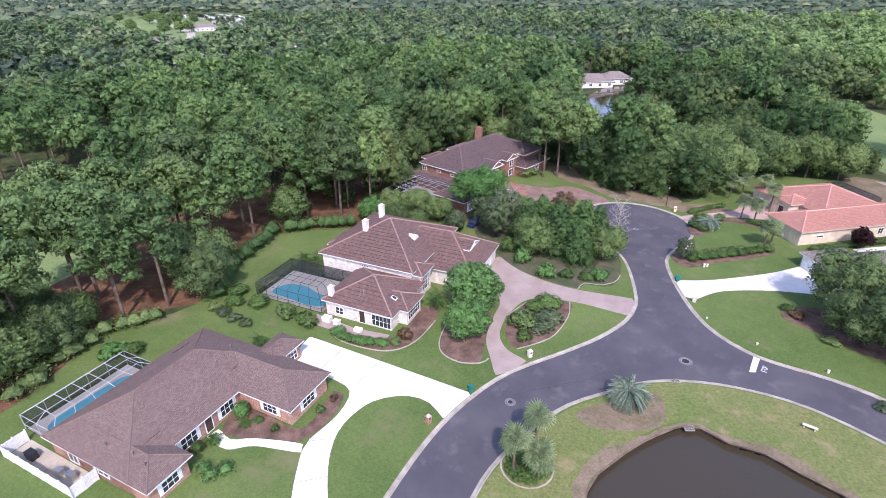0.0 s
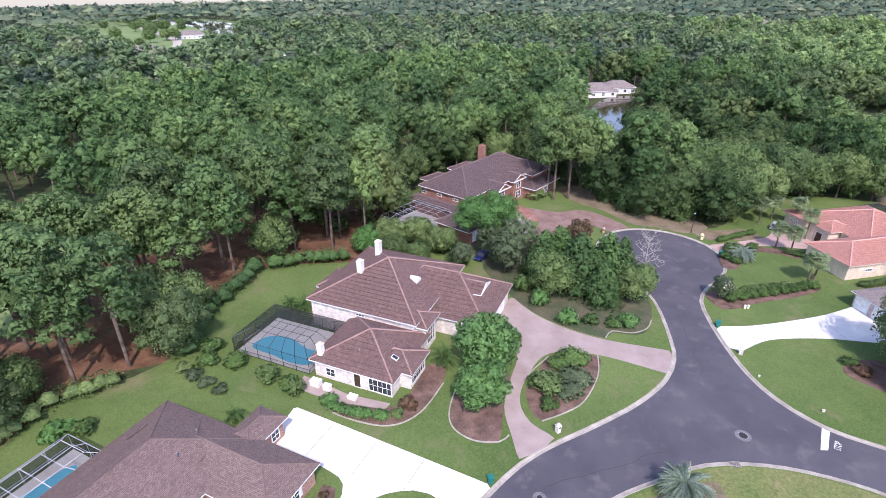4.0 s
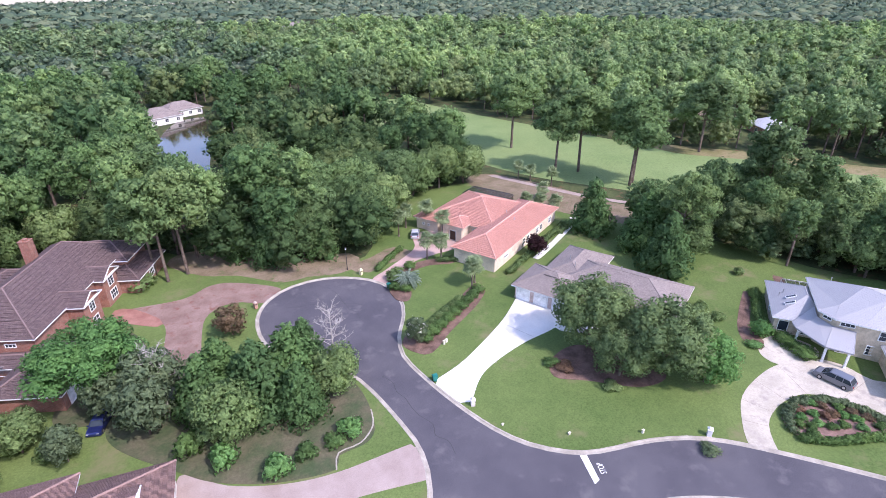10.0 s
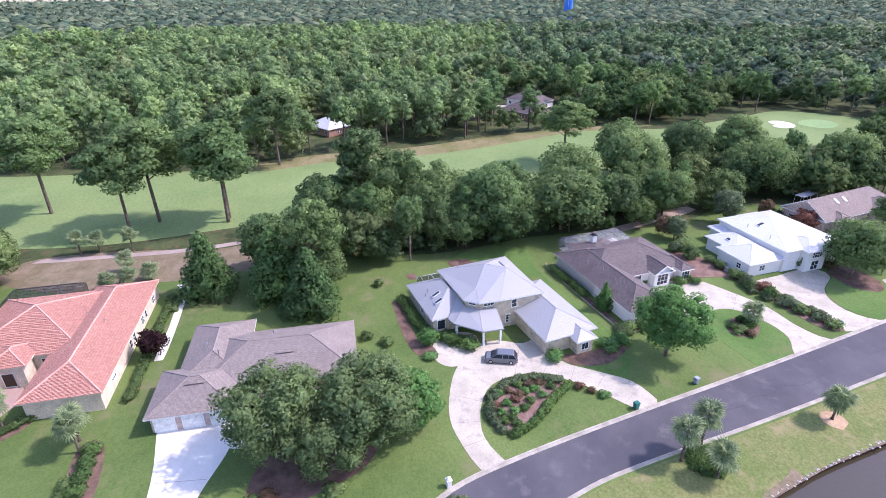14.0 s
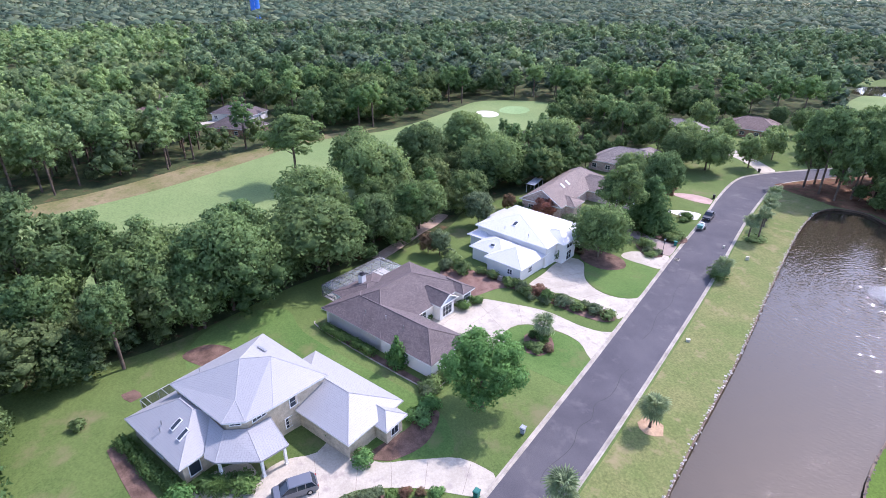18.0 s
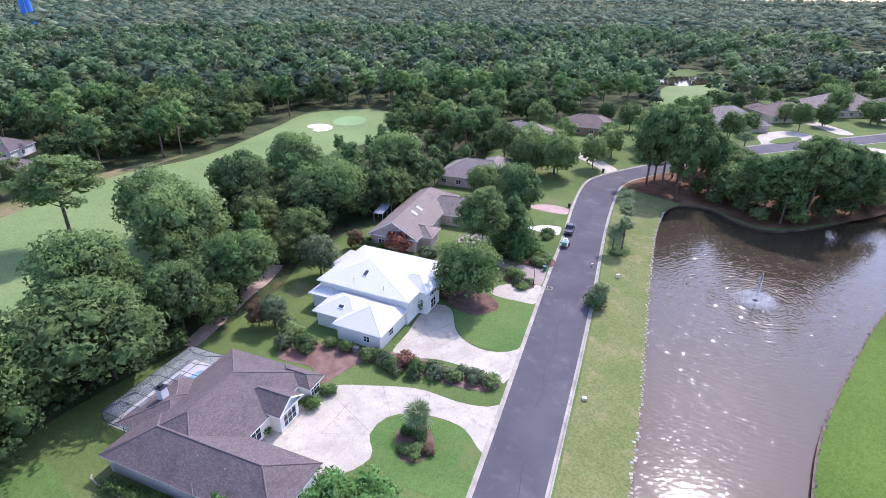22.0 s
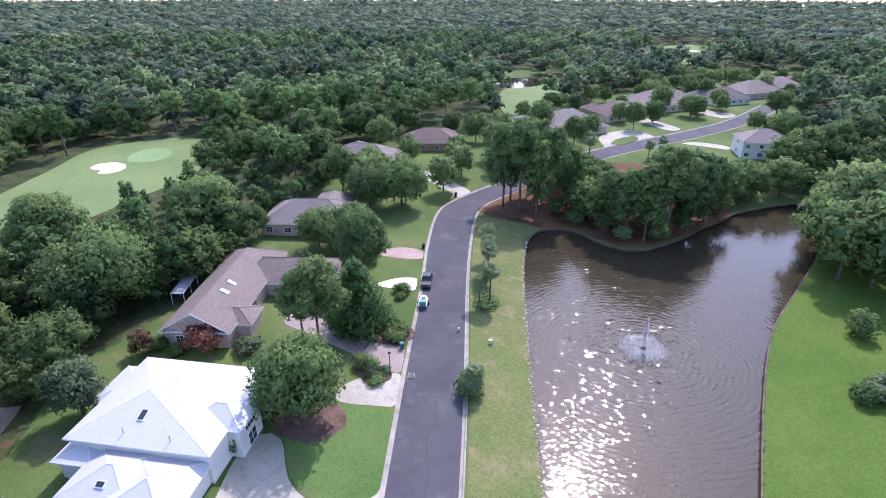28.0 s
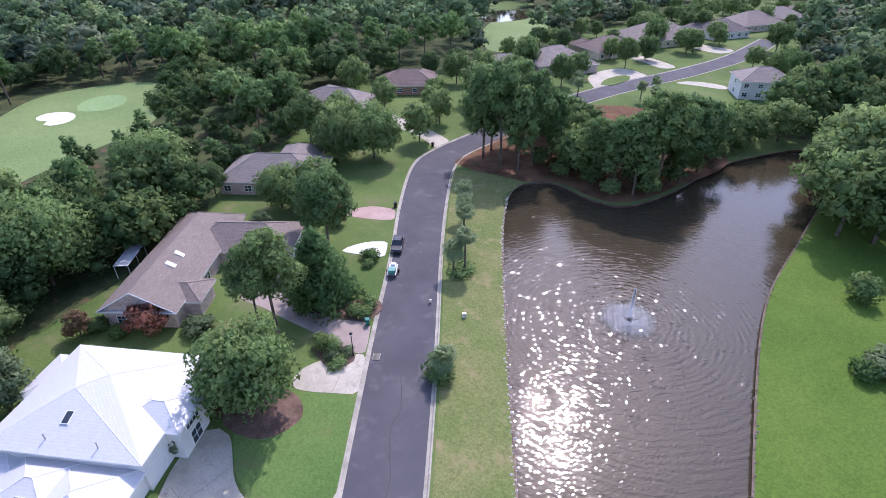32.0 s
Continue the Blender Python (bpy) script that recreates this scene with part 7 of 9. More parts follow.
for x, y, w, h, tag, loose, where in [
    (-58.4, -27.9, 2.2, 2.0, "fresh", 0, "beside the front entrance"), (-55.7, -28.3, 1.1, 0.9, "green", 1, "in the mulch bed"), (-52.9, -29, 1.0, 0.9, "green", 1, "in the mulch bed"), (-48.9, -24.5, 1.2, 1.1, "dark", 1, "in the mulch bed"), (-51.8, -27, 1.0, 0.8, "rust", 1, "in the mulch bed"), (-48.2, -22, 1.0, 0.9, "rust", 1, "in the mulch bed"),
    (-60.2, -34.4, 1.6, 1.2, "green", 0, "by the front window"), (-58.6, -33, 0.9, 0.9, "fresh", 1, "by the front path"), (-84.6, -22.4, 3.6, 2.2, "fresh", 1, "on the back lawn"), (-82, -21, 2.6, 1.8, "green", 1, "on the back lawn"),
    (-64.7, -6.2, 2.8, 2.8, "dark", 1, "beside the pool cage"), (-61.2, -6.8, 2.4, 2.2, "green", 1, "beside the pool cage"), (-59.6, -7.6, 2.4, 2.6, "dark", 1, "beside the pool cage"), (-71.1, -4.4, 3.4, 1.8, "green", 0, "beside the pool cage"), (-76.8, -2.5, 3.2, 2.4, "green", 1, "beside the pool cage"), (-75.6, -5, 3.0, 2.0, "green", 1, "beside the pool cage"), (-72.7, -9.3, 2.2, 1.2, "grey", 1, "on the lawn"), (-75.5, -8.3, 2.4, 1.2, "grey", 1, "on the lawn"), (-78, -7.4, 2.2, 1.2, "dark", 1, "on the lawn"), (-70, -10, 2.0, 1.0, "grey", 1, "on the lawn"),
    (-43.5, -6.4, 2.2, 2.2, "rust", 1, "at the house corner"), (-44.4, -8.2, 1.6, 1.4, "dark", 1, "at the house corner"), (-54.2, -8.2, 2.2, 1.4, "fresh", 0, "along the pale edging"),
    (-14.4, 21.6, 3.2, 2.0, "fresh", 1, "at the edge of the grove"), (-17, 20.6, 2.4, 1.6, "green", 1, "at the edge of the grove"), (-24.2, 19.6, 3.2, 2.8, "fresh", 1, "beside the paver drive"), (-29.5, 24, 3.2, 3.4, "fresh", 1, "in front of the trees"), (-33, 28, 3.0, 3.2, "green", 1, "in front of the trees"), (-20.5, 20.6, 2.6, 1.6, "green", 1, "beside the paver drive"),
    (-26.2, 2.4, 4.2, 2.8, "dark", 1, "in the island bed"), (-22.6, 9.4, 4.2, 1.9, "green", 0, "in the island bed"), (-24.8, 7.6, 3.0, 1.6, "green", 0, "in the island bed"), (-22.2, 5.2, 4.4, 1.4, "grey", 0, "in the island bed"), (-23, 2.2, 4.0, 1.2, "grey", 0, "in the island bed"), (-25.4, -1.2, 2.4, 1.3, "green", 1, "in the island bed"), (-32, 12, 2.2, 1.8, "green", 1, "beside the paver drive"),
    (7.2, 54.6, 3.4, 2.2, "dark", 1, "beside the forecourt"), (10.4, 53.8, 2.4, 1.2, "green", 0, "beside the silver palm"), (7.4, 50.2, 2.4, 1.2, "green", 0, "beside the silver palm"), (5.8, 51.6, 2.4, 1.4, "green", 1, "beside the silver palm"), (8.8, 57, 2.2, 1.3, "dark", 0, "beside the forecourt"), (12, 57.6, 2.4, 1.4, "green", 0, "beside the forecourt"),
    (52.2, -11.9, 2.6, 1.6, "fresh", 0, "at the garage corner"), (51.4, 8.3, 3.0, 2.6, "fresh", 0, "at the house corner"), (52.2, 1.6, 3.4, 1.5, "green", 0, "beside the porch"), (53.2, 5.4, 3.2, 1.4, "green", 0, "beside the porch"), (47.9, 7, 2.2, 0.8, "fresh", 0, "round a small tree on the lawn"), (46.4, -15.9, 1.4, 1.0, "rust", 1, "beside the drive"), (45.5, -19.4, 1.6, 0.9, "fresh", 1, "beside the drive"), (46, -17.6, 1.2, 0.8, "rust", 1, "beside the drive"), (56.8, -9.8, 2.4, 2.0, "dark", 1, "between porch and garage"),
    (57.4, -20.2, 3.4, 1.5, "fresh", 1, "behind the garage gable"), (59.6, -22, 3.0, 1.4, "fresh", 1, "behind the garage gable"), (62, -22.4, 2.6, 1.4, "grey", 1, "behind the garage gable"),
    (63.2, -23.2, 3.2, 1.6, "dark", 1, "along the white house"), (64.6, -25.8, 2.4, 1.5, "dark", 1, "along the white house"), (81.9, -33.8, 2.4, 1.6, "green", 0, "by the entry court"), (84.6, -34.8, 2.8, 1.8, "green", 1, "by the entry court"), (80.5, -27, 1.6, 1.2, "green", 0, "by the entry court"), (83.2, -36.8, 2.2, 1.2, "green", 0, "by the entry court"),
    (67.5, -41.5, 2.6, 1.2, "dark", 1, "in the lawn island"), (69.6, -43.6, 2.2, 1.2, "green", 1, "in the lawn island"), (66.8, -43, 1.8, 1.0, "rust", 1, "in the lawn island"), (71, -42.6, 1.8, 1.1, "green", 1, "in the lawn island"), (68.6, -40.6, 1.6, 1.0, "green", 1, "in the lawn island"),
    (86.8, -45.6, 2.2, 1.8, "dark", 0, "in the red mulch bed"), (83.4, -46.6, 2.6, 1.8, "dark", 1, "in the red mulch bed"), (80, -48.6, 2.2, 1.6, "grey", 1, "in the red mulch bed"), (91, -42.6, 2.2, 1.8, "dark", 0, "in the red mulch bed"), (93.4, -41, 2.0, 1.6, "dark", 0, "in the red mulch bed"), (72.6, -57.2, 2.6, 1.5, "dark", 0, "by the kerb"), (97, -34.6, 2.6, 2.6, "grey", 1, "at the lawn edge"), (94.6, -37.4, 3.4, 2.8, "dark", 1, "at the lawn edge"), (98.8, -36.6, 3.6, 3.0, "dark", 1, "at the lawn edge"), (101.4, -37, 3.0, 2.4, "grey", 1, "at the lawn edge"),
    (94.6, -80.2, 2.8, 2.2, "dark", 0, "beside the driveway"), (96.2, -79.6, 2.4, 2.0, "dark", 0, "beside the driveway"), (93.4, -79, 2.0, 1.4, "grey", 1, "beside the driveway"), (91.7, -78.8, 2.6, 0.9, "dark", 0, "beside the driveway"), (92.4, -81, 2.0, 1.0, "grey", 1, "under the lamp post"), (97.8, -87.4, 2.6, 1.7, "dark", 0, "by the kerb"), (96.4, -88, 2.4, 1.6, "dark", 0, "by the kerb"), (97.6, -90.2, 2.6, 1.6, "dark", 0, "by the kerb"),
    (107.2, -99.6, 3.2, 1.8, "green", 1, "by the kerb"), (105.8, -97.6, 2.0, 1.2, "dark", 0, "by the kerb"), (104.2, -82.6, 2.6, 2.0, "dark", 0, "under the pines"), (123.6, -61.4, 3.4, 2.2, "dark", 0, "at the house corner"), (120, -62.6, 2.8, 1.8, "green", 0, "at the house corner"), (112.5, -70.5, 4.0, 2.4, "grey", 1, "beside the brick house"), (98.4, -62.6, 3.4, 3.6, "dark", 1, "beside the white house"), (96.6, -64.4, 2.4, 1.8, "rust", 1, "beside the white house"), (95.2, -58.6, 2.8, 4.2, "grey", 1, "in front of the white house"),
    (80, -86, 4.2, 2.4, "dark", 0, "on the lake verge"), (92.6, -106.6, 4.6, 0.9, "dark", 0, "round the palm trunks"), (40.5, -139.9, 4.6, 4.4, "dark", 0, "alone on the lake lawn"), (35.4, -124, 6.0, 3.0, "grey", 1, "on the lake lawn"), (37.5, -121.5, 4.0, 2.4, "green", 1, "on the lake lawn"), (67.2, 22.9, 1.8, 1.6, "dark", 1, "on the back lawn"), (50.2, 18.6, 2.0, 1.4, "dark", 1, "beside the house"), (49.6, 14.8, 2.2, 1.4, "dark", 1, "beside the house"), (69.2, -19.4, 3.6, 5.4, "fresh", 2, "against the white wall"), (-42.5, 78, 4.0, 2.4, "dark", 0, "on the front lawn"), (-36, 76, 5.0, 2.8, "dark", 1, "on the front lawn"), (-70, 58, 4.4, 3.0, "green", 0, "at the wood's edge"), (-57, 44, 4.0, 3.0, "dark", 1, "behind the pool cage"), (-52, 40, 4.0, 3.4, "dark", 1, "behind the pool cage"), (-61, 42, 4.6, 3.4, "dark", 1, "behind the pool cage"), (-47, 36, 4.2, 3.2, "dark", 1, "behind the tiled house"), (-55, 35, 4.4, 3.2, "green", 1, "behind the tiled house"), (23, -3.4, 2.2, 0.8, "grey", 1, "round the mailbox"), (18, 17.6, 2.4, 1.2, "rust", 1, "under the oaks"), (17, 19.6, 2.2, 1.0, "green", 1, "under the oaks"), (21, 11, 2.4, 1.0, "dark", 1, "under the oaks"),
]:
    shrub(x, y, w, h, tag, loose, where)



def mound(x, y, r, h, leaf, label, seed):
    """A low round cushion of ground-cover plants."""
    g = np.random.default_rng(seed)
    spots = [(r * 0.88 * math.sqrt((k + 0.5) / 70) * math.cos(k * 2.4), r * 0.88 * math.sqrt((k + 0.5) / 70) * math.sin(k * 2.4)) for k in range(70)]
    lobes = [(u, v, h * 0.35, r * 0.17 * g.uniform(0.8, 1.2), h * 0.5 * g.uniform(0.8, 1.3)) for u, v in spots]
    V, A, B, N = crown_arrays(g, lobes, 5200, 0.085, 0.84, False)
    V[:, 2] = np.maximum(V[:, 2], 0.02)
    ob = new("ground_cover", raw_mesh("ground_cover", V, A, B, leaf, N))
    ob.matrix_world = Matrix.Translation((x, y, 0.12))
    tagged(ob, label, "ground cover")


mound(-21.4, -25.8, 2.9, 0.5, HEDGE, "round bed of low green ground cover under palms", 41)
mound(36.4, -31.4, 2.8, 0.6, HEDGE, "round bed of low green ground cover under palms", 42)
edging([(-21.4 + 3.1 * math.cos(k * 0.7), -25.8 + 3.1 * math.sin(k * 0.7)) for k in range(9)], True, None, 0.17, "narrow pale edging round a palm bed")
hedge([(-53.4, -9), (-50.9, -9.4), (-48, -9.3), (-46.2, -9)], 1.8, 1.2, BRIGHT, "yellow-green clipped hedge in front of the stone house", 2)
hedge([(-84.2, 22), (-83.6, 14), (-83.8, 8), (-82, 1), (-80, -4)], 4.8, 3.3, LAUREL, "long overgrown hedge along the wood's edge", 3, 0.5)
hedge([(-82, 24), (-76, 27), (-70, 30)], 4.4, 3.2, LAUREL, "overgrown dark hedge at the back of the lawn", 4, 0.5)
hedge([(-57.6, -37), (-56, -37.4), (-54.8, -36.4)], 2.2, 1.2, BRIGHT, "bright clipped hedge by the brick house", 5)
for k in range(9):
    f = k / 8
    shrub(3.4 + 15.6 * f, 34.2 + 8.6 * f, 2.3, 1.5, "green", 0, "in a row along the lawn")
    if k < 6:
        shrub(4.6 + 15 * f, 36.6 + 8.0 * f, 2.0, 1.2, "dark", 0, "in a row along the lawn")
hedge([(5.8, 59.8), (9.8, 63), (13.6, 65.8)], 1.6, 1.0, HEDGE, "low hedge beside the rose drive", 6)
hedge([(18.5, 57), (23, 55), (25.6, 51)], 1.5, 1.0, OAK, "dark clipped hedge along the salmon house", 7)
hedge([(28, 45.6), (36, 49.8), (44, 54), (53, 58.6)], 1.6, 1.1, OAK, "dark clipped hedge along the salmon house", 8)
hedge([(49.5, 55.5), (56.6, 59)], 1.2, 0.7, OAK, "low dark hedge beside the white path", 9)
hedge([(34.8, -8), (37.4, -10.2), (40.6, -11.6), (43.6, -12.8), (46.6, -14.4)], 1.4, 0.8, HEDGE, "green border hedge of the mulch island", 10)
hedge([(35.4, -6.6), (36.8, -4.6), (41, -3.9), (44.8, -5.8), (47.2, -10), (47.2, -13)], 1.3, 0.8, GREYLEAF, "grey-green border planting of the mulch island", 11, 0.3)
for k, (x, y) in enumerate([(37, -6.4), (39.2, -7.6), (41.4, -7.2), (41.8, -9.4), (43.6, -8.4), (45.2, -8.6), (44.6, -7.2), (42.2, -4.9), (39.6, -4.8), (36.8, -8.2), (43.4, -10.8), (45.9, -10.2), (38, -7.4), (40.4, -6.2), (42.6, -7.6), (40.2, -8.8), (44.4, -9.6), (43, -5.8), (45.6, -11.8), (38.4, -5.8)]):
    shrub(x, y, 1.4, 0.8, ("green", "fresh", "rust")[k % 3], 1, "in the mulch island")
hedge([(54, 9.6), (58, 13.2), (62.6, 16.6)], 2.0, 1.4, HEDGE, "clipped hedge along the tan house", 12)
hedge([(81.4, -9.6), (77.1, -12.7)], 1.9, 1.3, HEDGE, "low hedge along the white house", 13)
hedge([(75.8, -13.8), (72.8, -16)], 1.9, 1.3, HEDGE, "low hedge along the white house", 14)
hedge([(-90.5, -34), (-90, -20), (-86, -12)], 4.0, 2.6, OAK, "wild undergrowth under the pines", 21, 1.0)

for k, (x, y, w, h) in enumerate([(85, -46.4, 2.6, 2.2), (83, -48.4, 3.0, 1.8), (80.6, -49.4, 2.6, 2.4), (78.6, -51.6, 3.2, 2.0), (76.4, -53.2, 2.4, 1.6), (74.6, -55.8, 2.8, 1.9), (84, -49.6, 2.4, 1.4), (80.2, -52, 2.2, 1.3), (76.8, -55, 2.2, 1.4), (87.4, -44.6, 2.4, 2.0), (82, -46.8, 2.0, 1.2), (73, -57.2, 1.8, 1.2)]):
    shrub(x, y, w, h, ("grey", "rust", "green", "grey", "dark")[k % 5], 1, "between the two drives")

# ---- palms ----
def fan_frond():
    bm = bmesh.new()
    rod(bm, (0, 0, 0), (0.75, 0, 0.1), 0.025, 0.015, 4)
    for k in range(11):
        a = radians(-100 + 20 * k)
        b0, b1 = a - 0.15, a + 0.15
        L = 1.0 - 0.12 * abs(k - 5) / 5
        mid = Vector((0.75 + 0.55 * L * math.cos(a), 0.55 * L * math.sin(a), 0.12))
        tip = Vector((0.75 + L * math.cos(a), L * math.sin(a), -0.22))
        root = bm.verts.new((0.72, 0, 0.1))
        l, r = bm.verts.new((0.75 + 0.6 * L * math.cos(b0), 0.6 * L * math.sin(b0), 0.05)), bm.verts.new((0.75 + 0.6 * L * math.cos(b1), 0.6 * L * math.sin(b1), 0.05))
        m, t = bm.verts.new(mid), bm.verts.new(tip)
        for f in ((root, l, m), (root, m, r), (l, t, m), (m, t, r)):
            bm.faces.new(f)
    me = bpy.data.meshes.new("frond")
    bm.to_mesh(me)
    bm.free()
    return me


def feather_frond(length, droop):
    bm = bmesh.new()
    n = 9
    pts = [Vector((length * k / n * math.cos(0.3), 0, length * (0.75 * k / n - droop * (k / n) ** 2))) for k in range(n + 1)]
    for a, b in zip(pts, pts[1:]):
        rod(bm, a, b, 0.03, 0.025, 3)
    for k in range(1, n + 1):
        w = 0.5 * length / 2 * (1 - 0.55 * abs(k / n - 0.45))
        for s in (-1, 1):
            p = pts[k]
            vs = [bm.verts.new(q) for q in (p, p + Vector((0.12, s * w * 0.5, 0.03)), p + Vector((0.25, s * w, -0.12)), p + Vector((-0.1, s * w * 0.5, 0)))]
            bm.faces.new(vs)
    me = bpy.data.meshes.new("frond")
    bm.to_mesh(me)
    bm.free()
    return me


def mop_frond():
    """An arching frond whose many narrow leaflets hang down."""
    bm = bmesh.new()
    n = 22
    pts = [Vector((1.9 * (k / n) ** 0.85, 0, 1.25 * k / n - 2.35 * (k / n) ** 2.2)) for k in range(n + 1)]
    for a, b in zip(pts[::2], pts[2::2]):
        rod(bm, a, b, 0.022, 0.018, 3)
    for k in range(3, n + 1):
        w = 0.42 * (1 - 0.5 * abs(k / n - 0.5))
        for side in (-1, 1):
            q = pts[k]
            tip = q + Vector((0.12, side * w * 0.62, -w * 0.72))
            bm.faces.new([bm.verts.new(v) for v in (q, q + Vector((0.1, side * w * 0.4, -w * 0.12)), tip, q + Vector((-0.03, side * w * 0.36, -w * 0.22)))])
    me = bpy.data.meshes.new("frond")
    bm.to_mesh(me)
    bm.free()
    return me


FAN, FEATHER = fan_frond(), feather_frond(1.9, 1.0)
MOP = mop_frond()
FAN.materials.append(PALMLEAF)
SAGO, SILVERY = FEATHER.copy(), MOP
SAGO.materials.append(HEDGE)
SILVERY.materials.append(SILVER)


def palm(x, y, h, mesh=None, n=28, size=1.0, label="cabbage palm with a bare trunk and fan leaves", name="palm_tree"):
    mesh = mesh or FAN
    e = thing(name, Matrix.Translation((x, y, 0.1)) @ Matrix.Rotation(x + y, 4, "Z"), label, "palm")
    top = max(0.3, h - 1.0 * size)
    bm = bmesh.new()
    prof, k = [(0.24, -0.1), (0.22, 0.2)], 0
    while prof[-1][1] < top - 0.2:
        z = prof[-1][1] + max(0.25, top / 14)
        prof += [(0.15 + 0.02 * (k % 2), z - 0.03), (0.17 - 0.02 * (k % 2), z)]
        k += 1
    lathe(bm, prof, 8)
    part("trunk", bm, BARK, e)
    for i in range(n):
        f = (i + 0.5) / n
        el = 62 - 80 * f if mesh is MOP else 75 - 125 * f
        ob = new("frond", mesh)
        ob.parent = e
        s = size * (1.16 if mesh is FAN else 1.1) * (1.0 + 0.25 * math.sin(i * 2.1))
        ob.matrix_local = Matrix.Translation((0, 0, top)) @ Matrix.Rotation(i * 2.4, 4, "Z") @ Matrix.Rotation(-radians(el), 4, "Y") @ Matrix.Diagonal((s, s, s, 1))
    return e


for x, y, h in ((-22.9, -26.7, 6.0), (-20.9, -23.2, 6.4), (-20, -27.1, 4.6), (35.8, -28.4, 6.0), (38.6, -31, 6.6), (34.2, -32.2, 4.6), (48.3, -48.9, 4.6), (24.1, 73.4, 6.4), (24.3, 66, 6.6), (16.8, 59.3, 5.6), (19.2, 57.6, 5.6),
                (18.6, 44.6, 5.8), (20.2, 46.2, 4.8), (63.9, 91, 5), (68.4, 81.4, 5), (60, 75, 4), (16.5, 72.5, 6), (20, 76, 5.5), (92.4, -107.2, 7.4), (93.4, -105.4, 5.6), (98.3, -114.4, 7), (104, -121.5, 7), (101, -117.8, 6.4),
                (79.6, -86.4, 4.0), (70.3, -43.8, 3.6), (55.5, 70.5, 3.4), (58.5, 68, 3.2), (53, 73, 3.2), (66, 88, 4.4), (125, -207, 6), (127.5, -212, 6.5), (108, -216, 6), (106, -222, 6.5), (103, -214, 5.5)):
    palm(x, y, h)
palm(-9.9, -11.8, 2.7, SILVERY, 120, 1.0, "silver-blue jelly palm with drooping feather fronds")
palm(8.6, 51.8, 2.0, SILVERY, 90, 0.9, "silver-blue jelly palm with drooping feather fronds")
palm(52.4, 4.0, 1.2, SAGO, 30, 0.8, "low sago palm beside the porch", "sago_palm")
palm(-41.2, 3.4, 2.6, SAGO, 26, 0.9, "green feather palm against the stone house")
palm(-70.5, 10.6, 2.4, SAGO, 20, 0.8, "green feather palm behind the pool cage")
palm(-68.4, 11.2, 2.0, SAGO, 20, 0.8, "green feather palm behind the pool cage")
palm(-64.5, -14.6, 1.8, SAGO, 18, 0.7, "small feather palm behind the brick house")
palm(-57, -29.4, 0.9, SAGO, 22, 0.55, "low sago palm in the mulch bed", "sago_palm")
palm(-59.2, -32.8, 0.9, SAGO, 22, 0.55, "low sago palm by the entrance", "sago_palm")
palm(57.4, -9.2, 1.6, SAGO, 22, 0.7, "low sago palm between porch and garage", "sago_palm")

# ---- bare trees and a flowering myrtle ----
def bare_tree(x, y, h, label, seed):
    g = np.random.default_rng(seed)
    e = thing("bare_tree", Matrix.Translation((x, y, 0.1)), label, "tree")
    bm = bmesh.new()
    rod(bm, (0, 0, -0.1), (0.2, 0.1, h * 0.55), 0.16, 0.1, 7)
    rod(bm, (0.2, 0.1, h * 0.55), (0.1, 0.3, h), 0.1, 0.02, 6)
    part("trunk", bm, PALEBARK, e)
    for i in range(18):
        bm = bmesh.new()
        z = h * (0.3 + 0.036 * i)
        a = i * 2.4
        reach = h * (0.3 - 0.009 * i)
        tip = Vector((math.cos(a) * reach, math.sin(a) * reach, z + h * 0.15))
        root = Vector((0.15, 0.1, z))
        rod(bm, root, tip, 0.06, 0.02, 5)
        for k in range(7):
            p = root.lerp(tip, 0.3 + 0.11 * k)
            q = p + Vector((g.uniform(-0.9, 0.9), g.uniform(-0.9, 0.9), g.uniform(0.1, 0.9)))
            rod(bm, p, q, 0.028, 0.01, 4)
            for _ in range(3):
                c = p.lerp(q, g.uniform(0.4, 1.0))
                rod(bm, c, c + Vector((g.uniform(-0.5, 0.5), g.uniform(-0.5, 0.5), g.uniform(-0.1, 0.5))), 0.016, 0.006, 3)
        part("limb", bm, PALEBARK, e)


PALEBARK = surface("grey_bark", (0.3, 0.28, 0.25), (0.42, 0.39, 0.35), 0.8, 7.0)
bare_tree(-11.8, 35.5, 10.5, "leafless grey dead tree beside the turning place", 3)
bare_tree(-34.6, 38, 10, "leafless grey branches rising from the grove", 4)
e = tree("grey", 1.6, 34.4, 4.8, wide=0.95, label="crape myrtle with white blossom")
V, A, B, N = crown_arrays(np.random.default_rng(9), oak_lobes(np.random.default_rng(52), 9.4, 3.8, 0.15, 12), 130, 0.36, 0.05, False)
ob = new("blossom", raw_mesh("blossom", V, A, B, BLOOM, N))
ob.parent = e
e.name = "crape_myrtle"

# ---- vehicles ----
TYRE = plain("tyre_rubber", (0.02, 0.02, 0.02), 0.9)
RIM = plain("alloy_rim", (0.5, 0.5, 0.52), 0.3, 0.9)
LAMP_RED = plain("red_lamp", (0.35, 0.01, 0.01), 0.2)
LAMP_CLEAR = plain("clear_lamp", (0.7, 0.72, 0.75), 0.1)


def paint(name, c):
    m, n, l, b = shader(name, 0.28, 0.35, 0.5)
    b.inputs["Base Color"].default_value = (*c, 1)
    b.inputs["Coat Weight"].default_value = 0.6
    return m


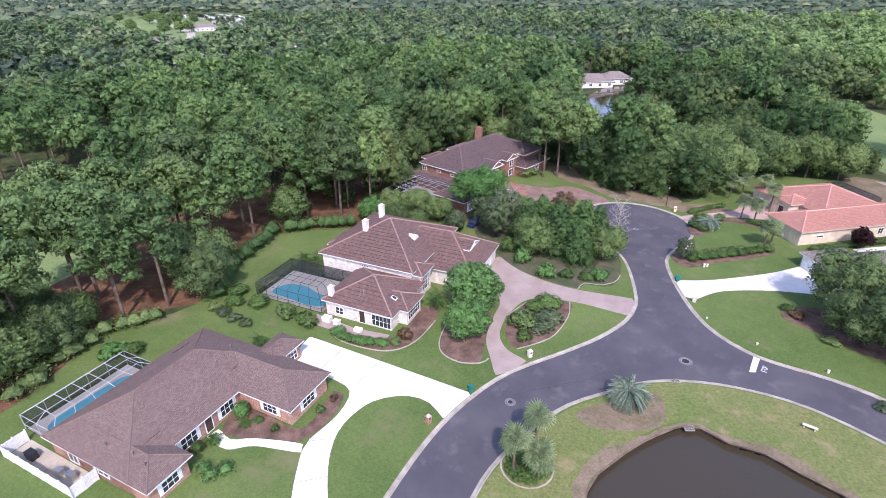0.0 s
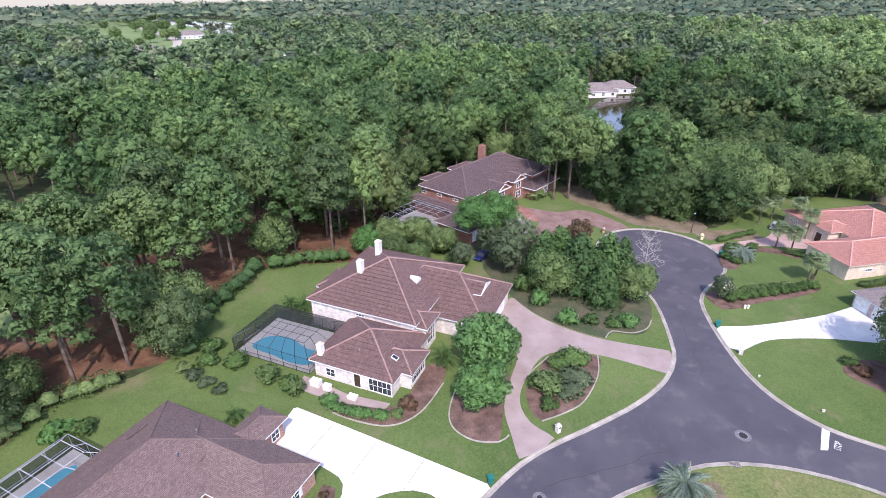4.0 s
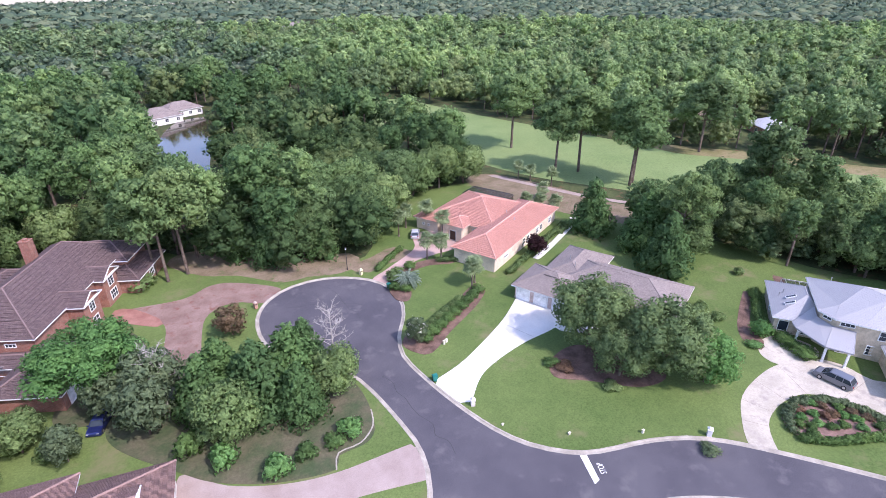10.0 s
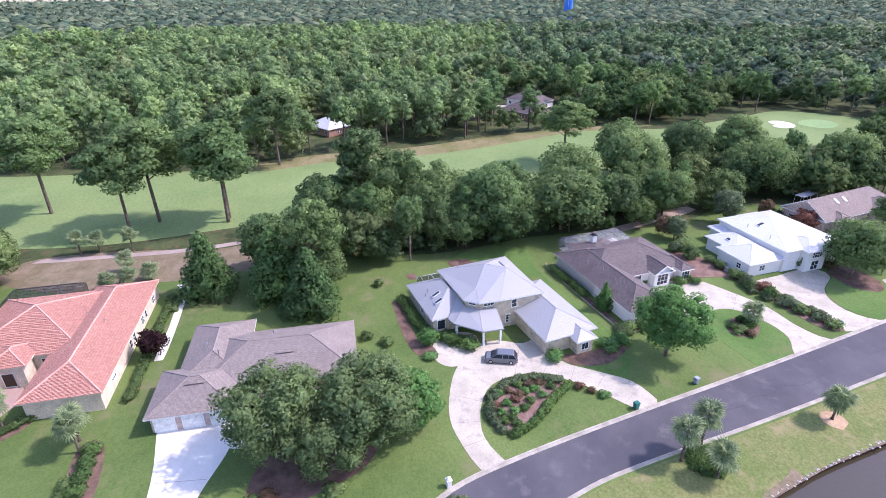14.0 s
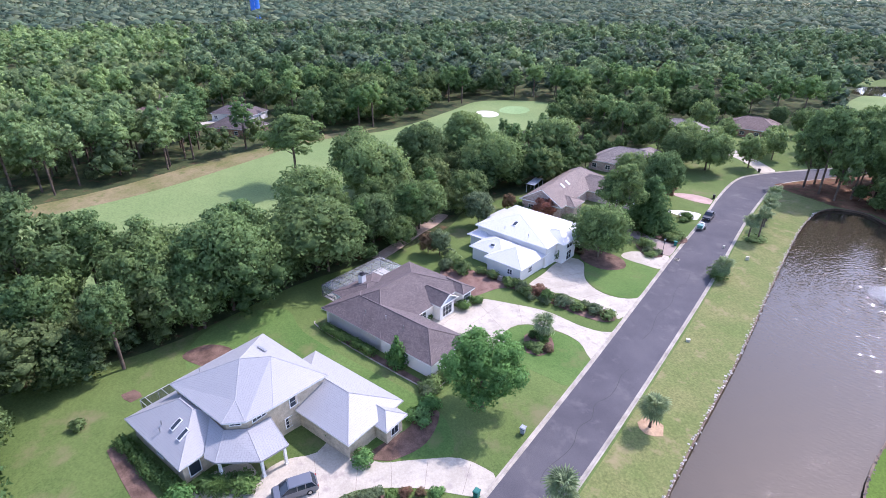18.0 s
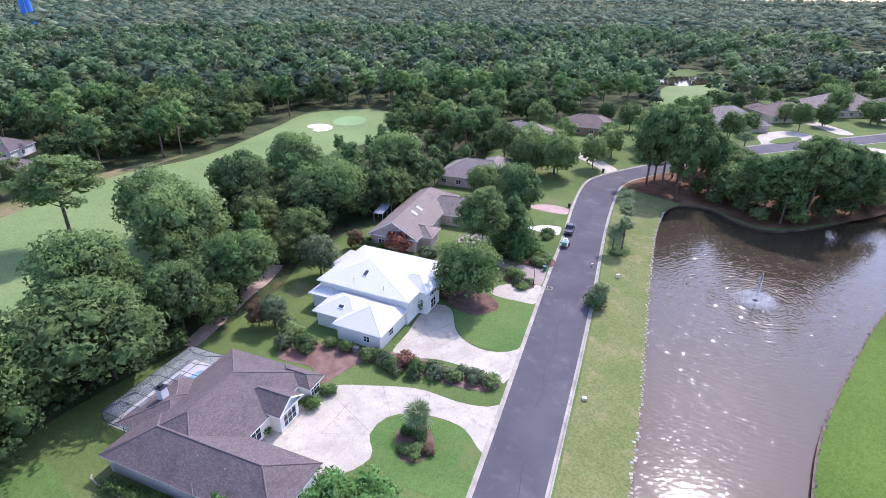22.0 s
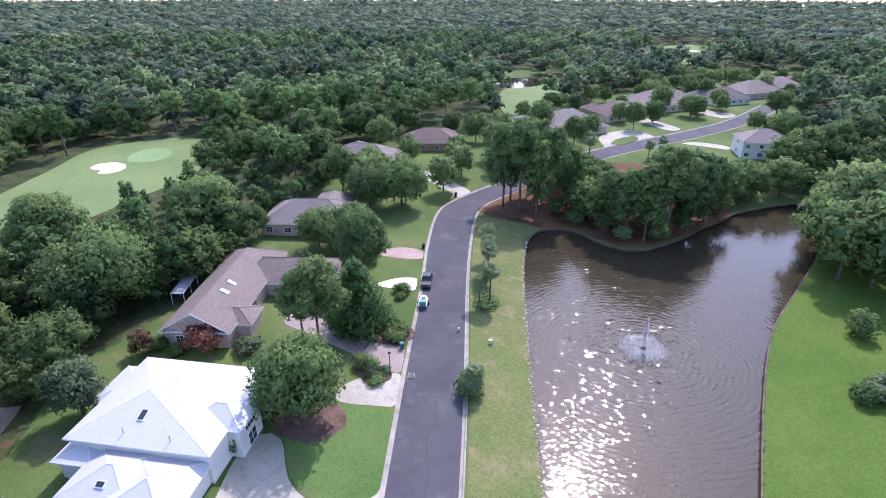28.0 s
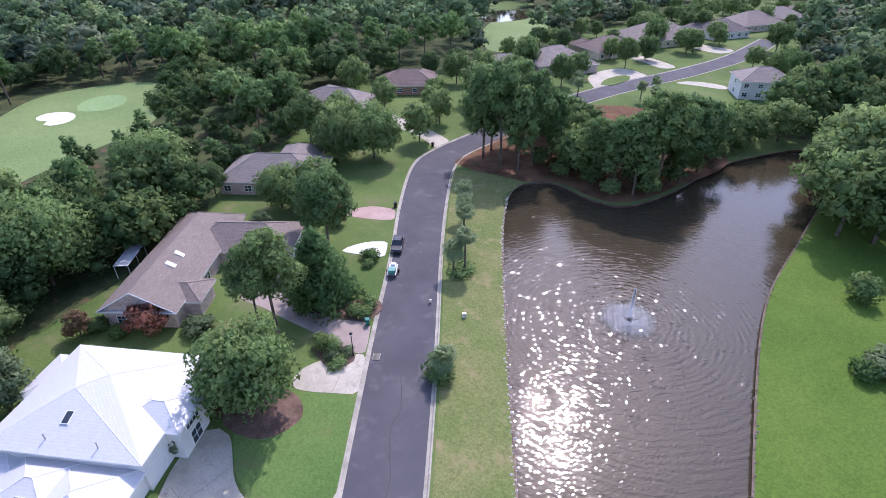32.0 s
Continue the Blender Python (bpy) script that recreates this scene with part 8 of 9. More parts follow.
def vehicle(name, x, y, heading, L, W, H, lower, cabin, colour, label):
    """A car from the side outlines of its body and cabin; it faces its own +x."""
    e = thing(name, pose(x, y, 0.02 if name != "minivan" else 0.13, 0, 0, heading), label, "car")

    def loft(outline, widths, material, pname):
        """The outline repeated across the car, pinched in towards the sides."""
        bm = bmesh.new()
        mx, mz = sum(p[0] for p in outline) / len(outline), sum(p[1] for p in outline) / len(outline)
        z0, z1 = min(p[1] for p in outline), max(p[1] for p in outline)
        rows = []
        for side, pinch in ((-1, 0.93), (-0.9, 1.0), (0.9, 1.0), (1, 0.93)):
            row = []
            for px, pz in outline:
                k = (pz - z0) / max(0.01, z1 - z0)
                row.append(bm.verts.new((mx + (px - mx) * pinch, side * (widths[0] + (widths[1] - widths[0]) * k), mz + (pz - mz) * pinch)))
            rows.append(row)
        n = len(outline)
        for a, b in zip(rows, rows[1:]):
            for i in range(n):
                j = (i + 1) % n
                bm.faces.new((a[i], a[j], b[j], b[i]))
        bm.faces.new(rows[0])
        bm.faces.new(rows[-1][::-1])
        bmesh.ops.recalc_face_normals(bm, faces=bm.faces)
        return part(pname, bm, material, e)

    loft(lower, (W / 2, W / 2 - 0.05), colour, "body")
    zc = [z for _, z in cabin]
    lo, hi = min(zc), max(zc)
    loft(cabin, (W / 2 - 0.06, W / 2 - 0.22), GLASS, "window_band")
    top = [p for p in cabin if p[1] > hi - 0.12]
    x0, x1 = min(p[0] for p in top), max(p[0] for p in top)
    front, rear = max(cabin), min(cabin)
    loft([(x0 - 0.08, hi - 0.05), (x1 + 0.1, hi - 0.05), (x1 - 0.05, hi + 0.05), ((x0 + x1) / 2, hi + 0.08), (x0 + 0.05, hi + 0.05)], (W / 2 - 0.19, W / 2 - 0.26), colour, "roof_panel")
    for k, (bx, tx) in enumerate(((front[0], x1), (x0 + (x1 - x0) * 0.68, x0 + (x1 - x0) * 0.66), (x0 + (x1 - x0) * 0.3, x0 + (x1 - x0) * 0.3), (rear[0] + 0.06, x0))):
        for s in (-1, 1):
            bm = bmesh.new()
            rod(bm, (bx, s * (W / 2 - 0.07), lo), (tx, s * (W / 2 - 0.21), hi), 0.05 if k else 0.04, n=5)
            part("pillar", bm, colour, e)
    for px in (L * 0.31, -L * 0.3):
        for s in (-1, 1):
            bm = bmesh.new()
            rod(bm, (px, s * (W / 2 - 0.24), 0.34), (px, s * (W / 2 + 0.01), 0.34), 0.34, n=16)
            t = part("wheel", bm, TYRE, e)
            bm = bmesh.new()
            rod(bm, (px, s * (W / 2 - 0.02), 0.34), (px, s * (W / 2 + 0.025), 0.34), 0.21, n=12)
            part("rim", bm, RIM, t)
    for s in (-1, 1):
        bm = bmesh.new()
        box(bm, L / 2 - 0.16, L / 2 - 0.02, s * (W / 2 - 0.3) - 0.16, s * (W / 2 - 0.3) + 0.16, 0.58, 0.74)
        part("headlight", bm, LAMP_CLEAR, e)
        bm = bmesh.new()
        box(bm, -L / 2 - 0.01, -L / 2 + 0.1, s * (W / 2 - 0.2) - 0.1, s * (W / 2 - 0.2) + 0.1, 0.75, 1.0)
        part("tail_light", bm, LAMP_RED, e)
        bm = bmesh.new()
        box(bm, L * 0.2, L * 0.2 + 0.16, s * (W / 2 + 0.06) - 0.09, s * (W / 2 + 0.06) + 0.09, 0.95, 1.1)
        part("mirror", bm, colour, e)
    if name == "pickup_truck":
        bm = bmesh.new()
        box(bm, -L / 2 + 0.2, cabin[-1][0] - 0.12, -W / 2 + 0.2, W / 2 - 0.2, 1.06, 1.13)
        part("cargo_bed", bm, BLACK, e)
    return e


def low_body(L, hood, belt, nose=0.55):
    return [(-L / 2, 0.45), (-L / 2 + 0.12, 0.27), (L / 2 - 0.15, 0.27), (L / 2, 0.45), (L / 2 - 0.02, nose + 0.15), (L / 2 - 0.25, hood), (L * 0.18, belt), (-L / 2 + 0.15, belt), (-L / 2, belt - 0.15)]


vehicle("minivan", 49.9, -3.9, 98, 5.1, 1.95, 1.75, low_body(5.1, 0.95, 1.08), [(1.62, 1.03), (0.62, 1.66), (-1.9, 1.7), (-2.42, 1.05)], paint("grey_paint", (0.16, 0.17, 0.19)), "dark grey minivan parked on the concrete drive")
vehicle("pickup_truck", 106.2, -105.2, 127, 5.4, 1.95, 1.8, low_body(5.4, 1.0, 1.12), [(1.1, 1.1), (0.5, 1.78), (-0.9, 1.78), (-1.1, 1.1)], paint("black_paint", (0.012, 0.013, 0.016)), "black pickup truck parked at the kerb")
vehicle("car", 19.9, 71, 60, 4.6, 1.85, 1.55, low_body(4.6, 0.88, 0.98), [(1.2, 0.96), (0.4, 1.45), (-1.2, 1.5), (-2.0, 0.98)], paint("silver_paint", (0.55, 0.56, 0.58)), "silver car parked beside the rose forecourt")
vehicle("car", -42.6, 39, -110, 4.7, 1.85, 1.45, low_body(4.7, 0.85, 0.95), [(1.1, 0.93), (0.35, 1.4), (-1.0, 1.42), (-1.9, 0.95)], paint("blue_paint", (0.02, 0.03, 0.12)), "dark blue car half hidden by trees")

# A small utility trailer with tools behind the pickup
e = thing("trailer", pose(101.2, -98.9, 0.01, 0, 0, 127), "open utility trailer loaded with white and green gear", "trailer")
bm = bmesh.new()
box(bm, -1.7, 1.5, -0.85, 0.85, 0.5, 0.62)
part("trailer_floor", bm, GREY_METAL, e)
for y0 in (-0.85, 0.8):
    bm = bmesh.new()
    box(bm, -1.7, 1.5, y0, y0 + 0.05, 0.62, 0.95)
    part("side_rail", bm, DARK, e)
for s in (-1, 1):
    bm = bmesh.new()
    rod(bm, (-0.2, s * 0.88, 0.32), (-0.2, s * 1.08, 0.32), 0.32, n=14)
    part("wheel", bm, TYRE, e)
bm = bmesh.new()
box(bm, 0.3, 1.3, -0.6, 0.6, 0.64, 1.35)
part("tool_box", bm, plain("teal_plastic", (0.1, 0.3, 0.26), 0.5), e)
bm = bmesh.new()
box(bm, -1.5, -0.1, -0.5, 0.5, 0.64, 1.05)
box(bm, -1.2, -0.5, -0.35, 0.35, 1.05, 1.4)
part("machine", bm, plain("white_plastic", (0.7, 0.7, 0.7), 0.4), e)
bm = bmesh.new()
rod(bm, (1.5, 0, 0.5), (2.6, 0, 0.45), 0.05, n=6)
part("tow_bar", bm, DARK, e)

# ---- street furniture ----
def wheelie_bin(x, y, turn, material, label):
    e = thing("wheelie_bin", pose(x, y, 0.1, 0, 0, turn), label, "bin")
    bm = bmesh.new()
    lo, hi = [(-0.24, -0.26), (0.24, -0.26), (0.24, 0.26), (-0.24, 0.26)], [(-0.31, -0.36), (0.31, -0.36), (0.31, 0.36), (-0.31, 0.36)]
    a, b = [bm.verts.new((p[0], p[1], 0.06)) for p in lo], [bm.verts.new((p[0], p[1], 1.0)) for p in hi]
    for i in range(4):
        bm.faces.new((a[i], a[(i + 1) % 4], b[(i + 1) % 4], b[i]))
    bm.faces.new(b), bm.faces.new(a[::-1])
    part("body", bm, material, e)
    bm = bmesh.new()
    box(bm, -0.35, 0.35, -0.4, 0.38, 1.0, 1.06)
    box(bm, -0.3, 0.3, -0.3, 0.3, 1.06, 1.12)
    part("lid", bm, material, e)
    bm = bmesh.new()
    rod(bm, (-0.3, 0.42, 0.95), (0.3, 0.42, 0.95), 0.025, n=6)
    part("handle", bm, BLACK, e)
    for s in (-0.28, 0.24):
        bm = bmesh.new()
        rod(bm, (s, 0.26, 0.13), (s + 0.05, 0.26, 0.13), 0.13, n=10)
        part("wheel", bm, BLACK, e)


for x, y, t, m, lab in ((-30.7, -15.3, 30, GREEN_BIN, "green wheeled rubbish bin at the kerb"), (-0.2, 24.9, 80, GREEN_BIN, "green wheeled rubbish bin beside a white drive"), (4.9, 52.4, 10, GREEN_BIN, "green wheeled rubbish bin by the turning place"), (44, -23.6, 40, GREEN_BIN, "green wheeled rubbish bin at the kerb"),
                        (94.6, -87, 50, GREEN_BIN, "green wheeled rubbish bin at the kerb"), (117.4, -116, 50, BLACK, "black wheeled rubbish bin at the kerb"), (133.4, -146, 20, BLACK, "black wheeled rubbish bin at the kerb"), (51.6, -32.4, 40, plain("grey_plastic", (0.3, 0.33, 0.36), 0.5), "grey box-shaped bin at the kerb")):
    wheelie_bin(x, y, t, m, lab)


def mailbox(x, y, turn, material, label):
    e = thing("mailbox", pose(x, y, 0.1, 0, 0, turn), label, "mailbox")
    bm = bmesh.new()
    box(bm, -0.28, 0.28, -0.28, 0.28, 0, 1.05)
    box(bm, -0.34, 0.34, -0.34, 0.34, 1.05, 1.13)
    part("pillar", bm, material, e)
    bm = bmesh.new()
    lathe(bm, [(0.3, 0), (0.26, 0.16), (0.12, 0.28), (0.02, 0.32)], 12, (0, 0, 1.13))
    part("rounded_top", bm, material, e)
    bm = bmesh.new()
    box(bm, -0.12, 0.12, -0.31, -0.28, 0.72, 0.96)
    part("letter_door", bm, DARK, e)


for x, y, t, m, lab in ((-23.9, -5.4, 45, STONE_W, "pale stone mailbox pillar on the lawn"), (1.9, 17.9, 70, STONE_W, "pale stone mailbox pillar at the kerb"), (2.3, 60, 20, plain("cream_stone", (0.7, 0.6, 0.35), 0.8), "cream stone mailbox with a rounded top"), (25.2, -1.7, 40, STUCCO_W, "white mailbox with a round top among flowers"), (-34.6, -22.4, 60, BRICK_RED, "red brick mailbox pillar on the lawn"), (73, -58.4, 50, STUCCO_W, "white mailbox beside the driveway"), (-18.6, 57.8, 20, BRICK_RED, "low red brick mailbox by the turning place")):
    mailbox(x, y, t, m, lab)


def utility_box(x, y, w, h, turn, material, label):
    e = thing("utility_box", pose(x, y, 0.1, 0, 0, turn), label, "utility box")
    bm = bmesh.new()
    box(bm, -w / 2, w / 2, -w / 3, w / 3, 0, h)
    part("cabinet", bm, material, e)
    bm = bmesh.new()
    box(bm, -w / 2 - 0.03, w / 2 + 0.03, -w / 3 - 0.03, w / 3 + 0.03, h, h + 0.06)
    part("lid", bm, material, e)


BEIGE = plain("beige_plastic", (0.6, 0.56, 0.45), 0.6)
for x, y, w, h, t in ((63.2, -66.2, 0.6, 0.4, 50), (84.8, -97.4, 0.6, 0.7, 50), (5.3, 31.9, 0.35, 0.7, 10), (5.9, 32.2, 0.35, 0.6, 10), (18.2, 2.8, 0.3, 0.5, 0), (3.3, 12.8, 0.25, 0.25, 0), (9.8, 7.3, 0.3, 0.3, 0), (91, -96.8, 0.35, 0.5, 40)):
    utility_box(x, y, w, h, t, BEIGE, "small beige utility box on the grass")

e = thing("bench", pose(12.3, -10.1, 0.12, 0, 0, -20), "pale wooden bench slab on short legs by the lake", "bench")
bm = bmesh.new()
box(bm, -0.85, 0.85, -0.22, 0.22, 0.4, 0.48)
part("seat", bm, BEIGE, e)
for s in (-0.6, 0.6):
    bm = bmesh.new()
    box(bm, s - 0.06, s + 0.06, -0.18, 0.18, 0, 0.4)
    part("leg", bm, BEIGE, e)


def lamp_post(x, y, h, label):
    e = thing("street_lamp", Matrix.Translation((x, y, 0.1)), label, "street lamp")
    bm = bmesh.new()
    lathe(bm, [(0.14, 0), (0.12, 0.5), (0.07, 0.6), (0.055, h - 0.5)], 10)
    part("pole", bm, DARK, e)
    bm = bmesh.new()
    lathe(bm, [(0.1, 0), (0.17, 0.1), (0.2, 0.4)], 8, (0, 0, h - 0.5))
    part("lantern", bm, LAMP_CLEAR, e)
    bm = bmesh.new()
    lathe(bm, [(0.26, 0), (0.1, 0.16), (0.02, 0.26)], 8, (0, 0, h - 0.1))
    part("lantern_cap", bm, DARK, e)


lamp_post(91.3, -81.3, 4.0, "dark street lamp beside the driveway")
lamp_post(0.6, 63.2, 5.0, "dark street lamp by the turning place")

# Road fittings and markings
IRON = plain("cast_iron", (0.05, 0.045, 0.042), 0.7, 0.4)
LINE = surface("road_paint", (0.62, 0.62, 0.6), (0.75, 0.75, 0.73), 1.5, 6.0)
for x, y, r in ((-1.3, 0.1, 0.62), (-25.1, -15.7, 0.42), (40.6, -30.4, 0.42), (-7, 47, 0.36)):
    bm = bmesh.new()
    lathe(bm, [(r + 0.35, 0.004), (r + 0.33, 0.012)], 24, (x, y, 0))
    tagged(link("manhole_collar", bm, surface("patched_asphalt", (0.15, 0.145, 0.14), (0.2, 0.19, 0.185), 1.0, 6.0)), "ring of patched asphalt round a manhole", "manhole", kind="structure")
    e = thing("manhole_cover", Matrix.Translation((x, y, 0.012)), "round cast iron manhole cover in the road", "manhole cover")
    bm = bmesh.new()
    lathe(bm, [(r, 0), (r, 0.01), (r - 0.06, 0.014)], 24)
    part("frame_ring", bm, GREY_METAL, e)
    bm = bmesh.new()
    lathe(bm, [(r - 0.07, 0.008), (r - 0.08, 0.02)], 24)
    part("lid", bm, IRON, e)
for x, y, t in ((-3.2, -5.2, 20), (81.6, -87, 127), (88.8, -83.2, 127), (-2.4, -14.1, 15)):
    e = thing("storm_drain", pose(x, y, 0.03, 0, 0, t), "iron storm drain grate with a concrete collar", "drain")
    bm = bmesh.new()
    box(bm, -0.62, 0.62, -0.5, 0.5, 0, 0.09)
    part("collar", bm, CONCRETE, e)
    bm = bmesh.new()
    for k in range(9):
        box(bm, -0.55 + k * 0.125, -0.5 + k * 0.125, -0.42, 0.42, 0.09, 0.11)
    part("grate", bm, IRON, e)
SEAM = plain("tar_seam", (0.03, 0.03, 0.034), 0.6)
seam_rng = random.Random(4)
for a, b, bends in (((-14, 56), (-2, 50), 9), ((-5, 58.5), (-3.5, 44), 8), ((-16, 47), (-8, 43.5), 6), ((-6.4, 30), (-4.2, 12), 9), ((-24, -14), (-10, -4.6), 8), ((44, -31), (60, -53), 10), ((66, -60), (84, -83), 10)):
    a, b = Vector(a), Vector(b)
    line = spline([a.lerp(b, k / bends) + Vector((seam_rng.uniform(-0.5, 0.5), seam_rng.uniform(-0.5, 0.5))) for k in range(bends + 1)], False, 0.5)
    bm = bmesh.new()
    sweep(bm, line, [(-0.035, 0.005), (0.0, 0.008), (0.035, 0.005)])
    tagged(link("tar_seam", bm, SEAM), "thin dark tar-filled crack in the asphalt", "road crack", kind="structure")
bm = bmesh.new()
face(bm, [(7.3, 0.0, 0.006), (8.2, 0.2, 0.006), (9.6, 4.0, 0.006), (8.7, 4.1, 0.006)])
tagged(link("stop_line", bm, LINE), "wide white stop line across the lane", "road marking", kind="structure")
txt = bpy.data.curves.new("stop_word", "FONT")
txt.body, txt.size, txt.extrude, txt.align_x, txt.align_y = "STOP", 0.68, 0.002, "CENTER", "CENTER"
txt.materials.append(LINE)
ob = new("stop_word", txt)
ob.matrix_world = pose(9.65, 1.3, 0.008, 0, 0, 68) @ Matrix.Diagonal((1.0, 1.6, 1, 1))
tagged(ob, "white painted word STOP on the asphalt", "road marking", kind="structure")

# ---- the fountain ----
SPRAY, _sn, _sl, _sb = shader("white_spray", 0.3)
_sb.inputs["Base Color"].default_value = (0.92, 0.93, 0.94, 1)
_st, _sm = _sn.new("ShaderNodeBsdfTranslucent"), _sn.new("ShaderNodeMixShader")
_st.inputs["Color"].default_value = (0.95, 0.95, 0.95, 1)
_sm.inputs[0].default_value = 0.7
_sl.new(_sb.outputs[0], _sm.inputs[1])
_sl.new(_st.outputs[0], _sm.inputs[2])
_sl.new(_sm.outputs[0], _sn["Material Output"].inputs["Surface"])
e = thing("fountain", Matrix.Translation((*FOUNTAIN, -0.55)), "lake fountain throwing a thin white jet and spray", "fountain")
bm = bmesh.new()
lathe(bm, [(0.7, -0.1), (0.75, 0.08), (0.3, 0.18), (0.12, 0.4)], 14)
part("float", bm, DARK, e)
g = np.random.default_rng(77)
up = g.uniform(0, 1, 1300) ** 0.7
jet = np.stack([g.normal(size=1300) * (0.05 + 0.12 * (1 - up)), g.normal(size=1300) * (0.05 + 0.12 * (1 - up)), 0.3 + 5.6 * up], 1)
a, q = g.uniform(0, math.tau, 5200), g.uniform(0, 1, 5200)
r = 3.6 * q**0.62 * g.normal(1.0, 0.16, 5200)
fall = np.stack([r * np.cos(a), r * np.sin(a), 0.9 * np.sin(np.pi * np.clip(q, 0, 1)) * g.uniform(0.0, 1.0, 5200) ** 1.5], 1)
fall[:, 2] = np.maximum(fall[:, 2], 0.05)
for nm, pts, s in (("jet", jet, 0.06), ("spray", fall, 0.055)):
    tet = np.array([(1, 1, 1), (-1, -1, 1), (-1, 1, -1), (1, -1, -1)]) * 0.7
    V = (pts[:, None, :] + tet[None] * (s * g.uniform(0.5, 1.4, (len(pts), 1, 1)))).reshape(-1, 3)
    F = (np.arange(len(pts))[:, None, None] * 4 + np.array([(0, 1, 2), (0, 2, 3), (0, 3, 1), (1, 3, 2)])[None]).reshape(-1, 3)
    ob = new(nm, raw_mesh(nm, V, np.zeros((0, 4), int), F, SPRAY))
    ob.parent = e
    ob["kind"] = "stuff"

# A pale patio roof behind the gabled house
e = thing("patio_cover", pose(134.9, -70.6, 0.1, 0, 0, -45.6), "pale flat patio cover on thin posts", "patio cover")
bm = bmesh.new()
box(bm, -1.6, 5.2, -0.9, 1.5, 2.42, 2.52)
part("panel", bm, PALE_METAL, e)
for u in (-1.5, 1.8, 5.1):
    for v in (-0.8, 1.4):
        bm = bmesh.new()
        rod(bm, (u, v, 0), (u, v, 2.42), 0.05, n=6)
        part("post", bm, WHITE, e)
for k in range(5):
    bm = bmesh.new()
    box(bm, -1.2 + k * 1.5, -1.12 + k * 1.5, -0.9, 1.5, 2.52, 2.56)
    part("rib", bm, PALE_METAL, e)

# ---- fenced yard of the brick house ----
e = thing("white_fence", pose(A0[0], A0[1], 0.1, 0, 0, -10), "white vinyl privacy fence round a service yard", "fence")
for k, (a, b) in enumerate((((-4.2, 0.2), (-4.2, -2.6)), ((-4.2, -2.6), (9.0, -2.6)), ((9.0, -2.6), (9.0, 0.3)))):
    a, b = Vector(a), Vector(b)
    n = max(1, round((b - a).length / 1.8))
    for i in range(n + 1):
        p = a.lerp(b, i / n)
        bm = bmesh.new()
        box(bm, p.x - 0.07, p.x + 0.07, p.y - 0.07, p.y + 0.07, 0, 1.95)
        part("post", bm, WHITE, e)
        if i < n:
            q = a.lerp(b, (i + 1) / n)
            bm = bmesh.new()
            rx, ry = (0.03, 0) if abs(q.y - p.y) > abs(q.x - p.x) else (0, 0.03)
            box(bm, min(p.x, q.x) - rx, max(p.x, q.x) + rx, min(p.y, q.y) - ry, max(p.y, q.y) + ry, 0.08, 1.8)
            part("panel", bm, WHITE, e)
m = pose(A0[0], A0[1], 0, 0, 0, -10)
yard = [m @ Vector((u, v, 0)) for u, v in ((-4.1, 0.4), (-4.1, -2.5), (8.9, -2.5), (8.9, 0.4))]
patch("yard_slab", [(p.x, p.y) for p in yard], 0.14, DRIVE_GREY, "concrete slab of the service yard", "slab", smooth=False)
for u, v, w, h, mat_, lab in ((-1, -1.2, 1.3, 1.0, DARK, "covered dark grill on the yard slab"), (4.4, -1.2, 1.0, 0.9, GREY_METAL, "grey air conditioner on the yard slab"), (6.2, -1.0, 1.0, 0.9, GREY_METAL, "grey air conditioner on the yard slab")):
    p = m @ Vector((u, v, 0))
    utility_box(p.x, p.y, w, h, -10, mat_, lab)
for x, y, lab in ((89.9, -43.8, "grey air conditioner beside the white house"), (91.4, -42.8, "grey air conditioner beside the white house")):
    utility_box(x, y, 0.9, 0.9, 33, GREY_METAL, lab)
# Patio of the stone house
patch("patio", [(-60.2, -4), (-52.5, -6), (-46.2, -6.2), (-46.4, -7.4), (-53.4, -7.9), (-58.5, -7), (-60.2, -5.8)], 0.17, PAVER, "tan paved patio beside the stone house", "patio", smooth=False)
for x, y, w, h, lab in ((-57.6, -5.4, 1.5, 0.9, "white covered grill on the patio"), (-55.6, -5.9, 1.1, 0.9, "white garden chair pile on the patio"), (-51.5, -6.6, 1.3, 0.5, "low white stone patio table")):
    utility_box(x, y, w, h, -8, STUCCO_W, lab)

# ---- houses further off ----
def far_house(x, y, angle, w, d, wing, wall, roof, label, z=3.1, pitch=0.52):
    blocks = [(-w / 2, w / 2, -d / 2, d / 2, 0, z, pitch, "hh", "")]
    if wing:
        blocks.append((wing[0], wing[1], wing[2], wing[3], 0, z, pitch, "hh", ""))
    h = house(label, (x, y), angle, blocks, wall, roof, WHITE, rows=0.6, lift=0.02, over=0.5)
    for k in range(max(2, int(w / 4))):
        u = -w / 2 + (k + 0.5) * w / max(2, int(w / 4))
        for side, v in ((-90, -d / 2 + 0.5), (90, d / 2 - 0.5)):
            opening(h, u, v, side, 0.8, 1.6, 1.4)
            if z > 4.5:
                opening(h, u, v, side, 3.6, 1.4, 1.3)
    for side, u in ((180, -w / 2 + 0.5), (0, w / 2 - 0.5)):
        opening(h, u, 0, side, 0.8, 1.6, 1.4)
        if z > 4.5:
            opening(h, u, 0, side, 3.6, 1.4, 1.3)
    return h


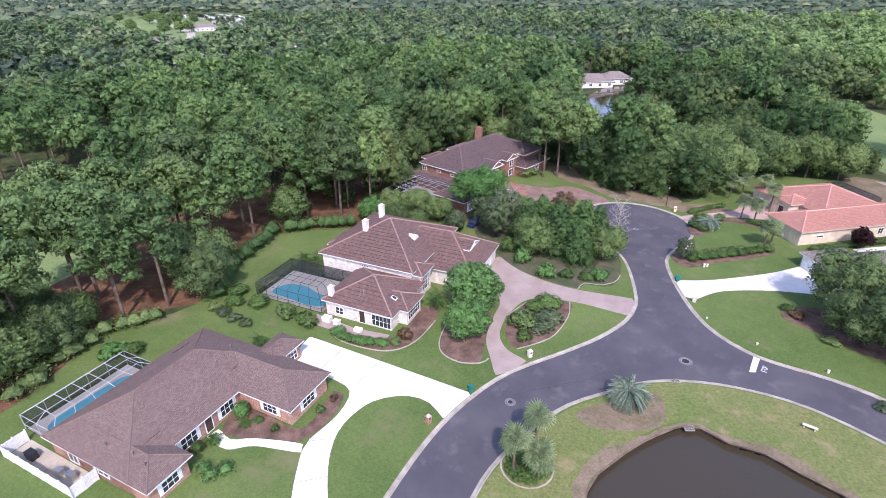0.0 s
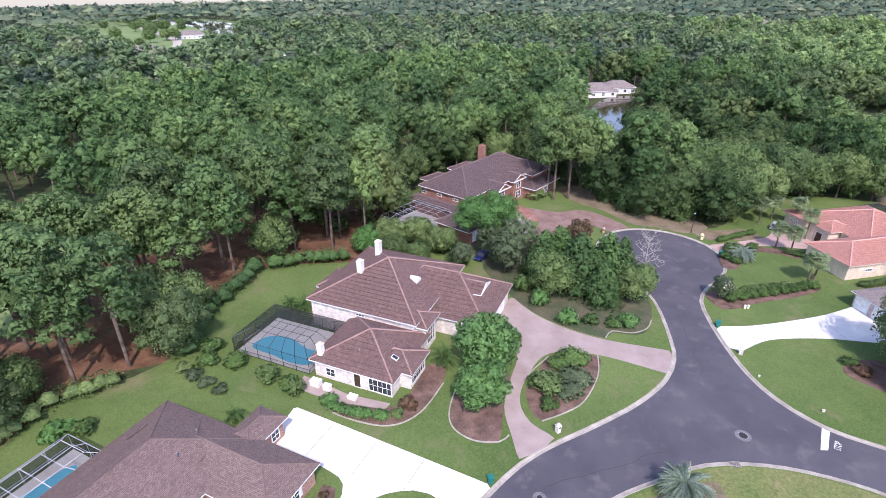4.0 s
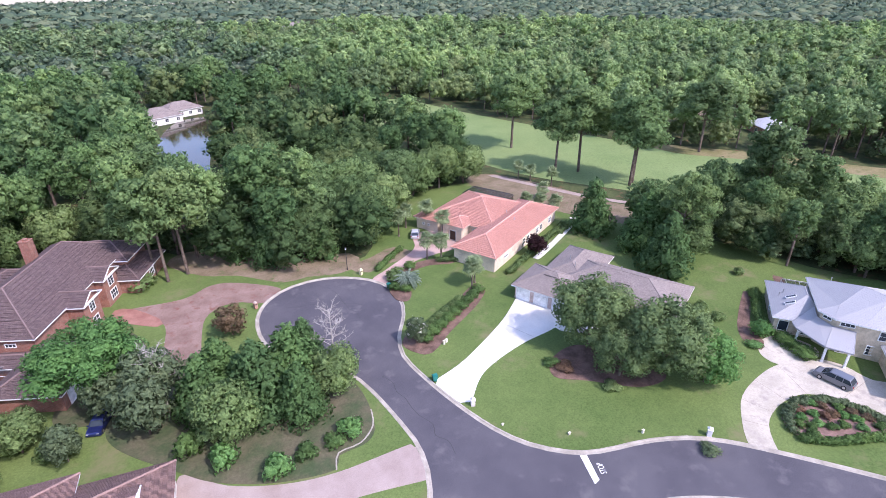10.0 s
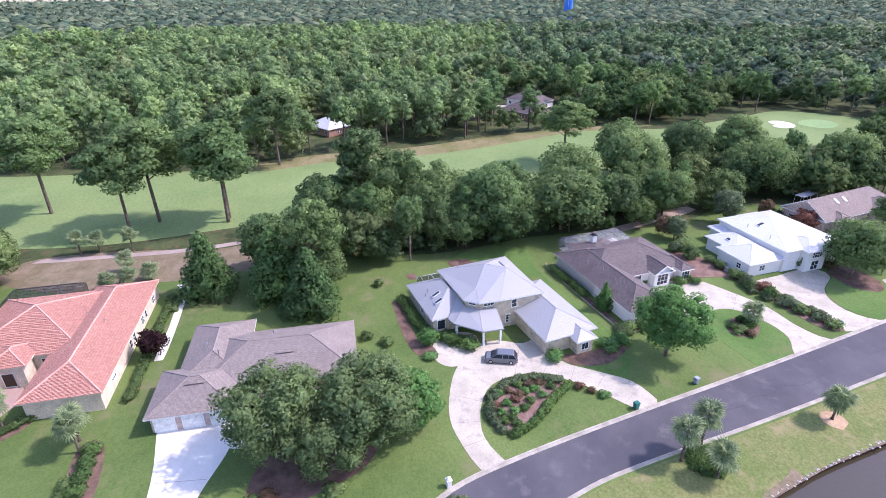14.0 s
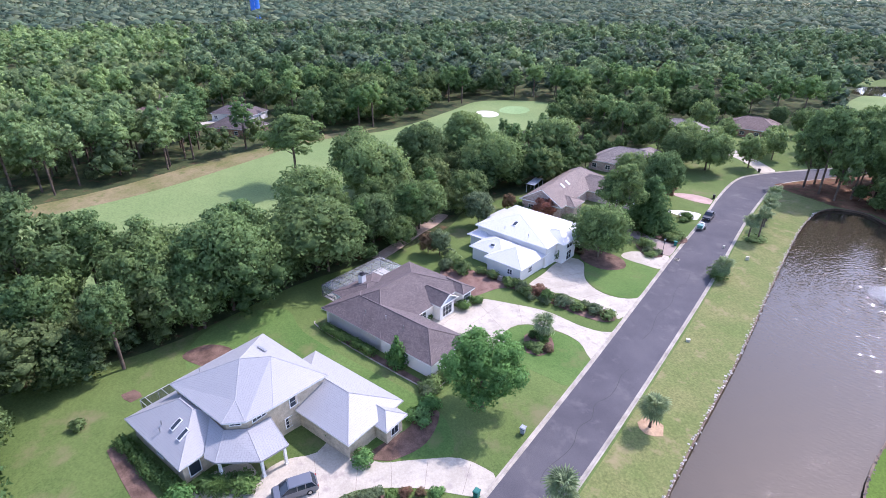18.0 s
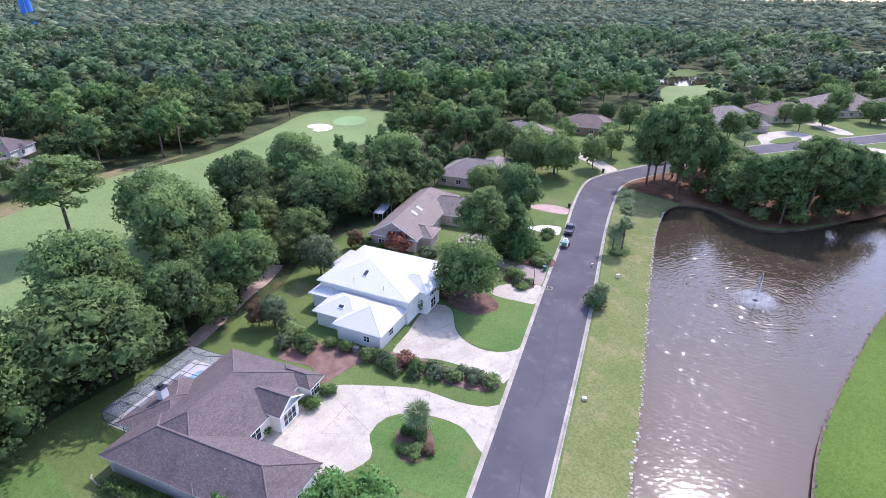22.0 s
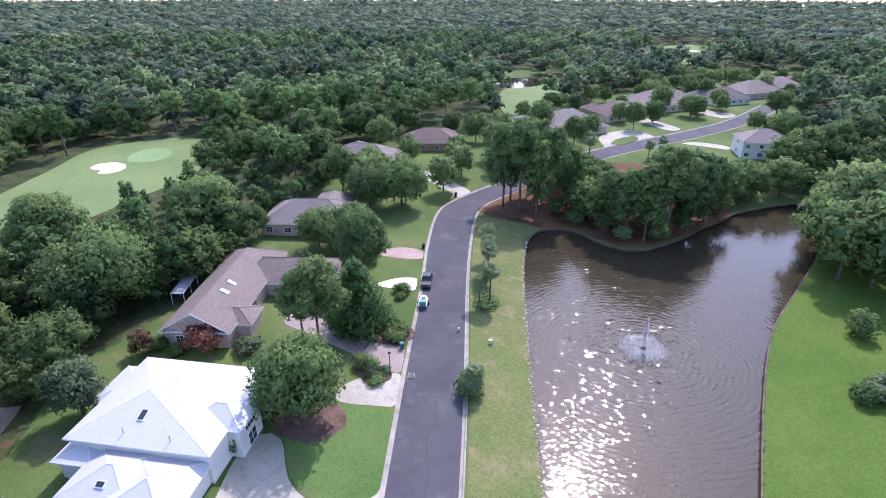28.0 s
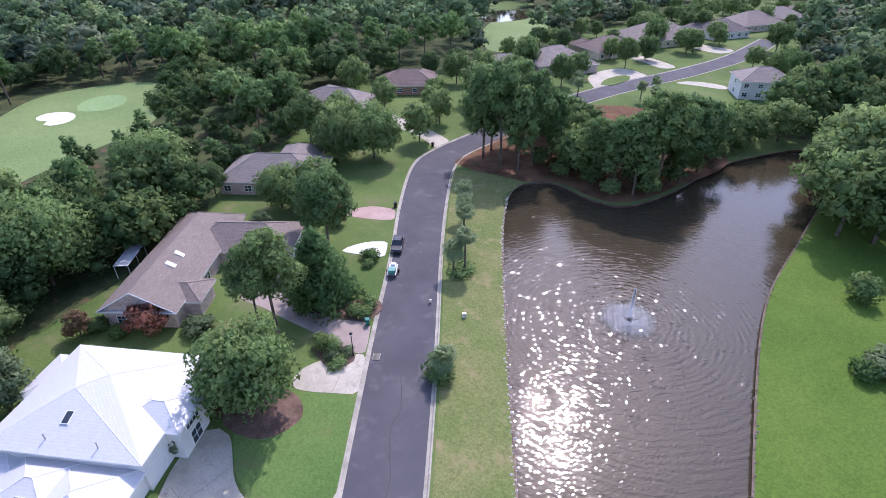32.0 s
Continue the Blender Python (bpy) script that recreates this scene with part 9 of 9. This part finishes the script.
for x, y, a, w, d, wing, wall, roof, lab, *z in [
    (146, -108, 38, 20, 13, (-8, 2, -14, 2), BRICK_TAN, SHINGLE_E, "one-storey brick house with a taupe roof among trees"),
    (176, -150, 30, 20, 13, (0, 9, -12, 2), BRICK_TAN, SHINGLE_E, "one-storey house with a taupe roof among trees"),
    (174, -180, 40, 18, 13, (-9, 0, -11, 2), BRICK_RED, SHINGLE_A, "brick house with a dark roof behind an oak"),
    (162, -219, 55, 17, 13, None, BRICK_TAN, SHINGLE_E, "one-storey house with a taupe roof"),
    (152, -238, 62, 22, 17, (-11, -2, -8, 14), BRICK_TAN, SHINGLE_E, "wide one-storey house with a taupe hip roof"),
    (146, -271, 66, 20, 15, (2, 11, -13, 2), STUCCO_C, SHINGLE_A, "one-storey cream house with a brown roof"),
    (139.5, -307, 60, 30, 21, (-13, -4, -14, 2), STUCCO_C, SHINGLE_I, "large cream house with a brown hip roof"),
    (122, -340, 62, 20, 16, (2, 11, -13, 2), STUCCO_W, SHINGLE_G, "white house with a dark roof"),
    (116, -371, 62, 24, 18, None, BRICK_TAN, SHINGLE_I, "one-storey house with a brown roof"),
    (98, -430, 58, 30, 18, None, BRICK_TAN, SHINGLE_A, "one-storey house with a brown roof"),
    (110, -398, 62, 22, 16, None, STUCCO_W, SHINGLE_E, "one-storey white house with a grey roof"),
    (81.5, -247.5, 30, 15, 12, (-4, 5, -9, 2), STUCCO_W, SHINGLE_E, "two-storey white house with a grey roof", 5.6),
    (178, 86, 62, 13, 10, None, BRICK_RED, METAL_H, "red brick house with a pale roof beyond the fairway"),
    (180, 128, 80, 18, 12, None, BRICK_TAN, SHINGLE_I, "house with a pinkish roof among the trees"),
    (249, 47, 64, 20, 12, None, STUCCO_C, TILE_B, "cream house with a brown roof beyond the fairway"),
    (224, 13, 62, 18, 11, None, BRICK_RED, SHINGLE_G, "dark-roofed house beyond the fairway"),
    (288, 52, 50, 20, 12, None, STUCCO_C, SHINGLE_I, "house with a tan roof beyond the fairway"),
    (250, 14, 60, 18, 12, None, STUCCO_W, SHINGLE_G, "house with a grey roof beyond the fairway"),
    (-24, 222, 25, 18, 11, None, STUCCO_W, SHINGLE_E, "low white house by the pond"),
    (-13, 234, 25, 15, 10, None, STUCCO_W, SHINGLE_E, "low white house by the pond"),
    (-11, 362, 10, 14, 10, None, STUCCO_W, SHINGLE_G, "white house with a grey roof far in the wood", 5.6),
    (36, 390, 10, 10, 9, None, STUCCO_W, SHINGLE_E, "small white house far in the wood", 5.6),
    (-143, 282, 20, 20, 14, None, STUCCO_W, SHINGLE_E, "grey-roofed house far in the wood", 3.4),
    (-247, 306, 30, 16, 12, None, STUCCO_W, SHINGLE_E, "grey-roofed house far in the wood", 5.0),
    (150, 640, 0, 26, 14, None, STUCCO_W, SHINGLE_E, "large pale building far in the wood", 7.0),
]:
    far_house(x, y, a, w * 1.1, d * 1.1, wing, wall, roof, lab, *(z or [3.1]))

# A tall blue water tower on the skyline
e = thing("water_tower", Matrix.Translation((1000, 34, 0)), "tall bright blue water tower above the woods", "water tower")
bm = bmesh.new()
lathe(bm, [(7.2, -4), (7.2, 60), (6.8, 62.6), (3.4, 66), (0.5, 66.6)], 24)
part("tank", bm, plain("blue_tank_paint", (0.02, 0.16, 0.6), 0.4), e)
bm = bmesh.new()
for s in (-0.25, 0.25):
    rod(bm, (-7.35, s, 0), (-7.35, s, 62), 0.06, n=4)
part("ladder", bm, WHITE, e)

# Drives and grass round the further houses, and clearings in the woods
for pts, mat_, lab in [
    ([(134, -232), (128, -223.5), (123.4, -219.6), (121.5, -229), (119, -240), (117.7, -247), (126, -252), (131.5, -251), (135, -242)], DRIVE_GREY, "white looping concrete driveway"),
    ([(119, -262), (130, -268), (142, -272), (142, -278), (130, -276), (116, -268)], DRIVE_GREY, "pale concrete driveway"),
    ([(109, -302), (120, -304), (134, -312), (132, -320), (118, -314), (107, -312)], DRIVE_GREY, "pale concrete driveway"),
    ([(104, -250), (98, -252), (92, -251), (92, -247), (100, -246), (107, -245)], DRIVE_GREY, "pale concrete driveway"),
    ([(132.5, -146), (138, -148), (146, -150), (164, -152), (166, -158), (148, -156), (136, -153), (132.4, -151)], DRIVE_GREY, "pale concrete driveway")]:
    drive(pts, mat_, lab)
patch("drive_island", [(126.2, -226), (123, -228), (121.6, -239.4), (125, -243.7), (128, -235)], 0.15, GRASS, "grass island inside a looping drive", "grass", step=2)
patch("far_lane", [(236, 66), (232.6, 55), (236.4, 44), (243.6, 34), (259, 9), (255, 7), (239, 33), (231.6, 43), (227.6, 54), (231, 66)], 0.14, DRIVE_GREY, "pale lane beyond the golf fairway", "road", step=2)
patch("wood_pond", [(239, -306), (249, -335), (232, -347), (219, -325), (227, -303)], 0.15, LAKE, "small dark pond beside golf grass", "water", step=4)
patch("wood_glade", [(302, -349), (255, -377), (242, -357), (263, -312)], 0.14, GRASS, "sunny glade in the woods", "grass", step=6)
for pts in ([(450 - 125, -209), (325, -235), (294, -248), (270, -223), (283, -192)], [(228, -304), (216, -340), (188, -292), (180, -246), (200, -256)], [(-345, 262), (-272, 232), (-330, 380), (-400, 500), (-540, 660), (-760, 640), (-600, 470), (-430, 330)], [(219, -484), (260, -597), (232, -660), (187, -562), (189, -486)]):
    patch("far_fairway", pts, 0.14, FAIRWAY, "distant golf grass between the woods", "fairway", step=8)
for x, y, r in ((240, -549, 7), (224, -552, 7), (222, -583, 8), (209, -474, 7)):
    patch("far_bunker", [(x + r * math.cos(k) * (1 + 0.2 * math.sin(3 * k)), y + r * 1.6 * math.sin(k)) for k in (0, 1, 2, 3, 4, 5)], 0.17, SAND, "white sand bunker far off", "bunker", step=3)
patch("bare_clearing", [(3.9, 127), (9.5, 119), (5, 104), (-1.5, 108)], 0.14, SAND, "bare sandy clearing in the wood", "ground", step=2)
patch("sandy_path", [(-96, 110), (-88, 101), (-84, 86), (-88, 84), (-93, 93), (-99, 106)], 0.14, surface("pink_sand", (0.4, 0.25, 0.18), (0.55, 0.38, 0.3), 0.5, 3.0), "pinkish sandy track in the wood", "ground", step=2)

# An open quarter with a pond, pale roads and roofs beyond the western woods
patch("far_pond", [(-430, 470), (-400, 480), (-470, 590), (-560, 640), (-590, 600), (-500, 540)], 0.17, LAKE, "pale pond far off in open ground", "water", step=8)
patch("far_road", [(-331, 281), (-325, 277), (-403, 398), (-521, 497), (-642, 606), (-647, 602), (-528, 488), (-409, 393)], 0.18, DRIVE_GREY, "pale road far off in open ground", "road", step=6)
patch("far_yard", [(-326, 290), (-308, 272), (-300, 280), (-316, 306)], 0.18, DRIVE_GREY, "pale sandy yard far off", "ground", step=5)
for x, y, a in ((-410, 420, 50), (-355, 300, 20), (-560, 560, 35)):
    far_house(x, y, a, 26, 14, None, STUCCO_W, SHINGLE_E, "pale low building far off in open ground", 3.6)

# Garden trees round the further houses
lots = np.random.default_rng(31)
for k in range(34):
    f = lots.uniform(0, 1)
    x, y = -310 - 330 * f + lots.uniform(-34, 34), 262 + 350 * f + lots.uniform(-40, 40)
    tree("far_oak", x, y, lots.uniform(8, 14), wide=lots.uniform(0.9, 1.2), group="scattered trees of the open ground")
LOT_HOUSES = [(152, -238), (146, -271), (139.5, -307), (122, -340), (116, -371), (98, -430), (110, -398), (81.5, -247.5), (162, -219), (174, -180), (176, -150)]
LOT_ROAD = [(p.x, p.y) for p in out_line[::6] + in_line[::6]]
count = 0
while count < 58:
    x, y = lots.uniform(58, 192), lots.uniform(-440, -205)
    if not inside(x, y, LAWNS) or min(math.hypot(x - a, y - b) for a, b in LOT_HOUSES) < 15.5 or min(math.hypot(x - a, y - b) for a, b in LOT_ROAD) < 9 or (115 < x < 136 and -254 < y < -216) or math.hypot(x - 80, y + 238) < 14 or (86 < x < 120 and y > -275):
        continue
    tree("far_oak", x, y, lots.uniform(5, 10.5), wide=lots.uniform(0.85, 1.15), group="garden trees of the further houses")
    count += 1

for proto in PROTOS.values():
    for ob in (*proto.children_recursive, proto):
        bpy.data.objects.remove(ob)
